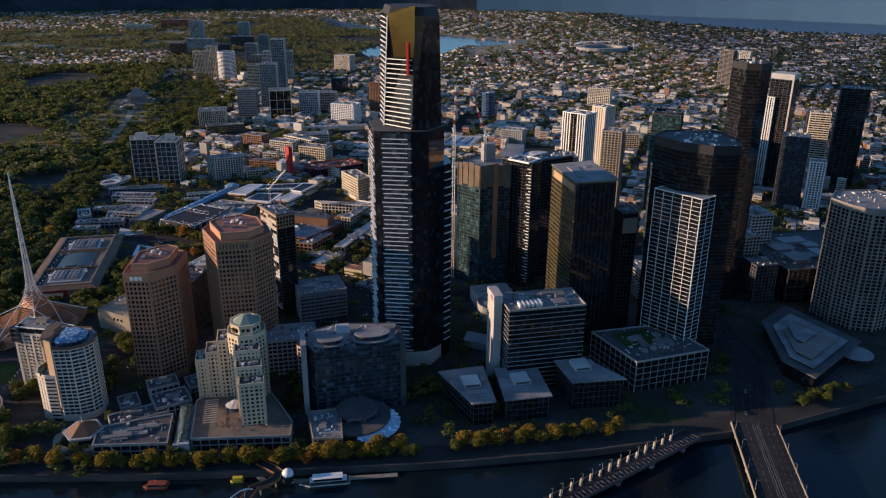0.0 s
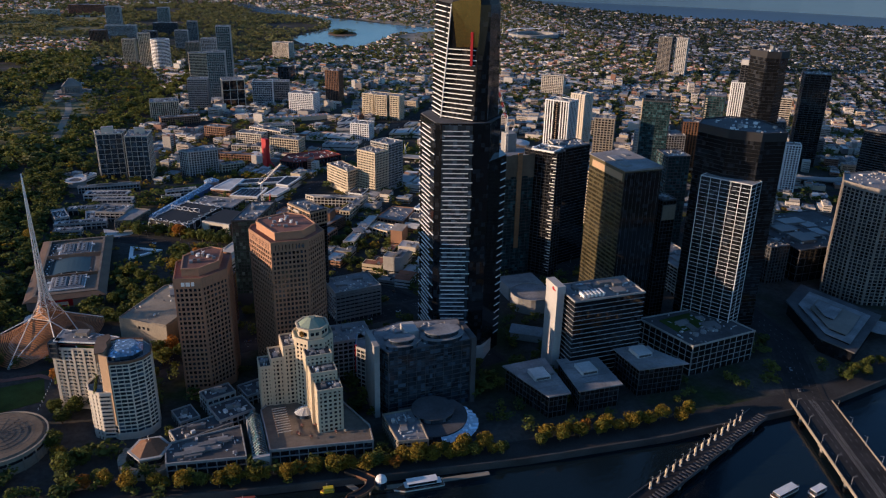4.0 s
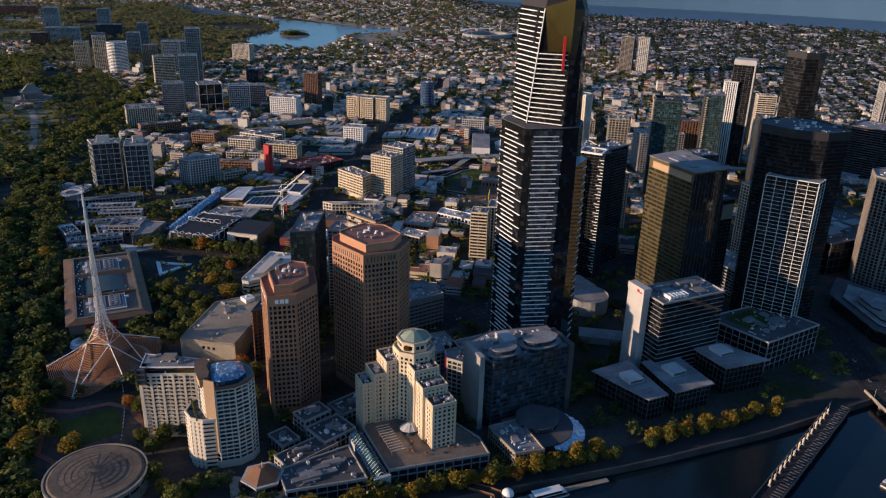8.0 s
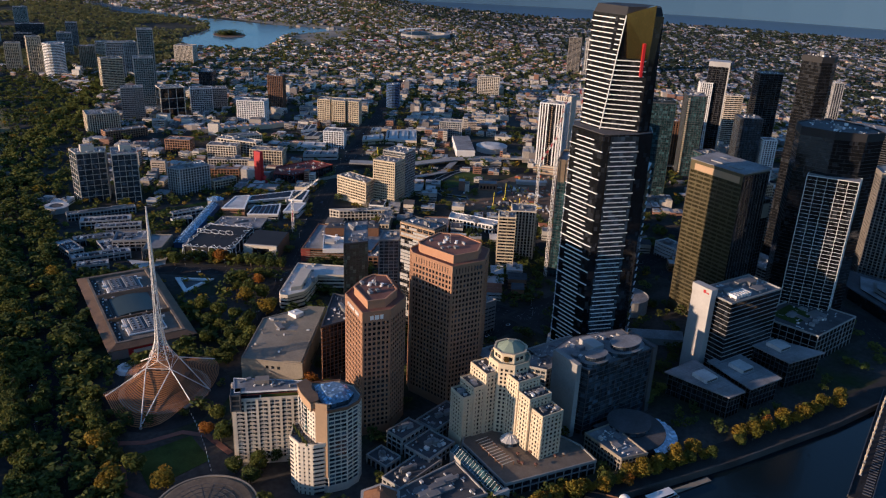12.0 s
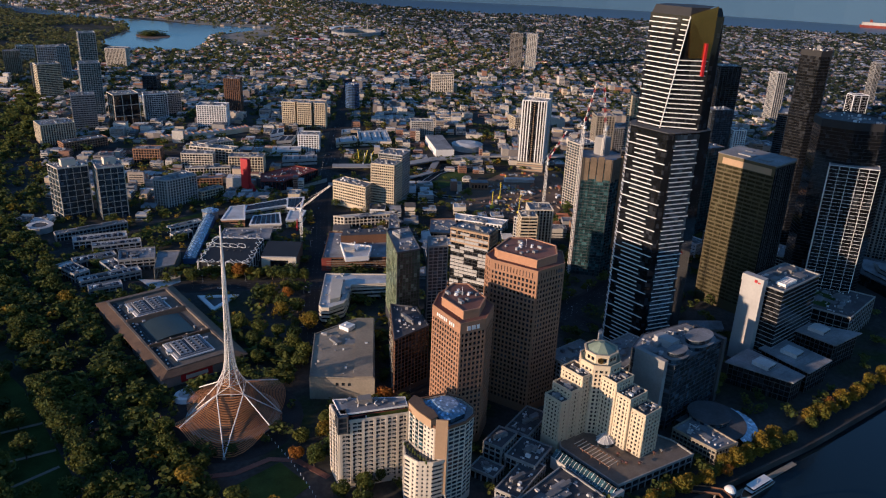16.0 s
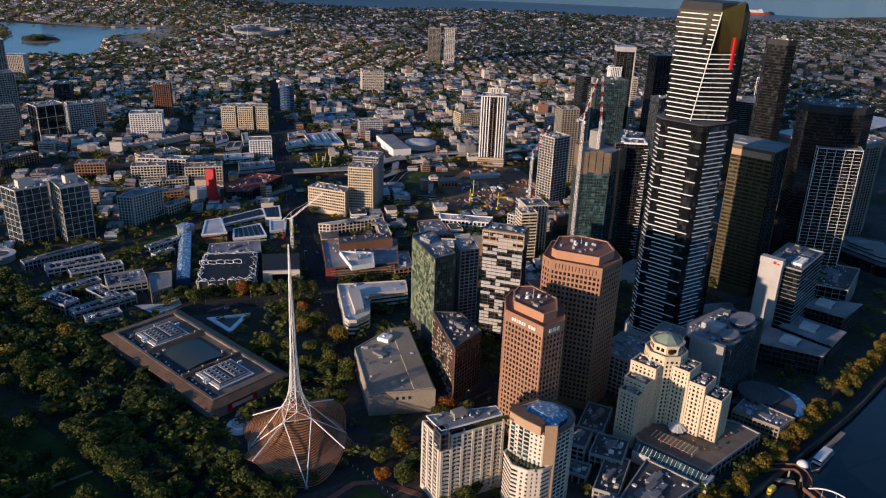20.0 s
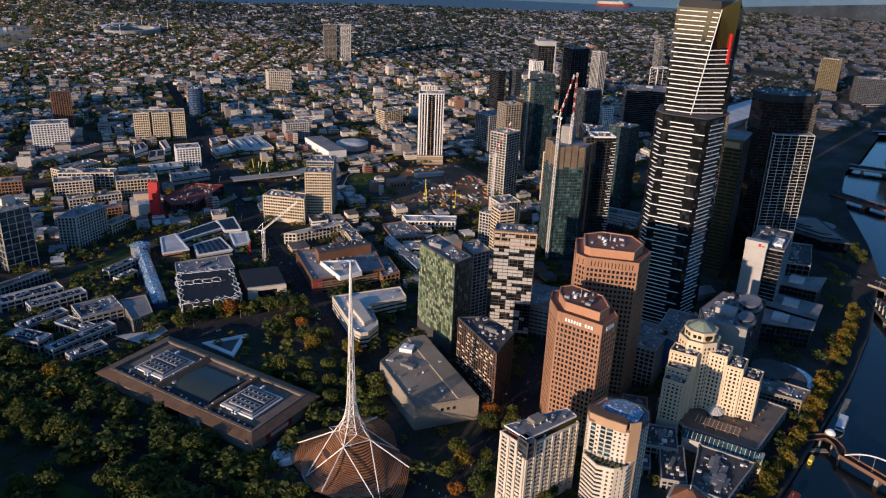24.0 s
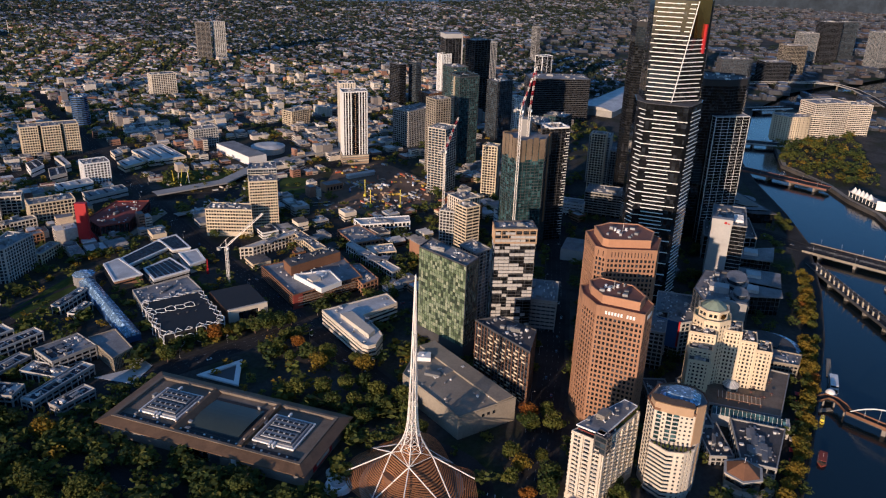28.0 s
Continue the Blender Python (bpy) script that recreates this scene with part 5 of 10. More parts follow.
# ---- lattice spire over bronze webs ----
sp = thing("lattice_spire", -233, 714, 0, "white lattice steel spire above bronze mesh webs", "spire")
TAKEN.append(ngon(-233, 714, 42, 10))
prof = [(149.5, 0.15), (140, 0.5), (126, 0.85), (112, 1.2), (100, 1.5), (90, 1.75), (81, 2.0), (73, 2.25), (66, 2.5), (60, 2.75), (54, 3.05), (49, 3.4), (44, 4.0), (39.5, 5.0), (35, 6.6), (30.5, 9.0), (24, 13.2)]
HUB_TURN = 13.0
for k, ((za, ra), (zb, rb)) in enumerate(zip(prof, prof[1:])):
    solids = []
    last = k == len(prof) - 2
    for i in range(8):
        a0, a1 = (radians(HUB_TURN + 45 * q) for q in (i, i + 1))
        p0, p1 = (ra * math.cos(a0), ra * math.sin(a0), za), (ra * math.cos(a1), ra * math.sin(a1), za)
        q0, q1 = (rb * math.cos(a0), rb * math.sin(a0), zb), (rb * math.cos(a1), rb * math.sin(a1), zb)
        if last and i % 2:
            continue
        solids.append(beam(p0, q0, 0.34 if i % 2 == 0 or zb < 60 else 0.2, 5))
        if last:
            back = (ra * math.cos(2 * a0 - a1), ra * math.sin(2 * a0 - a1), za)
            solids += [beam(p1, q0, 0.24, 4), beam(back, q0, 0.24, 4)]
        elif i % 2 == k % 2 or zb < 62:
            solids += [beam(p0, q1, 0.16, 4), beam(p1, q0, 0.16, 4), beam(q0, q1, 0.16, 4)]
    part("lattice_bay", joined(*solids), M["steel"], sp)


def block(label, x, y, w, d, h, wall, glass, a=0.0, bay=4.2, band=1.0, pier=0.9, roof="roofgrey", name="city_tower", plant=2):
    return tower(name, label, "building", turned(x, y, w, d, a), h, floor=3.5, bay=bay, band=band, pier=pier, depth=0.4, wall=wall, glass=glass, roof=roof, plant=plant)


# bronze webs, struts and the round theatre wall below the spire
part("theatre_wall", prism(ngon(0, 0, 30, 28), -0.5, 4), M["concrete"], sp, "round concrete theatre wall")
part("theatre_roof", prism(ngon(0, 0, 29, 28), 4, 7, ngon(0, 0, 16, 28)), M["roofdark"], sp)
part("inner_drum", prism(ngon(0, 0, 20, 24), 4, 15), M["timber"], sp, "brown drum below the webs")
part("terrace_ring", ring(ngon(0, 0, 30.2, 36), ngon(0, 0, 34, 36), -0.3, 1.0), M["lightcon"], sp)
hub = [Vector((13.2 * math.cos(radians(HUB_TURN + 90 * i)), 13.2 * math.sin(radians(HUB_TURN + 90 * i)), 24)) for i in range(4)]


HEM = [(43, 11), (45, 2), (43, 6), (32, 1.5), (45, 13), (52, 1.8), (41, 9.5), (34, 2)]  # reach and height of the hem every 45 degrees


def rim(deg):
    """The hem of the webs: lifted below the hub's corners, down at the four feet."""
    k8 = (deg - HUB_TURN) / 45
    u = k8 - math.floor(k8)
    (r0, z0_), (r1, z1_) = HEM[int(math.floor(k8)) % 8], HEM[int(math.floor(k8) + 1) % 8]
    w = 0.5 - 0.5 * math.cos(math.pi * u)
    r, z = r0 + (r1 - r0) * w + 1.5 * math.sin(math.pi * u), z0_ + (z1_ - z0_) * w
    return Vector((r * math.cos(radians(deg)), r * math.sin(radians(deg)), z))


def web_top(deg):
    k4 = (deg - HUB_TURN) / 90
    return hub[int(math.floor(k4)) % 4].lerp(hub[int(math.floor(k4) + 1) % 4], k4 - math.floor(k4))


def slat(low_row, high_row):
    """A thin curved bar of mesh between two rows of points."""
    n = len(low_row)
    up = Vector((0, 0, 0.14))
    v = [tuple(q) for q in low_row] + [tuple(q) for q in high_row] + [tuple(q - up) for q in low_row] + [tuple(q - up) for q in high_row]
    f = []
    for w in range(n - 1):
        f += [(w, w + 1, n + w + 1, n + w), (2 * n + w + 1, 2 * n + w, 3 * n + w, 3 * n + w + 1), (w + 1, w, 2 * n + w, 2 * n + w + 1), (n + w, n + w + 1, 3 * n + w + 1, 3 * n + w)]
    return v, f + [(0, n, 3 * n, 2 * n), (n - 1, 3 * n - 1, 4 * n - 1, 2 * n - 1)]


for i in range(4):
    h0, d0 = hub[i], HUB_TURN + 90 * i
    part("hub_beam", beam(h0, hub[(i + 1) % 4], 0.22, 6), M["steel"], sp)
    for s_ in (-45, 0, 45):
        part("strut", beam(h0, rim(d0 + s_), 0.42, 6), M["steel"], sp, "slim white steel strut")
    f_ = rim(d0 + 45)
    part("foot_block", prism(ngon(f_.x, f_.y, 1.2, 8), -0.5, 1.6), M["concrete"], sp)
for i in range(8):
    a_ = HUB_TURN + 45 * i
    for k in range(26):
        rows = []
        for uu in (k / 26, (k + 0.5) / 26):
            row = []
            for w in range(7):
                deg = a_ + 45 * w / 6
                q = rim(deg).lerp(web_top(deg) * 0.985, uu)
                q.z -= 2.2 * math.sin(math.pi * uu) + 0.7
                row.append(q)
            rows.append(row)
        part("web_slat", slat(*rows), M["bronze"], sp)
# the upper webs draw in from the hub square to the waist of the spire
for i in range(4):
    for k in range(9):
        rows = []
        for uu in (k / 9, (k + 0.5) / 9):
            row = []
            for w in range(7):
                deg = HUB_TURN + 90 * (i + w / 6)
                waist = Vector((5.4 * math.cos(radians(deg)), 5.4 * math.sin(radians(deg)), 36))
                q = (web_top(deg) * 0.985).lerp(waist, uu)
                q.z -= 1.6 * math.sin(math.pi * uu)
                row.append(q)
            rows.append(row)
        part("web_slat", slat(*rows), M["bronze"], sp)
part("mast_footing", prism(ngon(0, 0, 6, 12), -0.5, 5), M["concrete"], sp)
part("mast_core", beam((0, 0, 4), (0, 0, 27), 1.6, 8), M["concrete"], sp)

# ---- round concert hall with a ringed roof ----
hh = thing("concert_hall", -248, 551, 0, "low round concert hall with a ringed pale roof", "concert hall")
TAKEN.append(ngon(-248, 551, 33, 12))
part("drum_wall", prism(ngon(0, 0, 30, 40), -0.5, 12), M["gravel"], hh)
part("window_ring", ring(ngon(0, 0, 29.9, 40), ngon(0, 0, 30.1, 40), 7.5, 9.5), M["glass"], hh)
for i in range(18):
    part("roof_seam", beam((26.2, 0, 13.05), (2, 0, 15.0), 0.09, 4), M["roofdark"], hh, a=i * 20)
for i, (r, z) in enumerate(((30.5, 12), (28.6, 12.7))):
    part("roof_ring", prism(ngon(0, 0, r, 40), z, z + 0.75, ngon(0, 0, r - 1.2, 40)), M["drumroof"], hh)
part("roof_cone", prism(ngon(0, 0, 26.5, 40), 13.0, 15.0, ngon(0, 0, 0.6, 40)), M["drumroof"], hh)
part("roof_lip", ring(ngon(0, 0, 26.3, 40), ngon(0, 0, 26.9, 40), 12.6, 13.35), M["concrete"], hh)
for r in (6, 10, 14, 18, 22):
    z = 15.0 - 2.0 * r / 26.5
    part("roof_step", ring(ngon(0, 0, r, 40), ngon(0, 0, r + 0.28, 40), z - 0.1, z + 0.16), M["roofdark"], hh)
part("roof_edge", ring(ngon(0, 0, 29.8, 40), ngon(0, 0, 31, 40), 11.6, 13.0), M["gravel"], hh)
for i in range(20):
    a = 2 * math.pi * i / 20
    part("buttress", box(29.8, -0.4, 0, 30.7, 0.4, 11.8), M["gravel"], hh, a=math.degrees(a))

# ---- shopping podium along the promenade ----
def podium(name, label, poly, h, wall="concrete", roof="roofgrey", plant=4, glass="glass"):
    return tower(name, label, "podium", poly, h, floor=4.5, bay=6, band=0.8, pier=0.6, depth=0.5, wall=wall, glass=glass, roof=roof, plant=plant, plant_h=1.6)


podium("shopping_podium", "two storey riverside shopping podium with a grey roof terrace", [(-142, 512), (-142, 490), (-92, 482), (-92, 519)], 10, roof="roofdark", plant=14)
podium("hotel_podium", "broad hotel podium with a paved courtyard terrace", [(-76, 534), (-76, 484), (-8, 474), (-6, 492), (-22, 540), (-50, 560)], 10, roof="museumroof", plant=0)
for x, y, w, d, h in ((-118, 530, 40, 16, 7), (-96, 545, 26, 22, 9), (-70, 572, 34, 18, 8), (-104, 565, 22, 14, 12), (-128, 552, 14, 18, 6)):
    block("low dark roofed link building behind the shops", x, y, w, d, h, "concrete", "glass", 18, roof="roofdark", name="link_building", plant=5)
ar = thing("glass_arcade", -82.5, 506, 0, "long green glass barrel roof over a shopping arcade", "arcade")
part("arcade_wall", box(-5, -25, -0.5, 5, 26, 9), M["lightcon"], ar)
for i in range(17):
    part("glass_bay", prism(rect(-4.6, -25 + i * 3, 4.6, -22.3 + i * 3), 9, 13, rect(-0.6, -25 + i * 3, 0.6, -22.3 + i * 3)), M["glasst"], ar)
    part("arcade_rib", joined(beam((-4.8, -25.1 + i * 3, 9), (0, -25.1 + i * 3, 13.2), 0.15, 4), beam((4.8, -25.1 + i * 3, 9), (0, -25.1 + i * 3, 13.2), 0.15, 4)), M["steel"], ar)
part("arcade_gate", box(-5.5, -28, 0, 5.5, -25.2, 11), M["lightcon"], ar)
for i, (x, y, r) in enumerate(((-152, 511, 13),)):
    hx = thing("corner_pavilion", x, y, 0, "six sided shopping pavilion with a brown pyramid roof", "pavilion")
    TAKEN.append(ngon(x, y, 15, 6))
    part("pavilion_wall", prism(ngon(0, 0, 13, 6), -0.5, 10), M["gravel"], hx)
    part("window_ring", ring(ngon(0, 0, 12.9, 6), ngon(0, 0, 13.1, 6), 5.5, 8.4), M["glass"], hx)
    part("eave", prism(ngon(0, 0, 14, 6), 10, 10.8), M["lightcon"], hx)
    part("pyramid_roof", prism(ngon(0, 0, 12, 6), 10.8, 17, ngon(0, 0, 2, 6)), M["timber"], hx, "brown pyramid roof")
    part("finial", beam((0, 0, 17), (0, 0, 21), 0.15, 5), M["steel"], hx)
    for k in range(10):
        aw_ = radians(150 + k * 20)
        part("annex_bay", prism(turned(18 * math.cos(aw_), 18 * math.sin(aw_), 6.0, 5.4, math.degrees(aw_) + 90), -0.5, 5.5), M["gravel"], hx, "pale stone annex bay")
cl = thing("courtyard_pavilion", -46, 519, 10, "white domed glass pavilion in the hotel courtyard", "pavilion")
part("pavilion_glass", prism(ngon(0, 0, 7.4, 12, 0, 0.8), 0, 3.2), M["glassb"], cl)
part("dome_roof", prism(ngon(0, 0, 8.2, 12, 0, 0.8), 3.2, 6.4, ngon(0, 0.8, 2.0, 12, 0, 0.8)), M["roofwhite"], cl, "white ribbed dome")
for k in range(12):
    a_ = 2 * math.pi * k / 12
    part("dome_rib", beam((8.2 * math.cos(a_), 6.6 * math.sin(a_), 3.3), (2.0 * math.cos(a_), 0.8 + 1.6 * math.sin(a_), 6.5), 0.16, 4), M["white"], cl)
pg = thing("pergola", -64, 512, 10.1, "timber pergola round the hotel courtyard", "pergola")
for k in range(11):
    part("rafter", box(-5, -14 + k * 3.0, 3.0, 5, -13.6 + k * 3.0, 3.4), M["offwhite"], pg)
for s_ in (-1, 1):
    part("beam", box(s_ * 4.6 - 0.2, -15, 2.6, s_ * 4.6 + 0.2, 17, 3.0), M["timber"], pg)
    for k in range(5):
        part("post", box(s_ * 4.6 - 0.2, -14.5 + k * 7.7, -0.1, s_ * 4.6 + 0.2, -14.1 + k * 7.7, 2.6), M["timber"], pg)
rt_ = random.Random(9)
for i in range(12):
    tb = thing("parasol_table", rt_.uniform(-56, -20), rt_.uniform(487, 507), 10.1, "courtyard table under a brown parasol", "table", "courtyard tables")
    part("tabletop", prism(ngon(0, 0, 0.9, 8), 0.7, 0.78), M["timber"], tb)
    part("pole", beam((0, 0, 0), (0, 0, 2.4), 0.06, 5), M["steel"], tb)
    part("parasol", prism(ngon(0, 0, 1.4, 8), 2.2, 2.8, ngon(0, 0, 0.1, 8)), M["rustroof" if i % 3 else "gravel"], tb)
for i in range(9):
    aw = thing("awning", -132 + i * 13.5, 478.5 - i * 0.9 - (4 if i > 4 else 0), 0, ("red" if i % 3 else "white") + " fabric awning over riverside tables", "awning", "promenade awnings")
    part("canopy", prism(rect(-2.6, -2, 2.6, 2), 3.4, 4.0, rect(-2.2, 1.4, 2.2, 2)), M["red" if i % 3 else "offwhite"], aw)
    for sx in (-2.2, 2.2):
        part("post", beam((sx, -1.6, 0), (sx, -1.6, 3.5), 0.07, 5), M["steel"], aw)

# ---- grey riverside office with terraces and a curved glass canopy ----
kn = tower("office_block", "grey riverside office with stepped oval terraces", "office block", [(8, 527), (14, 512), (78, 514), (80, 548), (34, 556), (12, 548)], 54, floor=3.7, bay=6.8, band=0.4, pier=0.2, depth=0.3, wall="darkcon", glass="glassb", roof="roofgrey", plant=6, parapet=0.5)
kc = middle([(8, 527), (14, 512), (78, 514), (80, 548), (34, 556), (12, 548)])
part("white_end_wall", box(4 - kc[0], 514 - kc[1], 0, 8 - kc[0], 540 - kc[1], 60), M["concrete"], kn, "blank grey end wall")
part("west_end_wall", box(78 - kc[0], 512 - kc[1], 0, 82 - kc[0], 540 - kc[1], 56), M["darkcon"], kn)
for x, y, r, z in ((26, 519, 12, 54), (26, 519, 9, 57.5), (58, 522, 16, 54), (58, 522, 13, 58)):
    part("oval_storey", prism(ngon(x - kc[0], y - kc[1], r, 24, 0, 0.62), z, z + 3.5), M["glassb"], kn)
    part("oval_roof", prism(ngon(x - kc[0], y - kc[1], r + 0.8, 24, 0, 0.62), z + 3.3, z + 3.9), M["roofgrey"], kn, "grey oval terrace roof")
for k in range(6):
    part("roof_plant", box(16 + k * 10 - kc[0], 530 + (k % 2) * 6 - kc[1], 54, 21 + k * 10 - kc[0], 534 + (k % 2) * 6 - kc[1], 56 + k % 3), M["plant"], kn)
part("roof_hut", box(32 - kc[0], 528 - kc[1], 54, 42 - kc[0], 544 - kc[1], 60), M["softwhite"], kn)
cv = thing("curved_pavilion", 40, 492, 0, "low curved glass pavilion with a pale blue curved canopy", "pavilion")
TAKEN.append(rect(2, 462, 74, 508))
arc0 = [(26 * math.cos(a), 26 * math.sin(a)) for a in [math.radians(-112 + i * 9.5) for i in range(14)]]
part("drum_glass", prism(arc0 + [(22, 14), (-20, 14)], -0.5, 9), M["glassb"], cv)
part("drum_roof", prism(grow(ccw(arc0 + [(22, 14), (-20, 14)]), 0.6), 9, 9.8), M["roofdark"], cv)
part("upper_drum", prism(ngon(2, 2, 15, 20), 9.8, 13.5), M["glassb"], cv)
part("upper_roof", prism(ngon(2, 2, 15.8, 20), 13.5, 14.1), M["roofdark"], cv)
for i in range(13):
    a, b = Vector(arc0[i]), Vector(arc0[i + 1])
    if i > 1:
        wd_ = 1.12 + 0.24 * math.sin(math.pi * (i - 1) / 12)
        part("canopy_pane", ([(*(a * 1.02), 8.6), (*(b * 1.02), 8.6), (*(b * wd_), 6.6), (*(a * wd_), 6.6), (*(a * 1.02), 8.4), (*(b * 1.02), 8.4), (*(b * wd_), 6.4), (*(a * wd_), 6.4)],
                             [(0, 3, 2, 1), (4, 5, 6, 7), (0, 1, 5, 4), (1, 2, 6, 5), (2, 3, 7, 6), (3, 0, 4, 7)]), M["canopyglass"], cv)
tower("terrace_block", "small riverside block with a planted roof terrace", "building", [(6, 500), (8, 466), (28, 462), (30, 500)], 11, floor=3.6, bay=3, band=1.1, pier=0.5, depth=0.4, wall="gravel", roof="roofgrey", plant=3, plant_h=1.4)
rb = tower("office_block", "low office with a blue end wall and thin red edge", "office block", [(2, 562), (10, 552), (62, 556), (60, 586), (8, 584)], 34, floor=3.6, bay=4, band=0.9, pier=0.7, depth=0.4, wall="lightcon", glass="glassb", plant=5)
part("blue_panel", prism(turned(4.6 - rb.location.x, 573.2 - rb.location.y, 20, 1.4, 74.7), 10, 34.5), M["bluepanel"], rb, "blue clad end wall")
part("red_edge", prism(turned(1.9 - rb.location.x, 563.4 - rb.location.y, 1.6, 1.8, 74.7), 12, 35.6), M["red"], rb, "thin red corner edge")

# ---- casino complex: low layered roofs and a tall hotel ----
tower("hotel_tower", "tall grey beige hotel tower with vertical window strips", "hotel", [(500, 596), (504, 574), (514, 556), (532, 548), (560, 552), (572, 580), (560, 612), (520, 616)], 118, floor=3.4, bay=4.4, band=0.7, pier=1.1, depth=0.5, wall="bluestone", glass="glass", top_band=4, plant=2)
tower("hotel_tower", "lower wing of the hotel with vertical window strips", "hotel", [(560, 552), (600, 560), (610, 590), (572, 596)], 96, floor=3.4, bay=4.4, band=0.7, pier=1.1, depth=0.5, wall="bluestone", glass="glass", plant=1)
ca = thing("casino_podium", 438, 524, 0, "layered low casino building with pale blue grey angular roofs", "casino")
TAKEN.append([(400, 466), (500, 470), (500, 590), (405, 590)])
CP = local([(426, 562), (465, 586), (484, 512), (408, 467), (400, 494)], (438, 524))
part("podium_wall", prism(CP, -0.5, 13), M["glassk"], ca)
part("main_roof", prism(grow(ccw(CP), 2.5), 13, 14.2), M["roofdark"], ca)
for k, (s_, z, dx, dy) in enumerate(((0.8, 14.2, -2, -4), (0.55, 16.4, -4, -8), (0.3, 18.4, -2, 2))):
    pp = [(x * s_ + dx, y * s_ + dy) for x, y in CP]
    part("clerestory", prism(grow(ccw(pp), -1.0), z, z + 1.4), M["glassk"], ca)
    part("roof_tier", prism(ccw(pp), z + 1.4, z + 2.1), M["roofgrey" if k != 1 else "bluestone"], ca, "pale angular roof tier")
for i in range(10):
    part("entrance_pier", box(-0.7, -0.7, 0, 0.7, 0.7, 9), M["lightcon"], ca, at=(-34 + i * 5.2, -22 - i * 3.4 + (i > 4) * (i - 4) * 8, 0))
part("terrace", prism(ngon(36, -24, 14, 20), 9, 9.8), M["roofgrey"], ca)
tower("theatre_block", "dark mass of the casino theatre with a flat roof", "building", rect(488, 620, 600, 720), 36, floor=9, bay=9, band=0.6, pier=0.3, depth=0.4, wall="darkcon", glass="glassk", roof="roofdark", plant=8)
tower("parking_block", "dark podium block beside the boulevard", "building", rect(345, 600, 380, 700), 30, floor=3.2, bay=6, band=1.2, pier=0.4, depth=0.4, wall="concrete", roof="roofgrey", plant=5)

# ---- bridges ----
def bridge(name, label, a, b, w, z, wall="lightcon", piers=3, deck="asphalt", lamps=6, rail=1.0):
    a, b = Vector(a), Vector(b)
    e = b - a
    L = e.length
    t = thing(name, (a.x + b.x) / 2, (a.y + b.y) / 2, 0, label, "bridge", a=math.degrees(math.atan2(e.y, e.x)))
    part("deck", box(-L / 2, -w / 2, z - 1.2, L / 2, w / 2, z), M[deck], t)
    for s_ in (-1, 1):
        part("parapet", box(-L / 2, s_ * w / 2 - 0.3, z - 1.4, L / 2, s_ * w / 2 + 0.3, z + rail), M[wall], t)
        part("girder", box(-L / 2, s_ * (w / 2 - 1) - 0.4, z - 2.6, L / 2, s_ * (w / 2 - 1) + 0.4, z - 1.2), M["darkcon"], t)
    for i in range(piers):
        x = -L / 2 + L * (i + 0.5) / piers
        part("pier", prism(turned(x, 0, 3, w * 0.9, 0), -8, z - 1.2), M["bluestone"], t)
        part("pier_cap", box(x - 1.8, -w / 2 - 0.5, z - 1.9, x + 1.8, w / 2 + 0.5, z - 1.2), M[wall], t)
    for i in range(lamps):
        x = -L / 2 + L * (i + 0.5) / lamps
        for s_ in (-1, 1):
            part("lamp_post", joined(beam((x, s_ * (w / 2 - 1), z), (x, s_ * (w / 2 - 1), z + 8), 0.12, 5), beam((x, s_ * (w / 2 - 1), z + 8), (x, s_ * (w / 2 - 3.4), z + 8.4), 0.08, 4)), M["rail"], t)
    return t


qb = bridge("road_bridge", "flat road bridge with sandstone parapets, tram tracks and lamps", (333, 432), (291, 325), 33, 1.5, wall="gravel", lamps=5)
L_ = Vector((333 - 291, 432 - 325)).length
for y in (-1.6, -0.2, 1.6, 3.0):
    part("tram_rail", box(-L_ / 2, y - 0.06, 1.5, L_ / 2, y + 0.06, 1.56), M["rail"], qb)
for y in (-12, -6, 8, 12):
    part("lane_line", joined(*[box(x, y - 0.1, 1.5, x + 3, y + 0.1, 1.52) for x in range(-55, 55, 8)]), M["linemark"], qb)
sb = bridge("rail_bridge", "old steel rail footbridge lined with pale sculptural figures", (282, 431), (128, 367), 14, 0.6, wall="darkcon", lamps=0, piers=5, deck="asphalt")
L_ = Vector((282 - 128, 431 - 367)).length
for i in range(46):
    part("sleeper", box(-L_ / 2 + i * 3.5, 0.5, 0.6, -L_ / 2 + i * 3.5 + 1.3, 6, 1.0), M["darkcon"], sb)
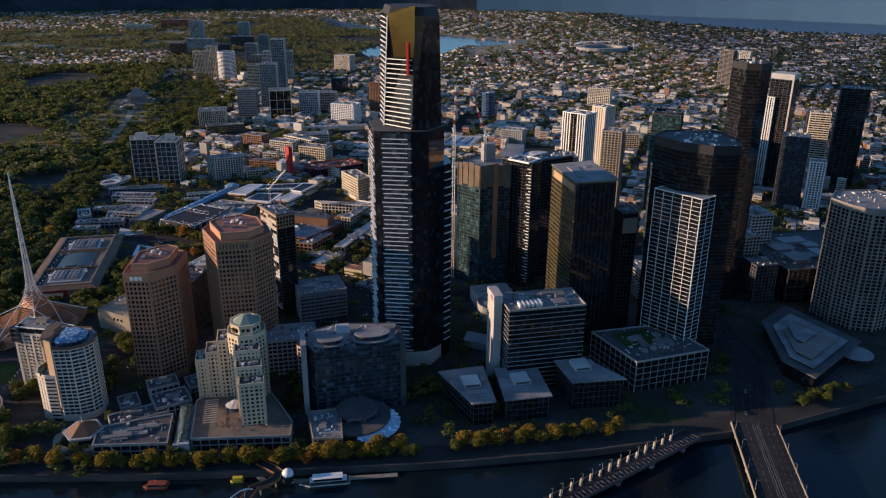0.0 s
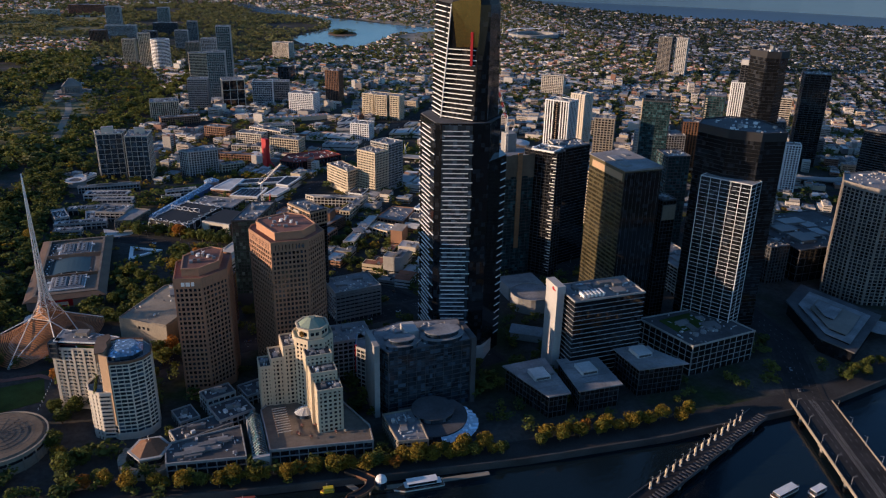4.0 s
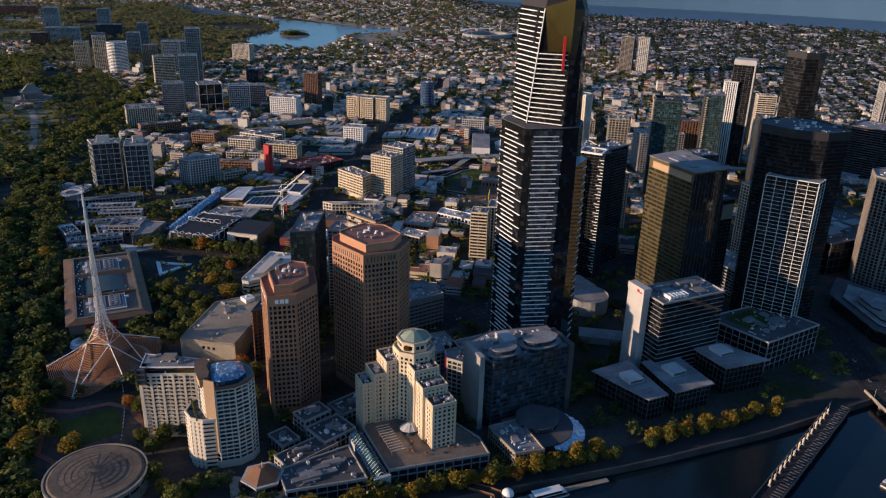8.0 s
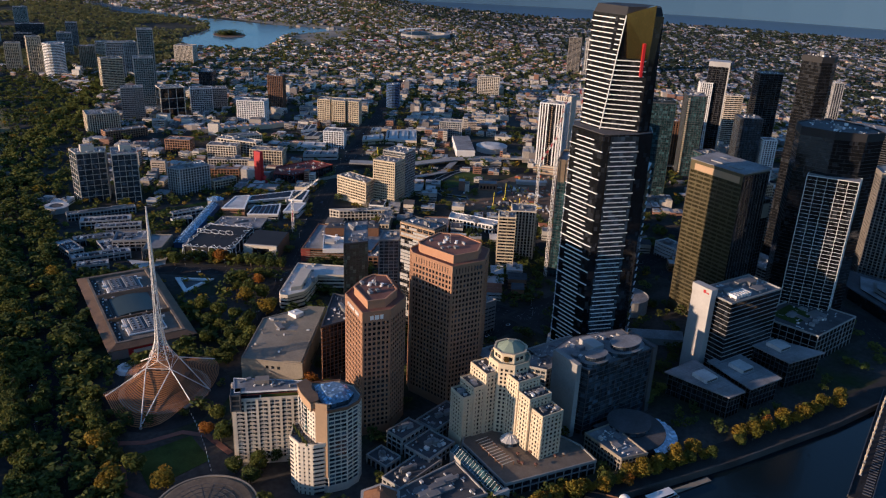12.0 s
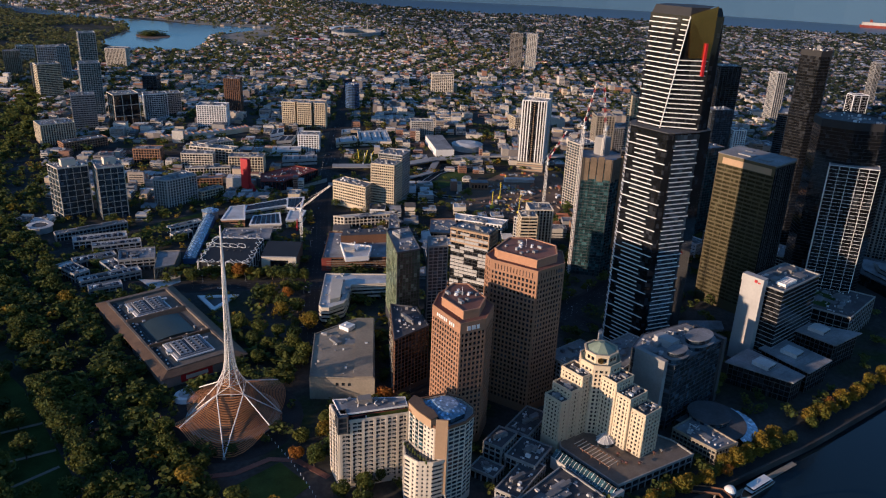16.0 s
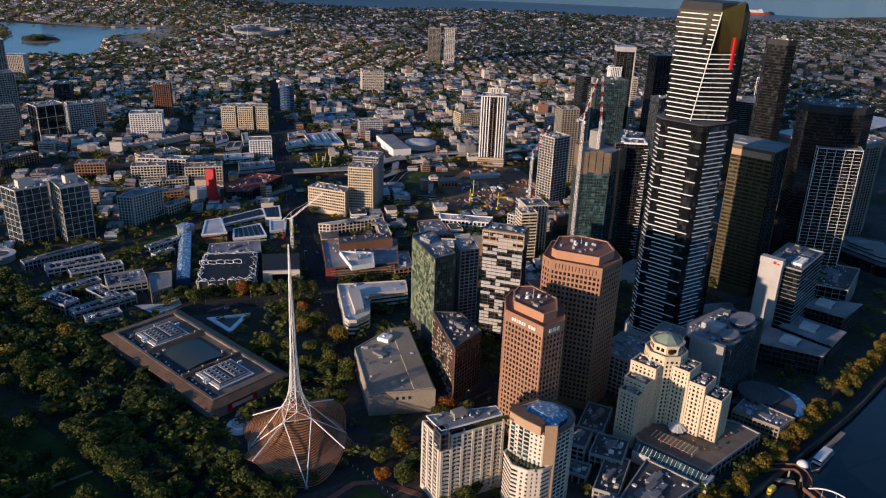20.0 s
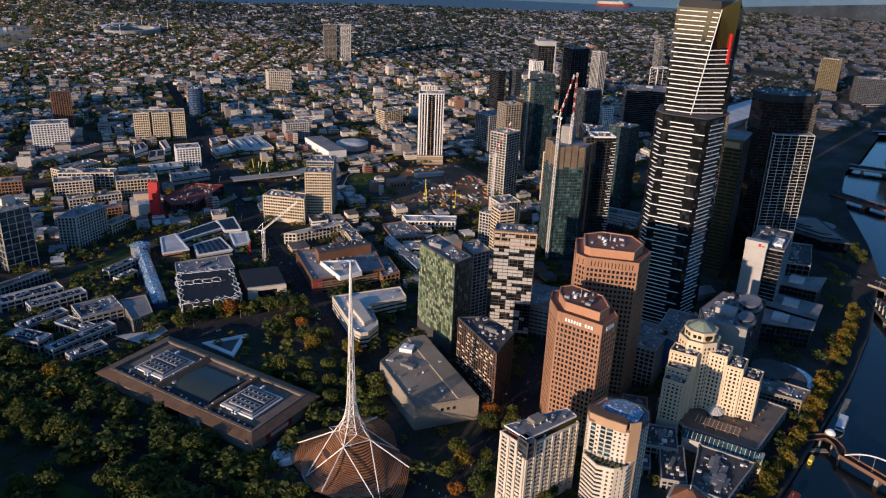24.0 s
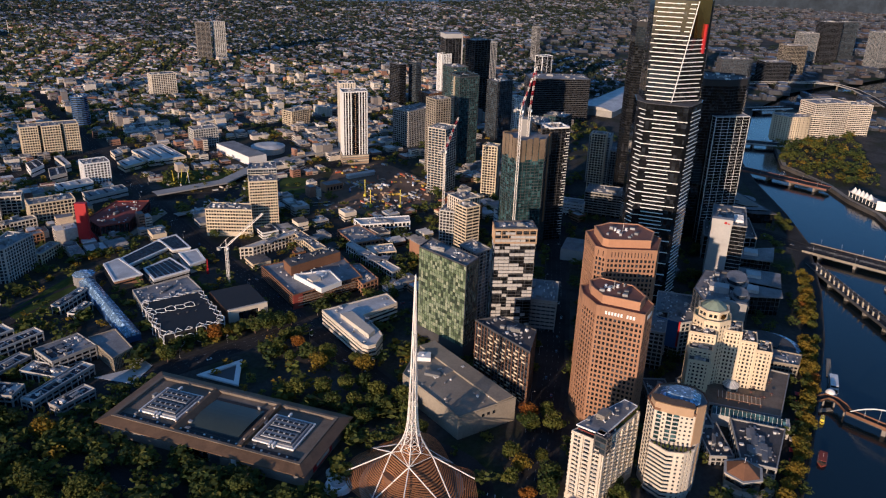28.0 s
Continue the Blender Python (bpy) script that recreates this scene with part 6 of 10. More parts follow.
for i in range(14):
    x = -L_ / 2 + 20 + i * 9.0
    fg = thing("figure_sculpture", 0, 0, 0, "tall pale abstract steel figure sculpture on the bridge", "sculpture", "bridge sculptures")
    p_ = sb.matrix_basis @ Vector((x, -4, 0.6))
    fg.matrix_basis = pose(p_.x, p_.y, p_.z, 0, 0, 23)
    h_ = 0.62 + 0.1 * ((i * 5) % 4)
    part("plinth", box(-1, -1, 0, 1, 1, 0.4), M["rail"], fg)
    part("figure", joined(prism(ngon(-0.5, 0, 0.35, 6), 0.4, 3.4 * h_, ngon(0, 0, 0.6, 6)), prism(ngon(0.5, 0, 0.35, 6), 0.4, 3.4 * h_, ngon(0.1, 0, 0.6, 6)), prism(ngon(0, 0, 0.6, 6), 3.4 * h_, 5.6 * h_, ngon(0.2 * (i % 3), 0, 0.9, 6)), prism(ngon(0.2 * (i % 3), 0, 0.5, 6), 5.6 * h_, 7.2 * h_, ngon(0.3, 0, 0.25, 6))), M["cream"], fg)
    part("mast", beam((1.8, 0, 0), (1.8, 0, 9), 0.12, 5), M["rail"], fg)
    part("outrigger", beam((1.8, 0, 8.6), (-1.2, 0, 9.4), 0.1, 4), M["rail"], fg)
bridge("road_bridge", "low dark road bridge over the river", (664, 508), (602, 380), 20, 2.5, wall="rustroof", lamps=5, piers=4)
bridge("road_bridge", "long low concrete road bridge over the river", (850, 500), (857, 418), 26, 3.0, lamps=3, piers=2)
bridge("road_bridge", "far white framed bridge over the river", (1166, 480), (1225, 395), 22, 4, wall="white", lamps=2, piers=2)
xw = thing("expressway_bridge", 0, 0, 0, "far curved expressway bridge over the river", "bridge")
XW = [(1440, 520), (1505, 440), (1548, 376), (1575, 315), (1568, 262), (1510, 228), (1420, 208), (1300, 190)]
part("deck", strip(XW, -9, 9, 8.6, 10), M["asphalt"], xw)
for sgn in (-1, 1):
    part("parapet", strip(XW, sgn * 9, sgn * 9 + 0.6, 8.4, 11.2), M["lightcon"], xw)
for x_, y_ in XW[1:-1]:
    part("pier", prism(ngon(x_, y_, 2.2, 8), -8, 8.6), M["bluestone"], xw)
fb = bridge("footbridge", "pedestrian bridge with one white steel arch", (-33, 432), (-84, 333), 6, 2.0, wall="timber", lamps=0, piers=2, deck="paving")
L_ = Vector((51, 99)).length
arch = [(-L_ / 2 + 2 + i * 5, 0, 2.0 + 13.5 * (1 - ((-30 + i * 5) / 30.5) ** 2)) for i in range(13)]
for p0, p1 in zip(arch, arch[1:]):
    part("arch_piece", beam(p0, p1, 0.5, 6), M["white"], fb, "white steel arch")
for i in range(2, 11, 2):
    part("hanger", beam(arch[i], (arch[i][0], 0, 2.0), 0.08, 4), M["steel"], fb)
bd = thing("bridge_landing", 0, 0, 0, "curved timber deck leading from the quay to the footbridge", "landing")
CURVE = [(-30, 459), (-22, 451), (-17, 445), (-19, 439), (-25, 434.5), (-34, 431.5)]
part("curved_deck", strip(CURVE, -3, 3, 1.0, 2.0), M["paving"], bd)
for sgn in (-1, 1):
    part("curved_rail", strip(CURVE, sgn * 3, sgn * 3 + 0.25, 1.0, 3.1), M["timber"], bd, "brown timber rail")
for x_, y_ in ((-20, 447), (-19, 439), (-29, 433)):
    part("landing_pile", beam((x_, y_, -8), (x_, y_, 1.1), 0.7, 8), M["bluestone"], bd)

# pale gravel here paints the warm sunlit edge of the far bank
setting("north_promenade", strip(NORTH[:-2], 0.9, 8, -0.3, 0.12), M["gravel"], "stone promenade along the far bank, coloured as sunlit", "pavement")
aq = thing("aquarium", 561, 334, 0, "white riverside aquarium with pointed tent roofs and a curved end wall", "pavilion", a=30)
TAKEN.append(turned(561, 334, 66, 20, 30))
part("glass_hall", prism(rect(-30, -8, 30, 8), -0.5, 7), M["glassb"], aq)
part("hall_roof", prism(rect(-31, -9, 31, 9), 7, 7.6), M["offwhite"], aq)
for k in range(5):
    part("tent_roof", prism(ngon(-8 + k * 8, 4, 5.2, 8, 0.4), 7.6, 15, ngon(-8 + k * 8, 4, 0.3, 8, 0.4)), M["white"], aq, "pointed white tent roof")
FIN = [(-30 - 9 * math.sin(k * 0.35), 11 - k * 2.6) for k in range(9)]
part("curved_wall", strip(FIN, -0.5, 0.5, -0.5, 13), M["white"], aq, "tall curved white end wall")
for k in range(9):
    part("column", box(-28 + k * 7, 8.1, 0, -27.4 + k * 7, 8.7, 7), M["white"], aq)

# ---- boats and landing stages ----
def boat(name, label, x, y, a, L, w, hull, cabin, decks=1, roof="white"):
    t = thing(name, x, y, -5, label, "boat", "boats on the river", a=a)
    h0 = [(-L / 2, -w / 2), (L * 0.3, -w / 2), (L / 2, 0), (L * 0.3, w / 2), (-L / 2, w / 2)]
    part("hull", prism([(p[0] * 0.95, p[1] * 0.8) for p in h0], -0.4, 1.3, h0), M[hull], t)
    part("deck", prism(grow(ccw(h0), -0.25), 1.3, 1.45), M["timber"], t)
    for k in range(decks):
        s_ = 1 - 0.18 * k
        part("cabin", prism(rect(-L * 0.42 * s_, -w * 0.38, L * 0.26 * s_, w * 0.38), 1.45 + 2.3 * k, 3.5 + 2.3 * k), M[cabin], t)
        part("cabin_roof", prism(rect(-L * 0.44 * s_, -w * 0.43, L * 0.29 * s_, w * 0.43), 3.5 + 2.3 * k, 3.75 + 2.3 * k), M[roof], t)
    part("mast", beam((0, 0, 3.7 + 2.3 * (decks - 1)), (0, 0, 7 + 2.3 * (decks - 1)), 0.07, 5), M["steel"], t)
    for s_ in (-1, 1):
        part("rail", joined(*[beam((-L / 2 + i * L * 0.1, s_ * (w / 2 - 0.2), 1.4), (-L / 2 + i * L * 0.1, s_ * (w / 2 - 0.2), 2.3), 0.05, 4) for i in range(9)], beam((-L / 2, s_ * (w / 2 - 0.2), 2.3), (L * 0.3, s_ * (w / 2 - 0.2), 2.3), 0.05, 4)), M["rail"], t)
    return t


boat("ferry", "white river ferry with an open upper deck and red benches", 13, 436, 176, 34, 7, "white", "glass", 2)
boat("tour_boat", "dark red roofed tour boat moored at the quay", -98, 455, 170, 17, 6, "rusty", "glass", 1, "rusty")
boat("water_taxi", "small bright green yellow water taxi", -45, 450, 172, 9, 3.4, "yellow", "yellow", 1, "yellow")
boat("cruise_boat", "long white glass roofed cruise boat", 243, 356, 12, 26, 6.5, "white", "glassb", 1)
boat("cruise_boat", "white cruise boat with a flat roof", 264, 350, 12, 16, 5.5, "white", "glassb", 1)
for x, y, L, a in ((46, 436, 34, -5), (-28, 448, 16, -60), (-2, 441, 18, -8)):
    js = thing("landing_stage", x, y, -5, "floating landing stage of pale planks", "jetty", a=a)
    for k in range(int(L / 1.6)):
        part("plank", box(-L / 2 + k * 1.6, -2, 0.5, -L / 2 + k * 1.6 + 1.5, 2, 0.8), M["gravel"], js)
    part("pontoon", box(-L / 2, -1.8, -0.6, L / 2, 1.8, 0.48), M["darkcon"], js)
sf = thing("sea_ferry", 3890, 1985, 0.5, "far white sea ferry with a red hull at its pier", "ship", a=-62)
hull_ = [(-95, -13), (70, -13), (98, 0), (70, 13), (-95, 13)]
part("hull", prism([(x * 0.96, y * 0.9) for x, y in hull_], -1, 13, hull_), M["rusty"], sf, "dull red hull")
part("superstructure", prism(rect(-86, -12, 62, 12), 13, 27, rect(-84, -11, 54, 11)), M["lightcon"], sf, "pale superstructure")
part("bridge_deck", box(36, -12, 27, 52, 12, 32), M["lightcon"], sf)
part("funnel", prism(rect(-50, -4, -36, 4), 27, 40, rect(-50, -3, -40, 3)), M["rusty"], sf, "dull red funnel")
dm = thing("kiosk_dome", -11, 442, 0, "small white domed kiosk beside the footbridge", "kiosk")
for k in range(5):
    r0, r1 = 4 * math.cos(k * 0.31), 4 * math.cos((k + 1) * 0.31)
    part("dome_ring", prism(ngon(0, 0, r0, 14), 2 + 4 * math.sin(k * 0.31), 2 + 4 * math.sin((k + 1) * 0.31), ngon(0, 0, max(r1, 0.2), 14)), M["white"], dm)
part("kiosk_wall", prism(ngon(0, 0, 4, 14), -3, 2), M["glassb"], dm)

# ---- arts precinct ----
mt = thing("theatre", -101, 985, 0, "black box theatre wrapped in bright white outline tubes", "theatre")
MTW = [(-152, 967), (-110, 936), (-68, 990), (-109, 1022)]
MTP = local(MTW, (-101, 985))
TAKEN.append(MTW)
part("black_wall", prism(MTP, -0.5, 15), M["blackbox"], mt)
part("black_roof", prism(grow(ccw(MTP), -0.4), 15, 15.4), M["blackbox"], mt)
r_ = random.Random(5)
for i in range(4):
    a, b = Vector(MTP[i]), Vector(MTP[(i + 1) % 4])
    nrm = Vector(((b - a).y, -(b - a).x)).normalized()
    if nrm.dot((a + b) / 2) < 0:
        nrm = -nrm
    n_ = 6

    def pt(u, z, off):
        q = a.lerp(b, u) + nrm * off
        return (q.x, q.y, z)

    for k in range(n_):
        u0, u1 = k / n_ + r_.uniform(-0.03, 0.03), (k + 1) / n_ + r_.uniform(-0.03, 0.03)
        z0_, z1_ = r_.uniform(1, 8), r_.uniform(11, 16)
        m_ = (u0 + u1) / 2 + r_.uniform(-0.04, 0.04)
        loop = [pt(u0, z0_, 0.6), pt(m_, z0_ - r_.uniform(0.5, 3), 2.2), pt(u1, z0_ + r_.uniform(-1, 2), 0.6), pt(u1, z1_ - r_.uniform(0, 2), 0.6), pt(m_, z1_ + r_.uniform(0.5, 2.5), 2.2), pt(u0, z1_, 0.6)]
        part("white_tube_frame", joined(*[beam(p0, p1, 0.3, 5) for p0, p1 in zip(loop, loop[1:] + loop[:1])]), M["white"], mt, "bent white tube outline")
        lift = [pt(u0, 15.6, -0.4), pt(m_, 16.8, -r_.uniform(2, 5)), pt(u1, 15.8, -0.6), pt(m_ + 0.02, 16.4, 1.6)]
        part("roof_tube_frame", joined(*[beam(p0, p1, 0.24, 5) for p0, p1 in zip(lift, lift[1:] + lift[:1])]), M["white"], mt, "bent white tube outline")
for k in range(5):
    p0, p1 = Vector((-127, 1004)).lerp(Vector((-94, 978)), k / 5) - Vector((-101, 985)), Vector((-127, 1004)).lerp(Vector((-94, 978)), (k + 0.9) / 5) - Vector((-101, 985))
    loop = [(p0.x, p0.y, 15.6), (p0.x + 0.4, p0.y, 18.6), (p0.x * 0.4 + p1.x * 0.6, p0.y * 0.4 + p1.y * 0.6 - 1, 19.6 - k % 2), (p1.x, p1.y, 18.2), (p1.x - 0.6, p1.y - 2.4, 15.7), (p0.x * 0.5 + p1.x * 0.5, p0.y * 0.5 + p1.y * 0.5 - 3.6, 15.6)]
    part("roof_tube_frame", joined(*[beam(q0, q1, 0.26, 5) for q0, q1 in zip(loop, loop[1:] + loop[:1])]), M["white"], mt, "bent white tube outline")
for k in range(6):
    part("roof_plant", box(-14 + k * 5.5, -6 - (k % 3) * 5, 15.4, -12 + k * 5.5, -4.6 - (k % 3) * 5, 16.2), M["roofdark"], mt)

hl = thing("recital_hall", -70, 948, 0, "brown recital hall with a thick pale stone window frame", "hall")
HL = local([(-93, 945), (-63, 922), (-36, 958), (-66, 982)], (-70, 948))
TAKEN.append([(-93, 945), (-63, 922), (-36, 958), (-66, 982)])
part("hall_wall", prism(HL, -0.5, 15), M["timber"], hl)
part("hall_roof", prism(grow(ccw(HL), -0.3), 15, 15.5), M["blackbox"], hl)
e_ = Vector(HL[1]) - Vector(HL[0])
ha = math.degrees(math.atan2(e_.y, e_.x))
for sx0, sx1, z0_, z1_ in ((0.02, 0.26, 3, 16), (0.76, 0.98, 0, 16), (0.26, 0.76, 12.5, 16)):
    part("stone_frame", box(sx0 * e_.length, -2.6, z0_, sx1 * e_.length, 0.1, z1_), M["offwhite"], hl, "thick pale stone frame", at=(*HL[0], 0), a=ha)
part("hall_window", box(0.28 * e_.length, -0.4, 2, 0.75 * e_.length, 0.1, 12), M["glass"], hl, at=(*HL[0], 0), a=ha)
BC = [(-41, 907), (6, 970), (72, 918), (23, 867)]
ab = tower("broadcast_centre", "broadcast building with a red end, striped sunshades and roof dishes", "office block", BC, 14, floor=2.3, bay=9, band=0.8, pier=0.0, depth=0.5, wall="timber", glass="glass", roof="roofgrey", plant=8, plant_h=1.4)
bc = middle(BC)
part("studio_box", prism(ccw(local([(10, 947), (61, 920), (51, 904), (-3, 931)], bc)), 14, 24), M["timber"], ab, "brown windowless studio box")
part("studio_roof", prism(grow(ccw(local([(10, 947), (61, 920), (51, 904), (-3, 931)], bc)), -0.6), 24, 24.3), M["roofdark"], ab)
dk_ = part("plant_deck", ring(grow(ccw(local([(-7, 926), (-26, 886), (-3, 876), (17, 899)], bc)), -1.0), ccw(local([(-7, 926), (-26, 886), (-3, 876), (17, 899)], bc)), 14, 19), M["white"], ab, "white rooftop plant screen")
part("deck_roof", prism(grow(ccw(local([(-7, 926), (-26, 886), (-3, 876), (17, 899)], bc)), -1.2), 14, 17.6), M["roofwhite"], dk_, "white plant deck roof")
part("deck_box", prism(ccw(local([(-17, 900), (-8, 896), (-4, 904), (-13, 908)], bc)), 17.6, 20.4), M["offwhite"], dk_)
for x, y, r in ((0, 902, 3.6), (-5, 896, 1.8), (7, 898, 1.7), (3, 912, 1.2)):
    x, y = x - bc[0], y - bc[1]
    part("dish", joined(beam((x, y, 17), (x, y, 21), 0.3, 5), prism(ngon(x, y, 0.6, 12), 20.6, 22.4, ngon(x - 1.2, y - 0.9, r, 12))), M["white"], dk_)
rq = random.Random(17)
for k in range(16):
    u, v = rq.random(), rq.random()
    q = Vector((10, 947)).lerp(Vector((61, 920)), 0.08 + 0.84 * u).lerp(Vector((-3, 931)).lerp(Vector((51, 904)), 0.08 + 0.84 * u), 0.15 + 0.6 * v) - Vector(bc)
    part("roof_plant", box(q.x, q.y, 24.2, q.x + rq.uniform(0.8, 3), q.y + rq.uniform(0.8, 3), 24.6 + rq.uniform(0.4, 1.6)), M["plant"], ab)
e_ = Vector((23, 867)) - Vector((-41, 907))
for k in range(4):
    part("sunshade", box(4, -1.3, 0, e_.length - 8, -0.6, 0.5), M["gravel"], ab, at=(-41 - bc[0], 907 - bc[1], 3 + k * 2.6), a=math.degrees(math.atan2(e_.y, e_.x)))
part("red_end", box(-1.2, -0.9, 0, 9, 0.2, 14.4), M["rusty"], ab, "dark red end wall", at=(-41 - bc[0], 907 - bc[1], 0), a=math.degrees(math.atan2(e_.y, e_.x)))
part("emblem", joined(*[prism(ngon(3 + k * 1.2, -11.4, 0.6, 10), -1.1, -0.95) for k in range(3)]), M["white"], ab, "white ring emblem", at=(-41 - bc[0], 907 - bc[1], 0), a=math.degrees(math.atan2(e_.y, e_.x))).matrix_basis = pose(-41 - bc[0], 907 - bc[1], 0, 90, 0, math.degrees(math.atan2(e_.y, e_.x)))
for poly, h_, lb, wl_, rf_ in (([(44, 897), (10, 860), (29, 852), (55, 884)], 12, "low annex with a grey roof full of machinery", "brick", "roofgrey"),
                               ([(42, 1019), (119, 992), (113, 983), (50, 1008)], 12, "long low white roofed wing round a courtyard", "offwhite", "roofwhite"), ([(119, 992), (82, 937), (71, 944), (104, 988)], 12, "pale courtyard wing with sunlit windows", "cream", "roofgrey"),
                               ([(104, 923), (115, 923), (66, 843), (54, 847)], 9, "long white roofed drill shed", "lightcon", "roofwhite"), ([(110, 902), (130, 879), (111, 866), (94, 887)], 8, "cream shed with arched windows", "cream", "roofwhite"),
                               ([(142, 953), (169, 938), (138, 893), (112, 918)], 8, "wide grey sawtooth roofed works", "brick", "roofgrey"), ([(179, 949), (217, 893), (198, 884), (165, 933)], 10, "long white two storey building", "white", "roofwhite")):
    tower("precinct_building", lb, "building", poly, h_, floor=3.6, bay=5, band=1.2, pier=1.2, depth=0.3, wall=wl_, glass="glass", roof=rf_, plant=6, plant_h=1.4)
WC = [(-62, 866), (-104, 808), (-105, 802), (-100, 798), (-84, 799), (-79, 803), (-56, 829), (-22, 811), (-8, 827), (-40, 850)]
wc = tower("office_block", "white V shaped office with ribbon windows and a pale roof", "office block", WC, 16, floor=3.8, bay=20, band=2.1, pier=0.0, depth=0.5, wall="offwhite", glass="glass", roof="roofwhite", plant=2)
part("roof_storey", prism(local([(-93, 807), (-83, 806), (-59, 838), (-67, 846)], middle(WC)), 16, 20), M["offwhite"], wc)
tb_ = thing("glass_gallery", -110, 1062, 0, "long gallery with a blue glass barrel roof", "gallery")
TAKEN.append([(-165, 990), (-150, 985), (-62, 1125), (-78, 1138)])
ga = math.degrees(math.atan2(130, 82))
for i in range(22):
    part("roof_bay", prism(turned((i - 11) * 6.4 * math.cos(radians(ga)), (i - 11) * 6.4 * math.sin(radians(ga)), 6.2, 13, ga), 7, 10.5, turned((i - 11) * 6.4 * math.cos(radians(ga)), (i - 11) * 6.4 * math.sin(radians(ga)), 6.2, 3.5, ga)), M["skyroof"], tb_)
part("gallery_wall", prism(turned(0, 0, 142, 13.4, ga), -0.5, 7), M["bluepanel"], tb_)
part("head_tower", prism(ngon(72 * math.cos(radians(ga)), 72 * math.sin(radians(ga)), 10, 8), -0.5, 11), M["roofgrey"], tb_)
part("head_roof", prism(ngon(72 * math.cos(radians(ga)), 72 * math.sin(radians(ga)), 11, 8), 11, 14, ngon(72 * math.cos(radians(ga)), 72 * math.sin(radians(ga)), 4, 8)), M["skyroof"], tb_)
tower("ribbed_pavilion", "timber ribbed pavilion with a grey wedge roof", "pavilion", [(-172, 1026), (-152, 1016), (-172, 982), (-192, 984)], 11, floor=11, bay=1.6, band=0.4, pier=0.5, depth=0.3, wall="gravel", glass="glass", roof="roofgrey", plant=0)
setting("terrace_paving", prism([(-206, 992), (-202, 958), (-174, 962), (-160, 1000), (-185, 975)], -0.1, 0.35), M["roofwhite"], "pale stone terrace", "pavement")
va = thing("art_school", -6, 1080, 0, "white roofed art school round a court with solar panels", "school")
vo = (-6, 1080)
for nm_, poly, h_, wl_, rf_ in (("gable_wing", [(-46, 1121), (-28, 1117), (-51, 1070), (-75, 1083)], 11, "brick", "roofwhite"), ("north_wing", [(-26, 1117), (29, 1115), (23, 1091), (-38, 1098)], 10, "lightcon", "roofdark"),
                                ("east_wing", [(31, 1115), (51, 1107), (26, 1070), (12, 1082)], 10.5, "lightcon", "roofgrey"), ("court_hall", [(-34, 1082), (-1, 1076), (-19, 1039), (-52, 1056)], 8, "softwhite", "roofwhite"),
                                ("white_shed", [(12, 1074), (28, 1063), (7, 1038), (-10, 1044)], 9, "white", "roofwhite")):
    TAKEN.append(ccw(poly))
    lp = local(ccw(poly), vo)
    w_ = part(nm_, prism(lp, -0.5, h_), M[wl_], va)
    part("wing_roof", prism(grow(lp, 0.4), h_, h_ + 0.5), M[rf_], w_)
    part("window_band", ring(grow(lp, -0.2), grow(lp, 0.06), h_ - 4.2, h_ - 2.6), M["glass"], w_)
    part("roof_border", ring(grow(lp, -1.4), grow(lp, 0.6), h_ - 0.4, h_ + 1.0), M["white"], w_, "broad white roof border")
    if rf_ in ("roofdark", "roofgrey") or nm_ == "court_hall":
        c_ = middle(lp)
        n_ = max(4, int((Vector(lp[1]) - Vector(lp[0])).length / 6))
        for k in range(n_):
            e0, e1 = (Vector(lp[0]).lerp(Vector(lp[1]), (k + 0.5) / n_), Vector(lp[3]).lerp(Vector(lp[2]), (k + 0.5) / n_))
            m_ = e0.lerp(e1, 0.5)
            d_ = e1 - e0
            part("solar_panel", box(-d_.length * 0.42, -2.2, 0, d_.length * 0.42, 2.2, 0.35), M["solar"], w_, at=(m_.x, m_.y, h_ + 0.5), a=math.degrees(math.atan2(d_.y, d_.x)))
setting("school_court", prism([(-36, 1098), (20, 1092), (8, 1080), (-30, 1084)], -0.1, 0.34), M["paving"], "dark paved school court", "pavement")
rs_ = thing("red_mast", -4, 1028, 0, "slim red steel sculpture mast", "sculpture")
part("mast", prism(ngon(0, 0, 1.6, 4), 0, 16, ngon(0.6, 0, 0.4, 4)), M["red"], rs_)
STUDIOS = ((-206, 1112, 56, 17, -14, 0), (-197, 1084, 50, 13, -14, 0), (-228, 1059, 42, 13, -4, 1), (-193, 1030, 36, 30, -20, 2), (-230, 1002, 58, 12, -3, 1), (-256, 1036, 16, 36, 14, 1),
           (-219, 1026, 15, 34, 4, 0), (-242, 978, 30, 12, -10, 1), (-113, 1101, 40, 9, 6, 0), (-126, 1078, 24, 8, 6, 0))
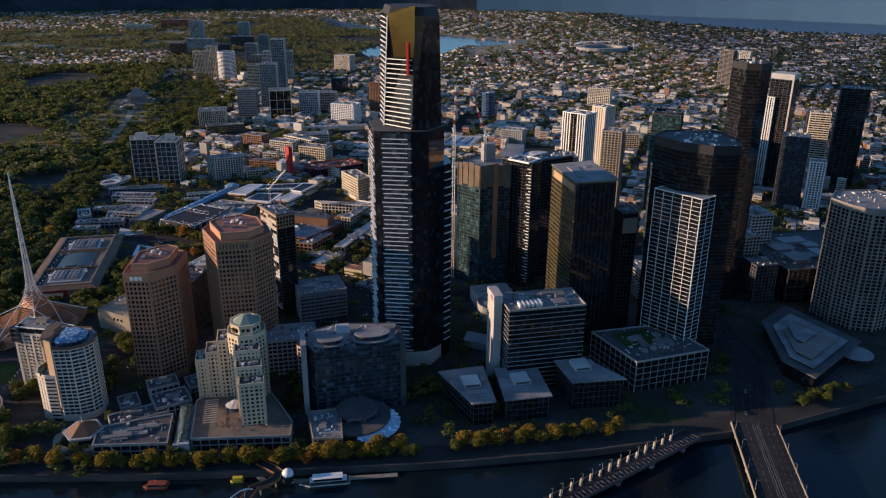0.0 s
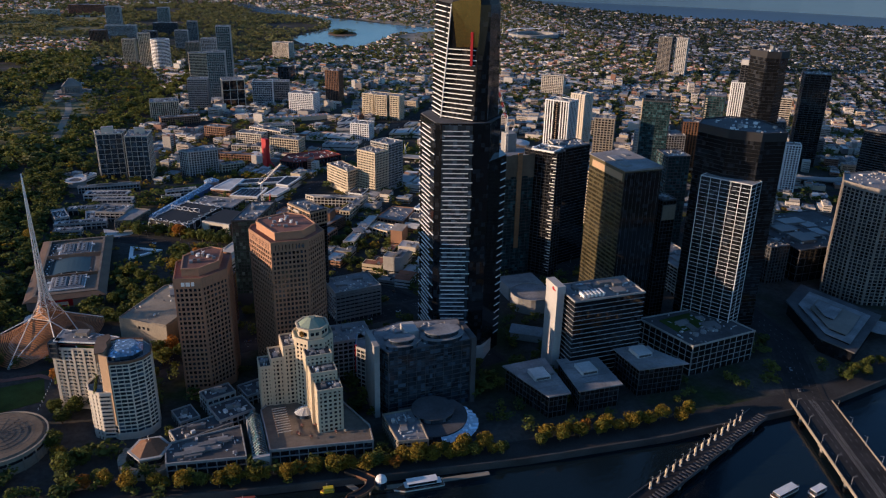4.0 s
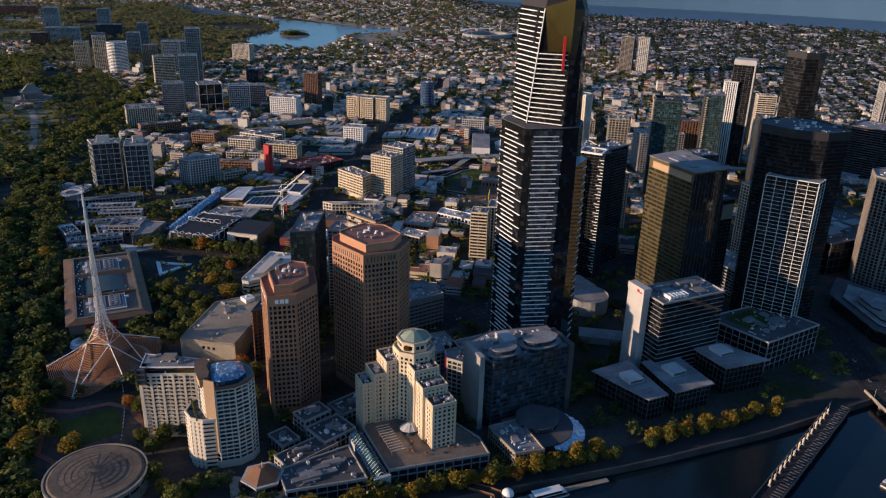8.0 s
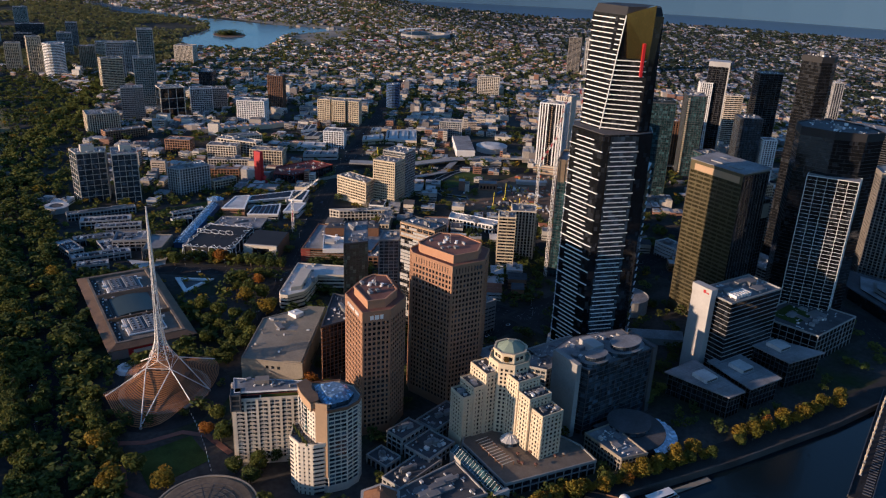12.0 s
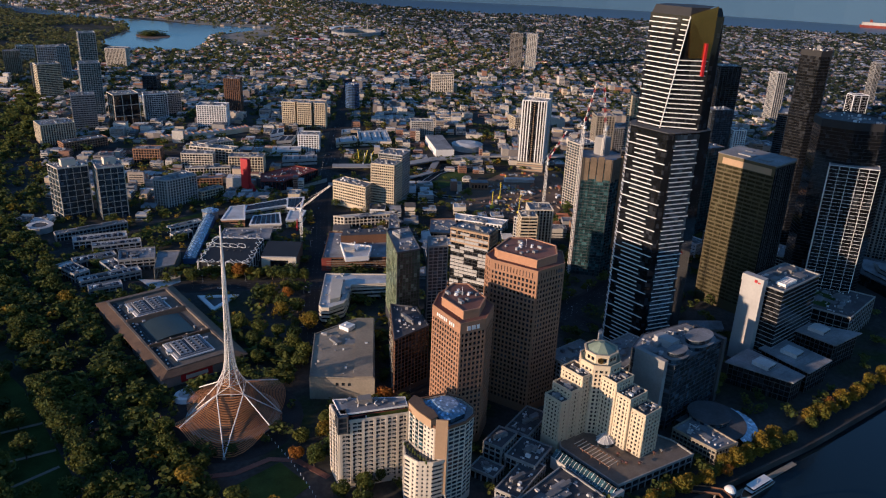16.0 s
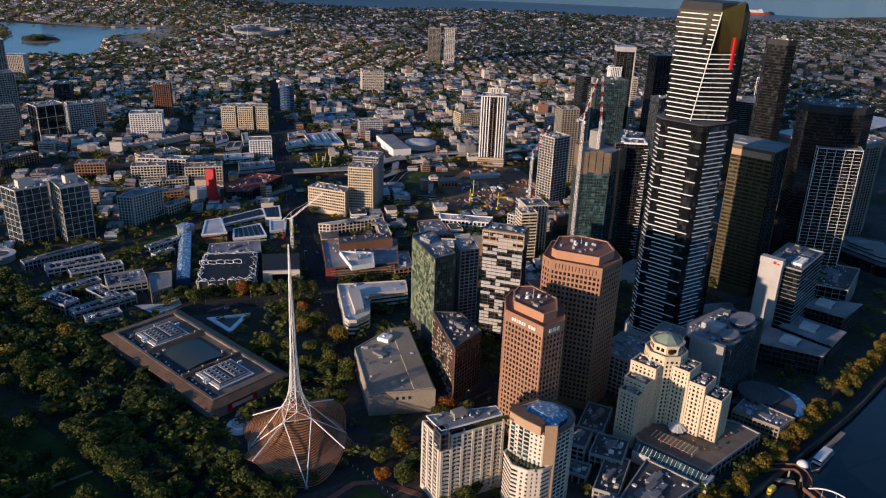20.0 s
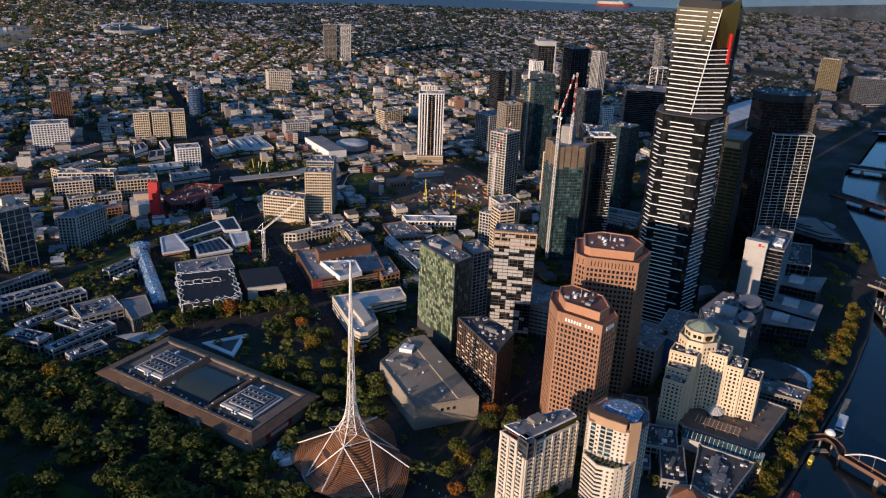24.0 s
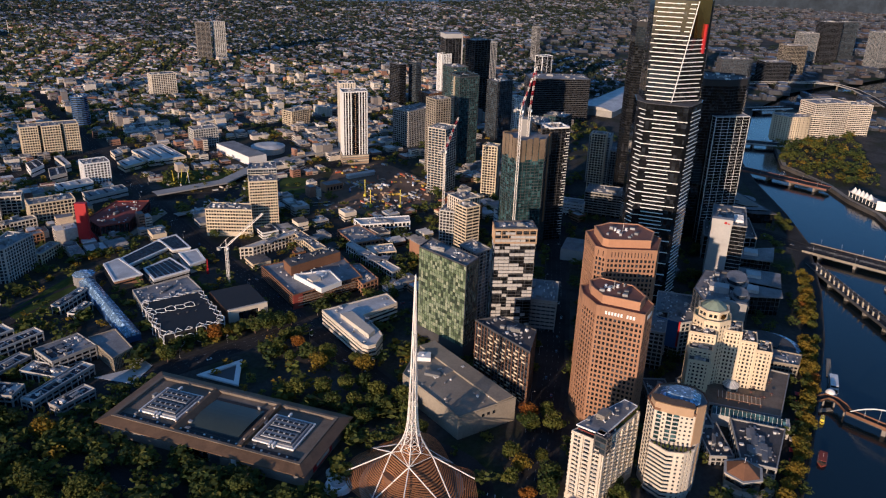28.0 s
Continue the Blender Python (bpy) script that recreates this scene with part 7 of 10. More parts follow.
for x, y, w, d, a_, lb in STUDIOS:
    hgt = 7 + (x % 3) + (3 if lb == 2 else 0)
    t = tower("studio_building", ("school studio with a pale sloped roof and skylights", "grey school studio with solar panels on its pale roof", "grey flat-roofed school block with roof machinery")[lb] if lb != 0 else "white roofed school studio with rows of solar panels", "school",
              turned(x, y, w, d, a_), hgt, floor=4, bay=6, band=1.4, pier=1.0, depth=0.2, wall="concrete" if lb else "lightcon", roof="roofgrey" if lb == 2 else "roofwhite", plant=5 if lb == 2 else 2, plant_h=1.4, group="school studios")
    n_ = max(3, int(w / 7))
    for k in range(n_ if lb != 2 else 3):
        part("solar_panel", prism(turned((-0.44 + 0.88 * (k + 0.5) / n_) * w * math.cos(radians(a_)), (-0.44 + 0.88 * (k + 0.5) / n_) * w * math.sin(radians(a_)), w * 0.66 / n_, d * 0.55, a_), hgt + 0.1, hgt + 0.55), M["solar"], t)
tower("workshop", "low grey workshop behind the black theatre", "building", [(-83, 1055), (-36, 1028), (-56, 998), (-104, 1028)], 10, floor=5, bay=6, band=1.0, pier=0.6, depth=0.3, wall="concrete", glass="glass", roof="roofgrey", plant=14, plant_h=1.8)
block("low roofed row beside the park towers", -205, 1147, 78, 9, 8, "concrete", "glass", -2, plant=6, name="terrace_row")
block("long white row of terrace flats", 3, 1300, 62, 12, 12, "offwhite", "glass", -26, plant=4, name="terrace_row")
block("brick terrace flats with sunlit dormers", -25, 1258, 56, 12, 11, "brick", "glass", -26, plant=4, name="terrace_row")
block("cream terrace flats with sunlit dormers", -36, 1205, 34, 12, 11, "cream", "glass", 12, plant=3, name="terrace_row")
block("pale mid-rise flats beside the boulevard", 40, 1362, 70, 20, 24, "offwhite", "glass", -50, name="apartment_block", bay=6)
def warehouse(label, poly, h, wall, roof, strips=4, name="warehouse"):
    """A low flat-roofed hall with a parapet, a band of windows and rows of skylights."""
    c_ = middle(poly)
    t = thing(name, c_[0], c_[1], 0, label, "warehouse")
    TAKEN.append(ccw(poly))
    lp = ccw(local(poly, c_))
    w_ = part("wall", prism(lp, -0.5, h), M[wall], t)
    part("window_band", ring(grow(lp, -0.2), grow(lp, 0.05), h * 0.45, h * 0.45 + 1.6), M["glass"], w_)
    r0 = part("roof", prism(grow(lp, -0.5), h, h + 0.2), M[roof], t)
    part("parapet", ring(grow(lp, -0.5), grow(lp, 0.1), h - 0.3, h + 0.8), M[wall], t)
    p0, p1, p2, p3 = (Vector(q) for q in (lp[0], lp[1], lp[-2], lp[-1]))
    for k in range(strips):
        u = (k + 0.5) / strips
        e0, e1 = p0.lerp(p1, u), p3.lerp(p2, u)
        d_, m_ = e1 - e0, e0.lerp(e1, 0.5)
        part("skylight", box(-d_.length * 0.34, -1.1, 0, d_.length * 0.34, 1.1, 0.7), M["roofwhite" if k % 2 else "solar"], r0, at=(m_.x, m_.y, h + 0.2), a=math.degrees(math.atan2(d_.y, d_.x)))
    return t


warehouse("wide white roofed showroom beside the expressway", [(322, 1392), (375, 1377), (330, 1298), (286, 1331)], 8, "offwhite", "roofwhite", 6)
warehouse("cream fronted annex of the showroom", [(262, 1368), (303, 1370), (284, 1333), (246, 1340)], 8, "cream", "roofwhite", 3)
warehouse("small white shop beside the showroom", [(306, 1418), (323, 1415), (309, 1396), (290, 1395)], 8, "offwhite", "roofwhite", 2)
warehouse("long white hall under the cream slab", [(142, 1366), (182, 1346), (172, 1329), (130, 1346)], 9, "white", "roofwhite", 4)
warehouse("white hall with a dark roof and a bright edge", [(197, 1470), (220, 1474), (203, 1443), (174, 1437)], 10, "white", "roofdark", 3)
warehouse("low school block with roof machinery", [(190, 1423), (210, 1414), (186, 1386), (162, 1392)], 10, "offwhite", "roofdark", 3)
warehouse("narrow white wing with a pale roof", [(240, 1461), (252, 1460), (222, 1413), (212, 1414)], 10, "offwhite", "roofwhite", 2)
warehouse("long grey hall with a curved roof", [(130, 1310), (177, 1287), (166, 1268), (116, 1287)], 9, "lightcon", "roofgrey", 5)
CRES = [(18, 1528), (55, 1521), (100, 1520), (145, 1519), (176, 1524)]
cr = thing("terrace_crescent", 0, 0, 0, "long curved row of white roofed terrace houses", "terrace houses")
for p_, q_ in zip(CRES, CRES[1:]):
    TAKEN.append(ccw([(p_[0], p_[1] - 7), (q_[0], q_[1] - 7), (q_[0], q_[1] + 7), (p_[0], p_[1] + 7)]))
part("terrace_wall", strip(CRES, -6, 6, -0.5, 8), M["cream"], cr)
part("terrace_roof", strip(CRES, -6.5, 6.5, 8, 8.6), M["roofwhite"], cr)
for p_, q_ in zip(CRES, CRES[1:]):
    for k in range(4):
        x_, y_ = p_[0] + (q_[0] - p_[0]) * (k + 0.5) / 4, p_[1] + (q_[1] - p_[1]) * (k + 0.5) / 4
        part("party_wall", box(x_ - 0.4, y_ - 6.6, 8, x_ + 0.4, y_ + 6.6, 9.8), M["brick"], cr)
RAMP = [(384, 1130), (338, 1138), (296, 1130), (254, 1106), (229, 1076), (226, 1040), (246, 1014)]
setting("ramp_road", strip(RAMP, -5, 5, -0.2, 0.34), M["asphalt"], "curved asphalt slip road", "road")
for sgn in (-1, 1):
    setting("ramp_kerb", strip(RAMP, sgn * 5, sgn * 5 + 0.7, -0.2, 1.2), M["lightcon"], "pale concrete barrier of the slip road", "kerb")
setting("ramp_lawn", prism([(330, 1128), (300, 1122), (262, 1098), (240, 1070), (290, 1062), (330, 1090)], -0.1, 0.26), M["lawn"], "grass inside the curve of the slip road", "ground")
setting("school_lawn", prism([(-158, 1112), (-77, 1124), (-60, 1150), (-150, 1140)], -0.1, 0.3), M["lawn"], "mown grass strip beside the gallery", "ground")
rw = thing("red_gateway", 14, 1199, 0, "tall red steel slab beside a rust red gallery", "building")
part("red_slab", prism(turned(0, 0, 6, 12, 25), -0.5, 47), M["red"], rw, "tall bright red slab")
part("red_brace", prism(turned(9, -4, 12, 4, 25), -0.5, 14, turned(4, -2, 2, 3, 25)), M["red"], rw)
tower("rust_gallery", "angular gallery clad in rusted steel", "gallery", [(34, 1196), (60, 1178), (130, 1205), (112, 1240), (50, 1228)], 12, floor=12, bay=5, band=0.3, pier=0.3, depth=0.2, wall="rusty", glass="glass", roof="rusty", plant=1)
setting("gravel_yard", prism([(0, 1190), (40, 1165), (130, 1180), (140, 1196), (60, 1176), (20, 1186)], -0.1, 0.3), M["gravel"], "pale gravel forecourt", "pavement")
setting("sculpture_lawn", prism([(196, 1222), (250, 1192), (306, 1206), (300, 1258), (232, 1282)], -0.1, 0.22), M["lawn"], "sunlit grass round the roadside sculpture", "ground")
fs = thing("fin_sculpture", 236, 1238, 0, "roadside sculpture of tilted yellow and white fins", "sculpture")
for i, (x, y, lean_, c) in enumerate(((-8, 5, -3, "yellow"), (-2, 0, 6, "yellow"), (4, -4, 9, "yellow"), (8, -7, -2, "white"), (1, 6, 2, "white"))):
    part("fin", prism(turned(x, y, 3.4, 1.0, 30), 0, 22 - 2 * i, turned(x + lean_, y, 1.2, 0.6, 30)), M[c], fs, "tilted painted steel fin")


# ---- cranes ----
def crane(x, y, z0, h, tip, mast_mat, jib_mat, label):
    t = thing("tower_crane", x, y, z0, label, "crane", "tower cranes")
    s_ = 1.1
    solids = [beam((sx * s_, sy * s_, 0), (sx * s_, sy * s_, h), 0.22, 4) for sx in (-1, 1) for sy in (-1, 1)]
    n_ = int(h / 4)
    for k in range(n_):
        za, zb = h * k / n_, h * (k + 1) / n_
        solids += [beam((-s_, -s_, za), (s_, -s_, zb), 0.14, 3), beam((s_, s_, za), (-s_, s_, zb), 0.14, 3), beam((-s_, s_, za), (-s_, -s_, zb), 0.14, 3), beam((s_, -s_, za), (s_, s_, zb), 0.14, 3)]
    part("mast", joined(*solids), M[mast_mat], t)
    tip = Vector(tip)
    root = Vector((0, 0, h))
    d = (tip - root).normalized()
    u = d.cross(Vector((0, 0, 1))).normalized()
    w = u.cross(d)
    solids = []
    n_ = 9
    for k in range(n_):
        p0, p1 = root.lerp(tip, k / n_), root.lerp(tip, (k + 1) / n_)
        for off in (u * 0.9, u * -0.9, w * 1.3):
            solids.append(beam(p0 + off, p1 + off, 0.2, 4))
        solids += [beam(p0 + u * 0.9, p1 + w * 1.3, 0.13, 3), beam(p0 - u * 0.9, p1 + w * 1.3, 0.13, 3), beam(p0 + u * 0.9, p1 - u * 0.9, 0.13, 3)]
        if k % 2 == 1 or jib_mat == mast_mat:
            part("jib_section", joined(*solids), M[jib_mat], t)
            solids = []
        elif jib_mat != mast_mat:
            part("jib_section", joined(*solids), M[mast_mat], t)
            solids = []
    back = root - Vector((d.x, d.y, 0)).normalized() * 7
    part("counter_jib", joined(beam(root, back, 0.6, 4), beam(back, (0, 0, h + 8), 0.15, 4), beam((0, 0, h + 8), tip, 0.1, 4), beam(root, (0, 0, h + 8), 0.3, 4)), M[mast_mat], t)
    part("counterweight", box(back.x - 1.5, back.y - 1.5, back.z - 2.5, back.x + 1.5, back.y + 1.5, back.z + 0.5), M["concrete"], t)
    part("cab", box(-1.2, -2.6, h - 2.4, 1.2, -1.1, h), M["white"], t)
    return t


crane(-17, 994, 0, 40, (22, -30, 72), "steel", "steel", "white luffing tower crane beside the road")
crane(174, 752, 0, 163, (-2, -13, 208), "steel", "red", "tall white tower crane with a red and white jib")
crane(206, 750, 118, 40, (-20, -8, 90), "steel", "red", "tower crane with a red and white jib on the unfinished core")
crane(240, 857, 0, 91, (20, -9, 128), "steel", "red", "slim tower crane with a red jib")
for x, y in ((268, 925), (252, 960), (290, 985)):
    ex = thing("piling_rig", x, y, 0, "orange piling rig in the building pit", "machine", "building site machines")
    part("rig_mast", beam((0, 0, 1), (2, 1, 24), 0.5, 4), M["yellow"], ex)
    part("rig_cab", box(-2, -1.5, 1, 2.5, 1.5, 4), M["yellow"], ex)
    for s_ in (-1, 1):
        part("track", box(-3, s_ * 1.8 - 0.5, 0, 3, s_ * 1.8 + 0.5, 1), M["darkcon"], ex)
setting("building_pit", prism([(200, 1010), (262, 888), (340, 940), (285, 1050)], -0.1, 0.25), M["dirt"], "bare earth of a building site", "ground")
setting("freeway", strip([(170, 1230), (250, 1180), (330, 1180), (420, 1150), (560, 1060), (800, 900), (1200, 760)], -9, 9, 5.5, 7.2), M["concrete"], "raised concrete expressway", "road")
setting("freeway_ramp", strip([(120, 1160), (200, 1120), (280, 1130), (330, 1175)], -5, 5, 3.0, 4.4), M["concrete"], "curved concrete ramp", "road")

# ---- further towers and the far river bank ----
CURVED = [(903 - 24 * math.sin(math.pi * k / 8) * 0.75 + 9 * k / 8, 449 - 62 * k / 8) for k in range(9)] + [(938, 392), (924, 450)]
tower("riverside_hotel", "curved beige riverside hotel with rows of small windows", "hotel", CURVED, 46, floor=3.2, bay=4, band=1.5, pier=1.6, depth=0.5, wall="cream", glass="glass", roof="roofgrey", plant=3)
block("white banded office by the far bank", 972, 360, 40, 76, 66, "offwhite", "glass", 36, band=1.7, pier=0.4)
block("white stepped office with a red sign", 1028, 296, 36, 40, 58, "offwhite", "glass", 14, band=1.6, pier=0.4)
block("lower terrace of the stepped riverside office", 944, 372, 20, 44, 44, "offwhite", "glass", 8, band=1.6, pier=0.4)
block("low dark glass harbour block", 1562, 420, 44, 70, 57, "darkcon", "glassk", 30, pier=0)
block("harbour tower with pale balcony bands", 1748, 366, 40, 60, 80, "gravel", "glassk", 30, band=0.9, pier=0.3)
block("blue grey harbour tower with a slanted crown", 2038, 308, 40, 52, 88, "concrete", "glassb", 30, band=0.7)
block("dark glass harbour tower", 2076, 248, 40, 62, 121, "darkcon", "glassk", 30, pier=0)
block("slim dark harbour tower", 2164, 188, 34, 56, 117, "darkcon", "glassb", 30, pier=0)
block("grey concrete harbour tower block", 2062, 96, 44, 72, 102, "concrete", "glassb", 40, band=0.8)
block("bronze clad tower with vertical ribs", 1645, 622, 30, 48, 82, "goldframe", "glassgold", 0, pier=1.6, bay=5)
block("latticed grey harbour office", 1550, 515, 36, 80, 58, "darkcon", "glassb", 20)
block("grey stepped tower with a narrow shaft", 1600, 1052, 16, 18, 96, "concrete", "glass", -30, band=0.6, pier=1.0)
block("slim blue grey tower with white vertical strips", 1152, 1062, 20, 28, 103, "lightcon", "glassb", -30, band=0.25, pier=1.3, bay=4.6)
block("brown ribbed apartment tower, sunlit top", 448, 702, 16, 20, 84, "cream", "glass", 0)
block("grey tower with a pale top", 468, 674, 24, 24, 58, "concrete", "glass", 0)
block("slim dark tower beside the expressway", 892, 1146, 14, 24, 86, "darkcon", "glassb", -30, pier=0)
tl_ = block("teal glass tower with a sunlit cream balcony edge", 642, 978, 28, 34, 126, "darkcon", "glasst", -40, band=0.4, pier=0.3)
for k_ in range(34):
    part("balcony", box(-1.2, -2.2, 0, 1.2, 2.2, 1.3), M["cream"], tl_, at=(-20.3, -6.5, 6 + k_ * 3.5), a=-40)
block("cream apartment tower with small windows", 362, 832, 16, 20, 72, "cream", "glass", 0)
block("low grey commercial block with plant", 190, 826, 36, 24, 40, "lightcon", "glass", 0)
block("stepped brown apartment block", 590, 1030, 70, 34, 60, "concrete", "glass", -20)
block("beige apartment block with small windows", 615, 1270, 42, 26, 28, "cream", "glass", -20)
block("white windowless box beside the road", 342, 722, 20, 46, 16, "white", "glass", 0, band=3.0)
block("huge dark exhibition box", 900, 852, 117, 60, 80, "darkcon", "glassk", -67, pier=0)
block("dark teal glass tower between city blocks", 417, 757, 26, 30, 110, "darkcon", "glasst", -10, band=0.5, pier=0.3)
block("cream mid-rise office with ribbon windows", 500, 706, 26, 30, 70, "lightcon", "glass", 0, band=1.4)
block("pale mid-rise office with dark windows", 468, 640, 24, 26, 40, "darkcon", "glass", 0, band=0.6)
wt = tower("city_tower", "dark glass tower with a white cap and white edge", "building", turned(737, 1018, 32, 26, -52), 166, floor=3.5, bay=7, band=0.3, pier=0.4, depth=0.3, wall="darkcon", glass="glassk", plant=0, parapet=0.5)
part("white_cap", box(-16.6, -13.6, 160, 16.6, 13.6, 168), M["softwhite"], wt, "white rooftop cap", a=-52)
part("white_edge", box(14.6, -14.2, 0, 16.8, -12.8, 160), M["softwhite"], wt, "white vertical edge", a=-52)
block("white arched frame tower over dark glass", 1338, 971, 36, 24, 56, "white", "glassk", -30, band=0.3, pier=1.2, bay=18)
block("brown ribbed apartment tower with dark top", 640, 1020, 30, 28, 78, "timber", "glass", -30, band=0.5, pier=1.8)
block("white slim slab tower with vertical strips", 718, 1024, 20, 16, 133, "white", "glassk", -42, band=0.3, pier=1.6, bay=3.4)
block("dark slab tower with a bright edge", 864, 1173, 16, 34, 84, "darkcon", "glassk", -30, band=0.4, pier=0)
block("sunlit balcony tower with cream frames", 352, 899, 30, 26, 92, "offwhite", "glassb", -10, band=0.7, pier=0.45, bay=5.5)
block("grey office behind the cream hotel", -2, 588, 40, 28, 34, "concrete", "glass", 0, band=1.2)
block("low grey office with a stepped roof", 28, 690, 44, 34, 30, "concrete", "glassb", 8, band=2.2, pier=0.4)
tower("round_tower", "round white banded office tower by the park", "tower", ngon(-122, 2215, 23, 20), 74, floor=3.5, bay=9, band=1.7, pier=0, depth=0.6, wall="white", glass="glass", plant=1)
block("stepped teal glass apartment tower, lower half", -10, 1790, 36, 30, 96, "lightcon", "glasst", -10, band=0.6, pier=0.5)
block("stepped teal glass apartment tower, taller half", 15, 1875, 30, 30, 140, "lightcon", "glasst", -10, band=0.6, pier=0.5)
block("dark glass office beside the boulevard", 420, 1330, 40, 24, 30, "lightcon", "glassb", -35)
block("cream apartment block with roof decks", 60, 1290, 50, 24, 24, "cream", "glass", -35)
block("white apartment block with roof decks", 10, 1350, 46, 22, 22, "offwhite", "glass", -35)
block("brick apartment block with flat roof", -40, 1420, 40, 22, 20, "brick", "glass", -35)
for lb_, x_, y_, w_, d_, h_, wl_, gl_, a_, bd_, pr_ in (
    ("cream apartment block with punched windows by the boulevard", -200, 2322, 32, 26, 64, "cream", "glass", -12, 1.2, 1.3),
    ("white gridded office tower by the boulevard", -4, 2118, 38, 28, 85, "softwhite", "glass", -12, 1.3, 0.9),
    ("yellowish ribbed office by the boulevard", -36, 2056, 33, 24, 58, "cream", "glassg", -12, 0.5, 1.5),
    ("olive ribbed office slab by the boulevard", -38, 2300, 36, 24, 55, "gravel", "glassg", -12, 0.5, 1.4),
    ("grey banded apartment tower by the boulevard", -56, 1684, 38, 28, 59, "concrete", "glassb", -12, 1.5, 0.4),
    ("low red brick building with a flat roof", -100, 1545, 70, 20, 14, "brick", "glass", 8, 1.2, 1.2),
    ("blue glass apartment block with white bands", 72, 1692, 40, 26, 48, "white", "glassb", -12, 0.6, 0.4),
    ("blue glass office block with red edges", 114, 1728, 36, 24, 40, "lightcon", "glassb", -12, 0.8, 0.4),
    ("brown ribbed office block by the boulevard", -304, 2776, 50, 30, 40, "timber", "glass", -8, 0.6, 1.4),
    ("long pale office block by the boulevard", -240, 2880, 96, 30, 43, "lightcon", "glass", -8, 1.5, 0.5),
    ("pale stepped tower far up the boulevard", -270, 3150, 48, 40, 81, "lightcon", "glassb", -8, 1.2, 0.8),
    ("dark glass tower far up the boulevard", -100, 2990, 80, 34, 38, "darkcon", "glassb", -8, 0.8, 0.3),
    ("blue grey tower far up the boulevard", -60, 2520, 36, 30, 62, "lightcon", "glassb", -8, 0.8, 0.5),
    ("slim grey tower far up the boulevard", -22, 2660, 30, 28, 74, "concrete", "glassb", -8, 1.0, 0.6),
    ("dark office slab far up the boulevard", -150, 2630, 44, 28, 50, "darkcon", "glass", -8, 1.0, 0.5),
    ("white office slab far up the boulevard", 30, 2490, 40, 26, 40, "offwhite", "glass", -8, 1.4, 0.5),
    ("pale blue tower far up the boulevard", -100, 3260, 42, 36, 66, "lightcon", "glasst", -8, 1.0, 0.6),
    ("long pink brick hospital block in the suburbs", -400, 3785, 150, 40, 38, "terracotta", "glass", -8, 1.5, 1.2),
    ("pale hospital slab in the suburbs", -560, 3700, 110, 30, 26, "offwhite", "glass", -8, 1.5, 1.0),
    ("broad cream warehouse beyond the gardens", -780, 3020, 60, 30, 14, "cream", "glass", 5, 4.0, 1.0),
):
    block(lb_, x_, y_, w_, d_, h_, wl_, gl_, a_, band=bd_, pier=pr_)
rd = thing("round_hall", 196, 652, 0, "low grey round-roofed hall between towers", "building")
part("wall", prism(ngon(0, 0, 20, 28), -0.5, 14), M["concrete"], rd)
part("roof", prism(ngon(0, 0, 19.4, 28), 14, 14.6), M["roofgrey"], rd)
part("parapet", ring(ngon(0, 0, 19.4, 28), ngon(0, 0, 20.3, 28), 13.5, 15.4), M["concrete"], rd)
part("wing", box(-16, 16, -0.5, 22, 46, 13), M["concrete"], rd)
part("wing_roof", box(-15.5, 16.5, 13, 21.5, 45.5, 13.4), M["roofgrey"], rd)
TAKEN.append(ngon(196, 652, 24, 8))
TAKEN.append(rect(178, 660, 220, 700))
vt = thing("canopy_hall", 172, 590, 0, "grey pitched glass canopy behind the office", "canopy", a=-35)
part("wall", box(-22, -8, -0.5, 22, 8, 7), M["concrete"], vt)
part("pitched_roof", prism(rect(-23, -9, 23, 9), 7, 11, rect(-23, -0.4, 23, 0.4)), M["roofgrey"], vt)
TAKEN.append(turned(172, 590, 46, 18, -35))
sl = thing("exhibition_hall", 1110, 745, 0, "huge hall with a tilted pale roof", "hall")
part("hall_wall", prism(turned(0, 0, 320, 70, -12), -0.5, 14), M["concrete"], sl)
part("tilted_roof", prism(turned(0, 0, 330, 80, -12), 14, 20, turned(0, 8, 330, 40, -12)), M["roofwhite"], sl)
for i in range(6):
    part("wall_bay", prism(turned(-130 + i * 52, -36 - (-130 + i * 52) * -0.21, 40, 3, -12), 0, 10), M["glassb"], sl)
sh = thing("showroom", 410, 1240, 0, "long white low showroom beside a round roofed hall", "building")
TAKEN.append([(350, 1180), (470, 1170), (480, 1300), (390, 1305)])
part("white_wall", prism(turned(-22, 0, 30, 100, -28), -0.5, 13), M["white"], sh)
part("flat_roof", prism(turned(-22, 0, 29, 99, -28), 13, 13.5), M["roofgrey"], sh)
part("round_roof", prism(ngon(24, -20, 26, 26), -0.5, 9, ngon(24, -20, 26, 26)), M["lightcon"], sh)
part("round_cap", prism(ngon(24, -20, 27, 26), 9, 12, ngon(24, -20, 14, 26)), M["roofwhite"], sh)

# ---- museum details ----
for cy in (45, -47):
    for x_, y_ in ((-16.6, -1.4), (-16.6, 1.4), (16.4, 5.0)):
        part("roof_duct", joined(box(x_ - 1.6, cy + y_ - 0.7, 10.4, x_ + 0.2, cy + y_ + 0.7, 13.2), box(x_ - 1.6, cy + y_ - 0.7, 12.4, x_ + 2.4, cy + y_ + 0.7, 13.9)), M["white"], ng, "bent white roof duct")
    part("roof_hut", box(2, cy + 16.5, 10.5, 6, cy + 18.6, 13.4), M["roofgrey"], ng)
part("roof_walkway", prism(rect(-25.8, -71, -20.5, 71), 10.6, 10.75), M["blackbox"], ng, "dark walkway inside the eave")
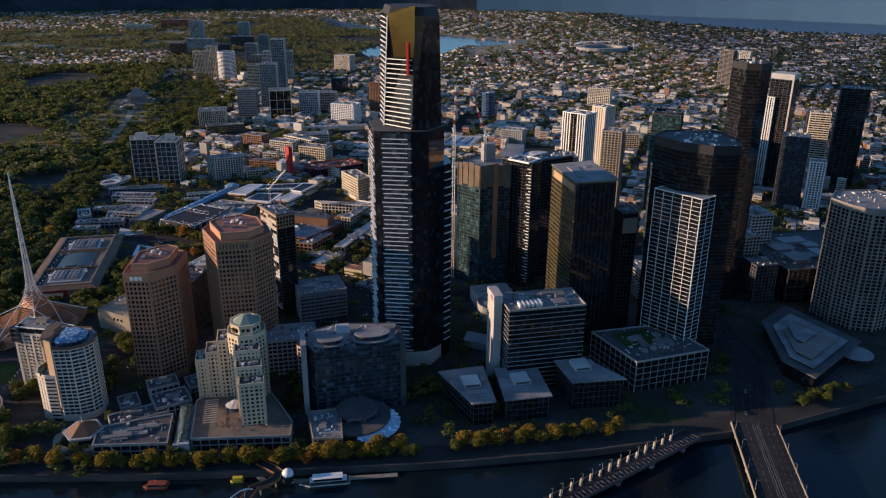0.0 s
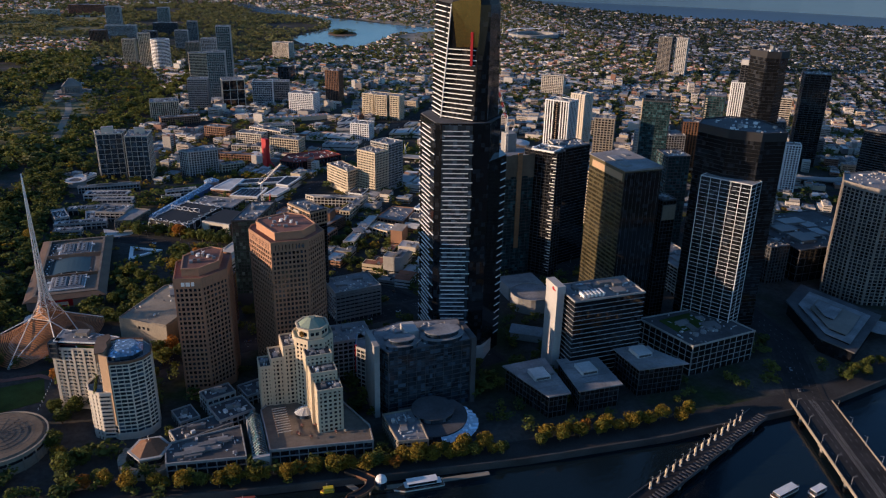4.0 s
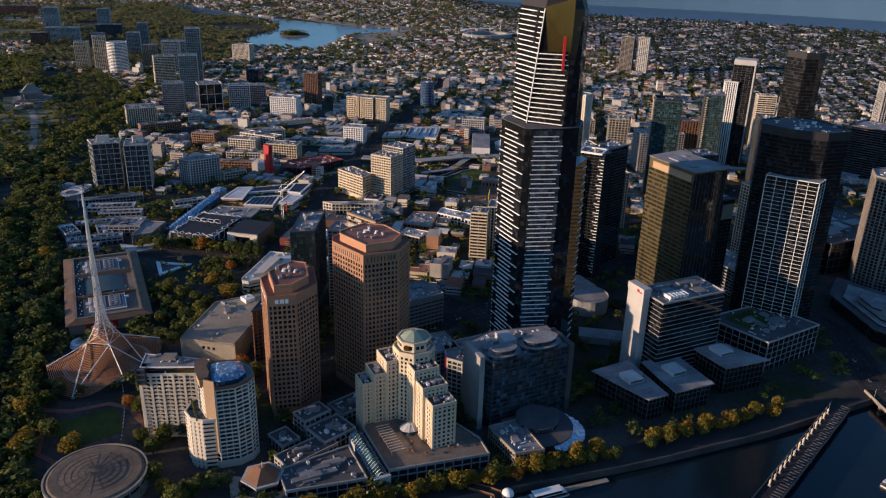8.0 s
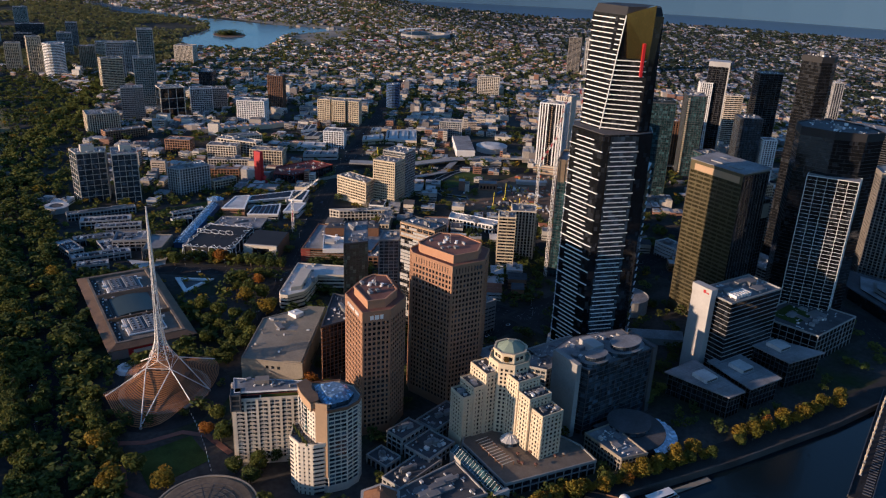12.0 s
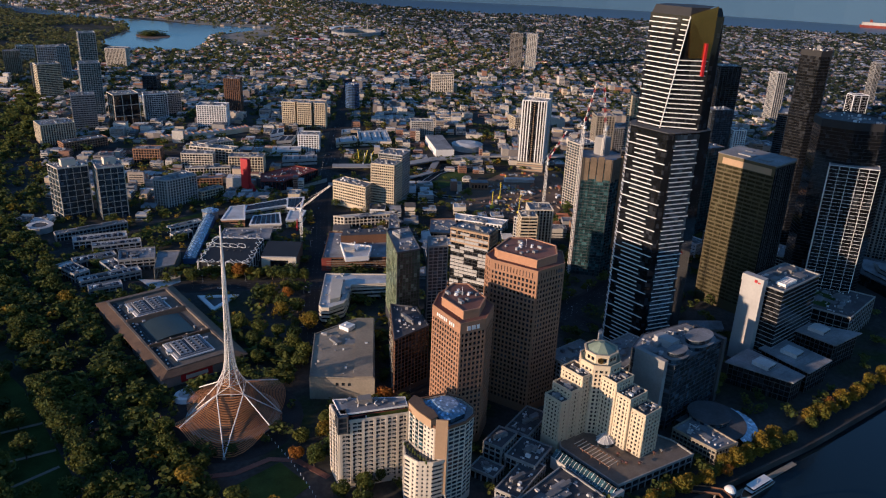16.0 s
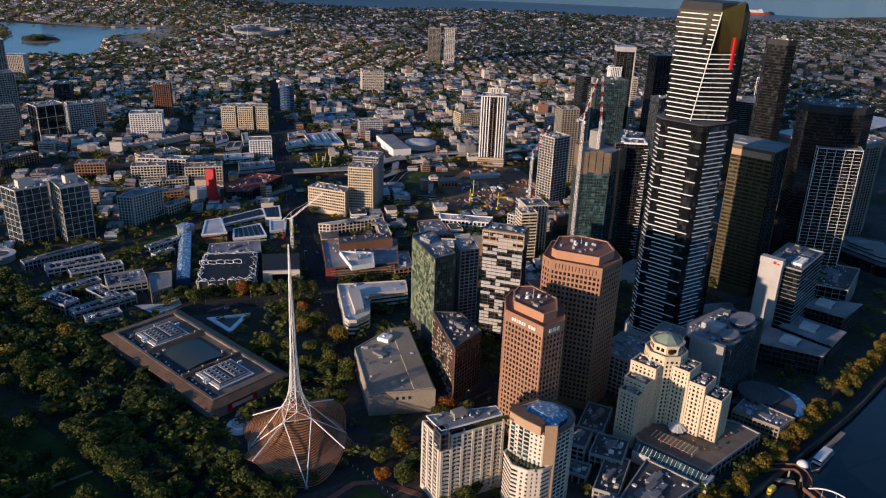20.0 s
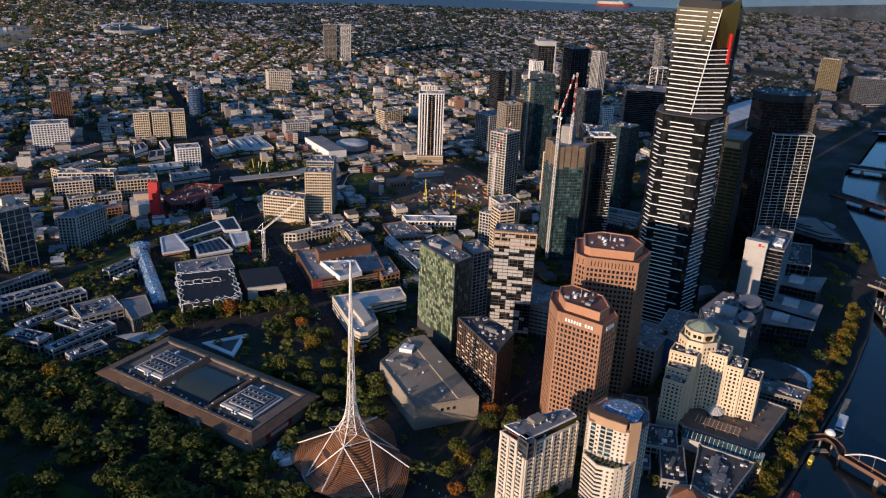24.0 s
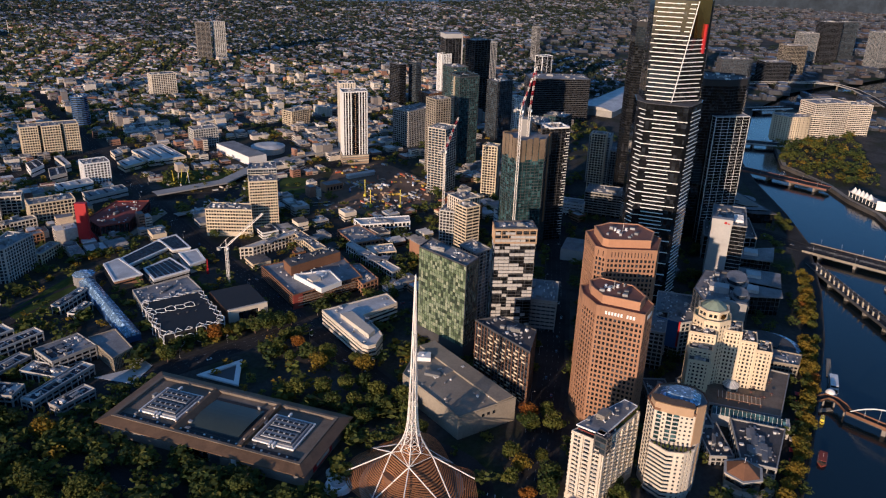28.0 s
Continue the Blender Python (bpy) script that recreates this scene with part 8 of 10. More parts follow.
for k in range(22):
    part("roof_box", box(-24.6 + (k * 7 % 3), -69 + k * 6.4, 10.7, -23.4 + (k * 7 % 3), -67.8 + k * 6.4, 11.5), M["white" if k % 3 else "roofgrey"], ng)
for y0_, y1_, ya_, yb_ in ((20, 27, 24.6, 26.6), (-30, -23, -29.6, -27.6)):
    part("court_ridge", prism(rect(-26, y0_, 26, y1_), 10.5, 13.6, rect(-26, ya_, 26, yb_)), M["bronzeroof"], ng, "sloping bronze ridge beside the court roof")
    for x_ in (-20, -8, 6, 19):
        part("ridge_vent", box(x_, yb_ - 0.8, 13.4, x_ + 1.0, yb_ + 0.2, 14.3), M["offwhite"], ng)
part("court_gutter", ring(rect(-17.2, -21.2, 17.2, 19.2), rect(-20, -22.6, 20, 19.9), 10.5, 10.8), M["blackbox"], ng)
for y in (-28, 0):
    part("entrance_banner", box(-33.9, y - 1.8, 1.5, -33.42, y + 1.8, 8), M["white"], ng)
part("entrance_arch", box(-33.8, -17, 0, -33.42, -10, 6.5), M["darkcon"], ng)
tp = thing("triangle_frame", -162, 903, 0, "large white triangular frame lying on the museum garden terrace", "sculpture")
tri_o = ccw(local([(-174, 920), (-140, 900), (-175, 881)], (-162, 903)))
part("frame", ring(grow(tri_o, -4.0), tri_o, 0.2, 1.6), M["white"], tp)
part("pool", prism(grow(tri_o, -4.1), -0.2, 0.3), M["darkcon"], tp)
sc = thing("white_marquee", -252, 757, 0, "round white marquee with a raised disc", "marquee")
part("disc", prism(ngon(0, 0, 9.5, 20), 0, 3.2, ngon(0, 0, 8, 20)), M["white"], sc)
part("top_disc", prism(ngon(0, 0, 5, 16), 3.2, 4.2, ngon(0, 0, 3.6, 16)), M["roofwhite"], sc)
part("annex", prism(ngon(9, 8, 5, 12), 0, 3), M["offwhite"], sc)
setting("garden_lawn", prism([(-272, 640), (-232, 645), (-228, 612), (-270, 600)], -0.1, 0.25), M["lawn"], "dark green lawn beside the spire", "ground")
setting("forecourt_paving", prism(ngon(-236, 711, 52, 24), -0.2, 0.14), M["paving"], "paved forecourt round the theatre", "pavement")
setting("brick_path", strip([(-286, 664), (-262, 652), (-236, 652), (-222, 640), (-214, 612)], -2.2, 2.2, -0.1, 0.3), M["rustroof"], "red brick garden path", "pavement")
setting("brick_path", strip([(-280, 632), (-284, 606), (-272, 590)], -2.0, 2.0, -0.1, 0.3), M["rustroof"], "red brick garden path", "pavement")
bo = thing("bollard_row", -229, 640, 0, "curved row of small white lamp bollards", "bollards")
for k in range(18):
    part("bollard", prism(ngon(0, 0, 0.25, 6), 0, 1.8), M["white"], bo, at=(-2 + 6 * math.sin(k * 0.12), -40 + k * 5, 0))


# ---- sports grounds by the lake ----
st_ = thing("stadium", 1180, 2700, 0, "far stadium with a white curved stand roof", "stadium")
TAKEN.append(ngon(1180, 2700, 110, 10))
part("pitch", prism(ngon(0, 0, 72, 24, 0, 0.8), -0.2, 0.5), M["lawn"], st_)
part("stand", ring(ngon(0, 0, 76, 24, 0, 0.8), ngon(0, 0, 96, 24, 0, 0.8), -0.3, 12), M["concrete"], st_)
for k in range(9):
    a0 = 0.9 + k * 0.24
    p_ = [(88 * math.cos(a0 + d_), 70 * math.sin(a0 + d_)) for d_ in (0, 0.22)]
    q_ = [(104 * math.cos(a0 + d_), 84 * math.sin(a0 + d_)) for d_ in (0.22, 0)]
    part("roof_panel", prism(p_ + q_, 20, 21.5), M["white"], st_, "white curved roof panel")
for x, y in ((-95, -60), (95, -60), (-95, 70), (95, 70)):
    part("light_mast", beam((x, y, 0), (x, y, 42), 0.8, 6, 0.4), M["steel"], st_)
gs_ = thing("grandstand", 900, 2560, 0, "lakeside grandstand with a red and white roof", "grandstand", a=-32)
part("seating", prism(rect(-70, -14, 70, 14), -0.3, 4, rect(-70, 4, 70, 14)), M["concrete"], gs_)
for k in range(7):
    part("roof_panel", box(-69 + k * 20, -6, 11, -50 + k * 20, 15, 12), M["red" if k % 2 else "white"], gs_)
for k in range(8):
    part("column", beam((-69 + k * 19.7, 13, 0), (-69 + k * 19.7, 13, 11), 0.4, 6), M["steel"], gs_)
TAKEN.append(turned(900, 2560, 150, 44, -32))


# ---- building pit and the park side blocks ----
setting("site_earth", prism([(289, 1050), (391, 1080), (453, 1028), (391, 928), (287, 889), (228, 955)], -0.1, 0.3), M["dirt"], "bare brown earth of a building pit", "ground")
TAKEN.append([(289, 1050), (391, 1080), (453, 1028), (391, 928), (287, 889), (228, 955)])
sv = thing("site_shed", 372, 1030, 0.3, "long grey site shed on the bare earth", "shed", a=-35)
part("wall", box(-22, -4, -0.3, 22, 4, 5), M["lightcon"], sv)
part("roof", prism(rect(-23, -5, 23, 5), 5, 6.6, rect(-23, -0.3, 23, 0.3)), M["roofwhite"], sv)
bk = thing("brick_house", 300, 1040, 0.3, "old red brick building beside the pit", "building", a=-35)
part("wall", box(-13, -9, -0.3, 13, 9, 9), M["brick"], bk)
part("roof", box(-12.5, -8.5, 9, 12.5, 8.5, 9.4), M["roofgrey"], bk)
part("parapet", ring(rect(-12.4, -8.4, 12.4, 8.4), rect(-13.2, -9.2, 13.2, 9.2), 8.6, 10), M["brick"], bk)
for k in range(5):
    part("window", box(-11 + k * 4.8, -9.15, 2, -8.6 + k * 4.8, -8.9, 6.5), M["glass"], bk)
rp_ = random.Random(31)
for k in range(7):
    x, y = rp_.uniform(270, 410), rp_.uniform(930, 1040)
    ht_ = thing("site_container", x, y, 0.3, ("orange", "white", "blue")[k % 3] + " steel container on the building site", "container", "site containers", a=rp_.uniform(0, 180))
    part("container_body", box(-6, -1.3, -0.2, 6, 1.3, 2.6), M[("terracotta", "white", "bluepanel")[k % 3]], ht_)
    part("container_door", box(6, -1.2, 0, 6.08, 1.2, 2.4), M["rail"], ht_)
tower("apartment_tower", "black glass tower with large white frame squares", "apartment tower", turned(10, 1675, 44, 34, 0), 57, floor=18, bay=13, band=0.8, pier=0.8, depth=0.6, wall="offwhite", glass="glassk", plant=3)
for x, y, w, d in ((-203, 1222, 16, 10), (-160, 1206, 14, 9)):
    cb = thing("roof_block", x, y, 65.2, "pale boxed plant room on the tower roof", "plant room", "park side roof blocks")
    part("wall", box(-w / 2, -d / 2, -1.5, w / 2, d / 2, 7), M["offwhite"], cb)
    part("roof", box(-w / 2 + 0.4, -d / 2 + 0.4, 7, w / 2 - 0.4, d / 2 - 0.4, 7.3), M["roofgrey"], cb)
vp = thing("round_pavilion", -250, 1188, 0, "low round pavilion with a ring roof beside the towers", "pavilion")
part("wall", prism(ngon(0, 0, 13, 24), -0.4, 7), M["concrete"], vp)
part("ring_roof", ring(ngon(0, 0, 8.5, 24), ngon(0, 0, 14.5, 24), 7, 7.8), M["roofwhite"], vp, "pale ring roof")
part("inner_roof", prism(ngon(0, 0, 8.4, 24), 7, 7.3), M["roofdark"], vp)
TAKEN.append(ngon(-250, 1188, 16, 10))


TAKEN.append(rect(-352, 1858, -272, 1938))

# ---- trees ----
nrg = np.random.default_rng(11)


def crown_arrays(seed, leaves, size, r=1.0, h=1.2, lobes=7):
    """Leaf clumps as bent quads, gathered in uneven lobes round a crown of about unit size."""
    g = np.random.default_rng(seed)
    lc = g.normal(size=(lobes, 3))
    lc /= np.linalg.norm(lc, axis=1)[:, None]
    lc *= np.array([0.62 * r, 0.62 * r, 0.5 * h]) * g.uniform(0.55, 1.0, (lobes, 1))
    lr = g.uniform(0.34, 0.58, lobes) * r
    k = g.integers(0, lobes, leaves)
    d = g.normal(size=(leaves, 3))
    d /= np.linalg.norm(d, axis=1)[:, None]
    c = lc[k] + d * (lr[k] * g.uniform(0.72, 1.08, leaves))[:, None]
    nrm = d + g.normal(scale=0.55, size=(leaves, 3))
    nrm /= np.linalg.norm(nrm, axis=1)[:, None]
    u = np.cross(nrm, g.normal(size=(leaves, 3)))
    u /= np.linalg.norm(u, axis=1)[:, None]
    w = np.cross(nrm, u)
    s = (size * g.uniform(0.6, 1.35, leaves))[:, None]
    v = np.stack([c - u * s, c - w * s * 0.8 + nrm * s * 0.25, c + u * s, c + w * s * 0.8 - nrm * s * 0.15], 1).reshape(-1, 3)
    f = np.arange(leaves * 4).reshape(-1, 4)
    return v, f


def quick_mesh(name, v, f, materials, index=None):
    """A mesh straight from number arrays; f: quads."""
    me = bpy.data.meshes.new(name)
    me.vertices.add(len(v))
    me.vertices.foreach_set("co", np.ascontiguousarray(v, dtype=np.float32).ravel())
    n, k = f.shape
    me.loops.add(n * k)
    me.loops.foreach_set("vertex_index", np.ascontiguousarray(f, dtype=np.int32).ravel())
    me.polygons.add(n)
    me.polygons.foreach_set("loop_start", np.arange(0, n * k, k, dtype=np.int32))
    if index is not None:
        me.polygons.foreach_set("material_index", np.ascontiguousarray(index, dtype=np.int32))
    for m_ in materials:
        me.materials.append(m_)
    me.shade_flat()
    me.update(calc_edges=True)
    return me


def trunk_solid(h, r):
    parts = [beam((0, 0, -0.3), (0.1, 0, h * 0.55), r, 6, r * 0.7)]
    for k in range(5):
        a = k * 1.26 + 0.3
        parts.append(beam((0.05, 0, h * (0.32 + 0.05 * k)), (math.cos(a) * h * 0.32, math.sin(a) * h * 0.32, h * (0.68 + 0.04 * k)), r * 0.5, 5, r * 0.15))
    return joined(*parts)


CROWNS = {}
TRUNK = mesh_of("trunk", *trunk_solid(1.0, 0.035), M["bark"])
for kind in ("leaf", "leafdark", "leafgold", "leafrust"):
    CROWNS[kind] = []
    for s_ in range(4):
        v, f = crown_arrays(20 + s_, 1050, 0.105, lobes=11)
        v = v * np.array([0.50, 0.50, 0.40]) + np.array([0, 0, 0.58])
        CROWNS[kind].append(quick_mesh("crown", v, f, [M[kind]]))
TREE_LABEL = {"leaf": "leafy green park tree", "leafdark": "dense dark green park tree", "leafgold": "tree with yellowing autumn leaves", "leafrust": "tree with rust red autumn leaves"}
tree_count = 0


def tree(x, y, h, kind, group="park trees", z=0.0):
    global tree_count
    tree_count += 1
    t = thing("tree", x, y, z, TREE_LABEL[kind] + " beside the path", "tree", group, a=(x * 37 + y * 17) % 360)
    t.scale = (h, h, h)
    part("trunk", TRUNK, None, t)
    part("crown", CROWNS[kind][tree_count % 4], None, t)
    return t


def tree_stuff(name, pts, heights, material, label, leaves=34, size=0.21, seed=3):
    """Far trees, too many to count, in one mesh."""
    if len(pts) == 0:
        return
    pts, heights = np.asarray(pts), np.asarray(heights)
    vs, fs, k = [], [], 0
    for s_ in range(5):
        v, f = crown_arrays(50 + s_ + seed, leaves, size, lobes=4)
        v = v * np.array([0.62, 0.62, 0.42]) + np.array([0, 0, 0.46])
        sel = np.arange(s_, len(pts), 5)
        if len(sel) == 0:
            continue
        a = nrg.uniform(0, 2 * np.pi, len(sel))
        ca, sa = np.cos(a)[:, None], np.sin(a)[:, None]
        wid = nrg.uniform(0.85, 1.5, len(sel))[:, None]
        X = (v[None, :, 0] * ca - v[None, :, 1] * sa) * heights[sel][:, None] * wid + pts[sel, 0][:, None]
        Y = (v[None, :, 0] * sa + v[None, :, 1] * ca) * heights[sel][:, None] * wid + pts[sel, 1][:, None]
        Z = np.broadcast_to(v[None, :, 2], X.shape) * heights[sel][:, None]
        vs.append(np.stack([X, Y, Z], 2).reshape(-1, 3))
        F_ = (f[None] + (np.arange(len(sel)) * len(v))[:, None, None]).reshape(-1, 4) + k
        fs.append(F_)
        k += len(sel) * len(v)
    ob = new(name, quick_mesh(name, np.concatenate(vs), np.concatenate(fs), [M[material]]))
    tagged(ob, label, "trees", "", "stuff")


def poly_mask(X, Y, poly):
    c = np.zeros(len(X), bool)
    for (x0, y0), (x1, y1) in zip(poly, poly[1:] + poly[:1]):
        if y0 == y1:
            continue
        c ^= ((y0 > Y) != (y1 > Y)) & (X < (x1 - x0) * (Y - y0) / (y1 - y0) + x0)
    return c


def line_mask(X, Y, line, r):
    c = np.zeros(len(X), bool)
    for (x0, y0), (x1, y1) in zip(line, line[1:]):
        dx, dy = x1 - x0, y1 - y0
        u = np.clip(((X - x0) * dx + (Y - y0) * dy) / (dx * dx + dy * dy), 0, 1)
        c |= (X - x0 - u * dx) ** 2 + (Y - y0 - u * dy) ** 2 < r * r
    return c


def blocked(X, Y, pad, roads=True):
    """Where something stands already, or water or a road lies."""
    c = poly_mask(X, Y, RIVER) | poly_mask(X, Y, LAKE) | poly_mask(X, Y, COAST)
    for p in TAKEN:
        xs, ys = [q[0] for q in p], [q[1] for q in p]
        m_ = (X > min(xs) - pad) & (X < max(xs) + pad) & (Y > min(ys) - pad) & (Y < max(ys) + pad)
        if m_.any():
            gp_ = grow(ccw(p), pad)
            idx = np.where(m_)[0]
            c[idx] |= poly_mask(X[idx], Y[idx], gp_)
    if roads:
        for nm_, line, hw_ in ROADS:
            c |= line_mask(X, Y, line, hw_ + pad)
    return c


EYES = np.array([(-2, 0), (-281, 135), (-450, 273), (-612, 572)], float)


def in_view(X, Y, margin=0.1):
    """A generous wedge of ground that the flight looks over."""
    c = np.zeros(len(X), bool)
    for (ex, ey), head in zip(EYES, (12.4, 29.0, 42.0, 71.6)):
        az = np.degrees(np.arctan2(X - ex, Y - ey))
        c |= np.abs((az - head + 180) % 360 - 180) < 34
    return c


# riverside promenade trees, yellowing
for k, (x, y) in enumerate([(106, 446), (114, 452), (122, 446), (129, 452), (137, 446), (144, 451), (152, 444), (160, 449), (168, 443), (179, 445), (187, 449), (194, 444), (206, 446), (219, 441), (228, 446),
                            (2, 453), (9, 459), (17, 455), (24, 460), (31, 455), (38, 458), (46, 452), (53, 457), (61, 452), (68, 456),
                            (-193, 495), (-180, 492), (-166, 485), (-150, 482), (-133, 475), (-122, 474), (-111, 470), (-102, 472), (-88, 468), (-67, 463), (-58, 466), (-50, 464), (-37, 461), (-28, 462), (-18, 456), (-8, 460)]):
    tree(x, y, 11 + (k * 7 % 5) * 0.9, "leafgold" if k % 5 else ("leafrust" if k % 2 else "leaf"), "promenade trees")
rp2 = random.Random(44)
for k in range(26):
    x = -185 + k * 10.6 + rp2.uniform(-3, 3)
    if -150 < x < 80:
        y_b = next(p[1] + (q[1] - p[1]) * (x - p[0]) / (q[0] - p[0]) for p, q in zip(BANK, BANK[1:]) if p[0] <= x <= q[0])
        tree(x, y_b + rp2.uniform(7, 10), rp2.uniform(9, 12), rp2.choice(("leafgold", "leafgold", "leaf")), "promenade trees")
for x, y in ((395, 452), (404, 456), (414, 458), (424, 462), (434, 460), (386, 448), (408, 449)):
    tree(x, y, 10, "leaf", "promenade trees")
# boulevard trees either side of the road and round the museum
r_ = random.Random(21)
for side in (-1, 1):
    for k in range(30):
        if r_.random() < (0.3 if side < 0 else 0.6):
            continue
        y = 518 + k * 22.4 + r_.uniform(-3, 3)
        line_x = -330 + (y - 430) * 0.077 if y < 742 else (-306 if y < 846 else -306 + (y - 846) * 0.04)
        tree(line_x + side * r_.uniform(20, 24), y, r_.uniform(15, 20), r_.choice(("leaf", "leafdark", "leafgold", "leafdark", "leaf", "leafdark")), "boulevard trees")
spots = [(-128, 862), (-120, 850), (-112, 836), (-128, 836), (-118, 880), (-104, 868), (-98, 884), (-90, 876),
         (-172, 832), (-160, 815), (-150, 800), (-175, 800), (-168, 785), (-182, 815), (-110, 812), (-120, 800), (-150, 775), (-165, 765), (-185, 770), (-140, 790),
         (-150, 970), (-158, 962), (-166, 954), (-120, 940), (-128, 948), (-136, 955), (-144, 962), (-112, 934), (-104, 928), (-95, 915), (-88, 908), (-80, 900), (-70, 894),
         (-188, 738), (-180, 728), (-176, 742), (-150, 755), (-160, 745), (-185, 660), (-195, 650), (-210, 655), (-222, 640), (-180, 640), (-200, 630), (-215, 628),
         (-280, 665), (-288, 690), (-285, 715), (-290, 740), (-282, 640), (-275, 620), (-262, 596), (-205, 585), (-212, 575), (-218, 590), (-190, 590),
         (-150, 620), (-142, 640), (-148, 655), (-135, 660), (-128, 648), (-155, 600), (-150, 585), (-210, 530), (-205, 515), (-195, 520), (-215, 545), (-270, 520), (-280, 545), (-285, 560)]
for k, (x, y) in enumerate(spots):
    tree(x, y, 12 + (k * 13 % 7), ("leaf", "leafdark", "leaf", "leafgold" if k % 4 == 3 else "leaf", "leaf", "leafrust" if k % 18 == 5 else "leafdark")[k % 6], "museum garden trees")
bx, by = [], []
for k in range(390):
    y = 516 + (k % 195) * 4.26 + r_.uniform(-3, 3)
    lx_ = -330 + (y - 430) * 0.077 if y < 742 else (-306 if y < 846 else (-306 + (y - 846) * 0.04))
    off = r_.choice((-1, 1)) * r_.choice((7, 9, 9, 12, 20, 23, 27))
    bx.append(lx_ + off + r_.uniform(-1.5, 1.5)), by.append(y)
bx, by = np.array(bx), np.array(by)
sel = nrg.random(len(bx))
for lo_, hi_, kd_, tx_ in ((0, 0.6, "leafdark", "dark"), (0.6, 0.92, "leaf", "green"), (0.92, 1.1, "leafgold", "yellowing")):
    m_ = (sel >= lo_) & (sel < hi_)
    tree_stuff("boulevard_canopy", np.stack([bx, by], 1)[m_], nrg.uniform(11, 17, m_.sum()), kd_, tx_ + " trees arching over the boulevard", 84, 0.17)
BL = ROADS[0][1]
bx, by = [], []
for k in range(300):
    y = 1330 + k * 2.6
    i_ = next(i for i in range(len(BL) - 1) if y <= BL[i + 1][1])
    x = BL[i_][0] + (BL[i_ + 1][0] - BL[i_][0]) * (y - BL[i_][1]) / (BL[i_ + 1][1] - BL[i_][1])
    bx.append(x + r_.choice((-1, 1)) * r_.choice((8, 10, 18, 22, 27)) + r_.uniform(-2, 2)), by.append(y)
tree_stuff("boulevard_canopy", np.stack([bx, by], 1), nrg.uniform(10, 16, len(bx)), "leaf", "green trees lining the far boulevard", 36, 0.26)
# the near edge of the public gardens: a long row, a few groups and open dark lawns
for k in range(17):
    tree(-338 + r_.uniform(-3, 3), 702 + k * 7.6, r_.uniform(17, 22), r_.choice(("leaf", "leaf", "leafdark")), "garden trees")
for x, y in ((-372, 866), (-360, 852), (-384, 846), (-366, 812), (-378, 780), (-382, 826), (-362, 786), (-352, 868), (-384, 740), (-365, 747), (-322, 719), (-331, 918), (-321, 898), (-337, 905), (-345, 925), (-352, 940), (-328, 935), (-340, 955), (-356, 962), (-372, 700), (-352, 690), (-344, 676), (-336, 660), (-358, 668), (-372, 655), (-341, 640)):
    tree(x, y, r_.uniform(14, 20), r_.choice(("leaf", "leafdark")), "garden trees")
# grown extra tall so that they shade the boulevard
for k in range(85):
    x, y = r_.uniform(-540, -392), r_.uniform(540, 900)
    tree(x, y, r_.uniform(20, 30), r_.choice(("leaf", "leafdark", "leafdark", "leaf")), "garden trees")
setting("garden_lawn", prism([(-392, 690), (-346, 690), (-346, 840), (-352, 880), (-392, 880)], -0.1, 0.18), M["lawn"], "open lawn beside a row of tall trees", "ground")
for line in ([(-392, 791), (-346, 784)], [(-392, 753), (-347, 746)], [(-392, 720), (-350, 726)]):
    setting("garden_path", strip(line, -1.3, 1.3, -0.1, 0.24), M["gravel"], "pale gravel path across the lawn", "pavement")

# gardens further off
n_ = 11500
X, Y = nrg.uniform(-1250, -300, n_), nrg.uniform(430, 2520, n_)
ok = in_view(X, Y) & ~blocked(X, Y, 3)
glade = np.sin(X * 0.011 + 1.3) * np.sin(Y * 0.009) + 0.35 * np.sin(X * 0.03) * np.sin(Y * 0.027)
ok &= (glade < 0.45) | (Y < 1000)
ok &= ~poly_mask(X, Y, [(-378, 640), (-315, 640), (-315, 985), (-378, 985)])
ok &= ~poly_mask(X, Y, [(-365, 1770), (-262, 1770), (-258, 1960), (-372, 1960)]) & ~line_mask(X, Y, [(-320, 1790), (-305, 1714), (-304, 1464), (-290, 1380)], 13)
ok &= ~line_mask(X, Y, [(-371, 1425), (-430, 1500), (-560, 1560), (-900, 1600)], 9)
ok &= (Y > 1100) | (nrg.random(n_) < 0.72)
ok &= ~poly_mask(X, Y, [(-440, 1460), (-262, 1460), (-256, 2010), (-450, 2010)]) | (nrg.random(n_) < 0.4)
ok &= ~poly_mask(X, Y, [(-950, 1180), (-560, 1180), (-520, 1480), (-900, 1560)]) | (nrg.random(n_) < 0.45)
P = np.stack([X[ok], Y[ok]], 1)
# the far tier uses lighter greens in place of sunlit, hazy crowns
for tier, leaves_, size_, deep_, light_ in ((P[:, 1] < 1150, 120, 0.135, "leafdark", "leaf"), (P[:, 1] >= 1150, 44, 0.215, "leaf", "leafsunlit")):
    Q = P[tier]
    sel = nrg.random(len(Q))
    tree_stuff("garden_woods", Q[sel < 0.45], nrg.uniform(14, 23, (sel < 0.45).sum()), deep_, "dense green trees of the public gardens", leaves_, size_)
    tree_stuff("garden_woods", Q[(sel >= 0.45) & (sel < 0.93)], nrg.uniform(12, 22, ((sel >= 0.45) & (sel < 0.93)).sum()), light_, "green trees of the public gardens", leaves_, size_, 9)
    tree_stuff("garden_woods", Q[sel >= 0.93], nrg.uniform(10, 15, (sel >= 0.93).sum()), "leafgold", "scattered yellowing trees of the public gardens", leaves_, size_, 14)
# trees added outside the view, only to block the low sun
n_ = 1900
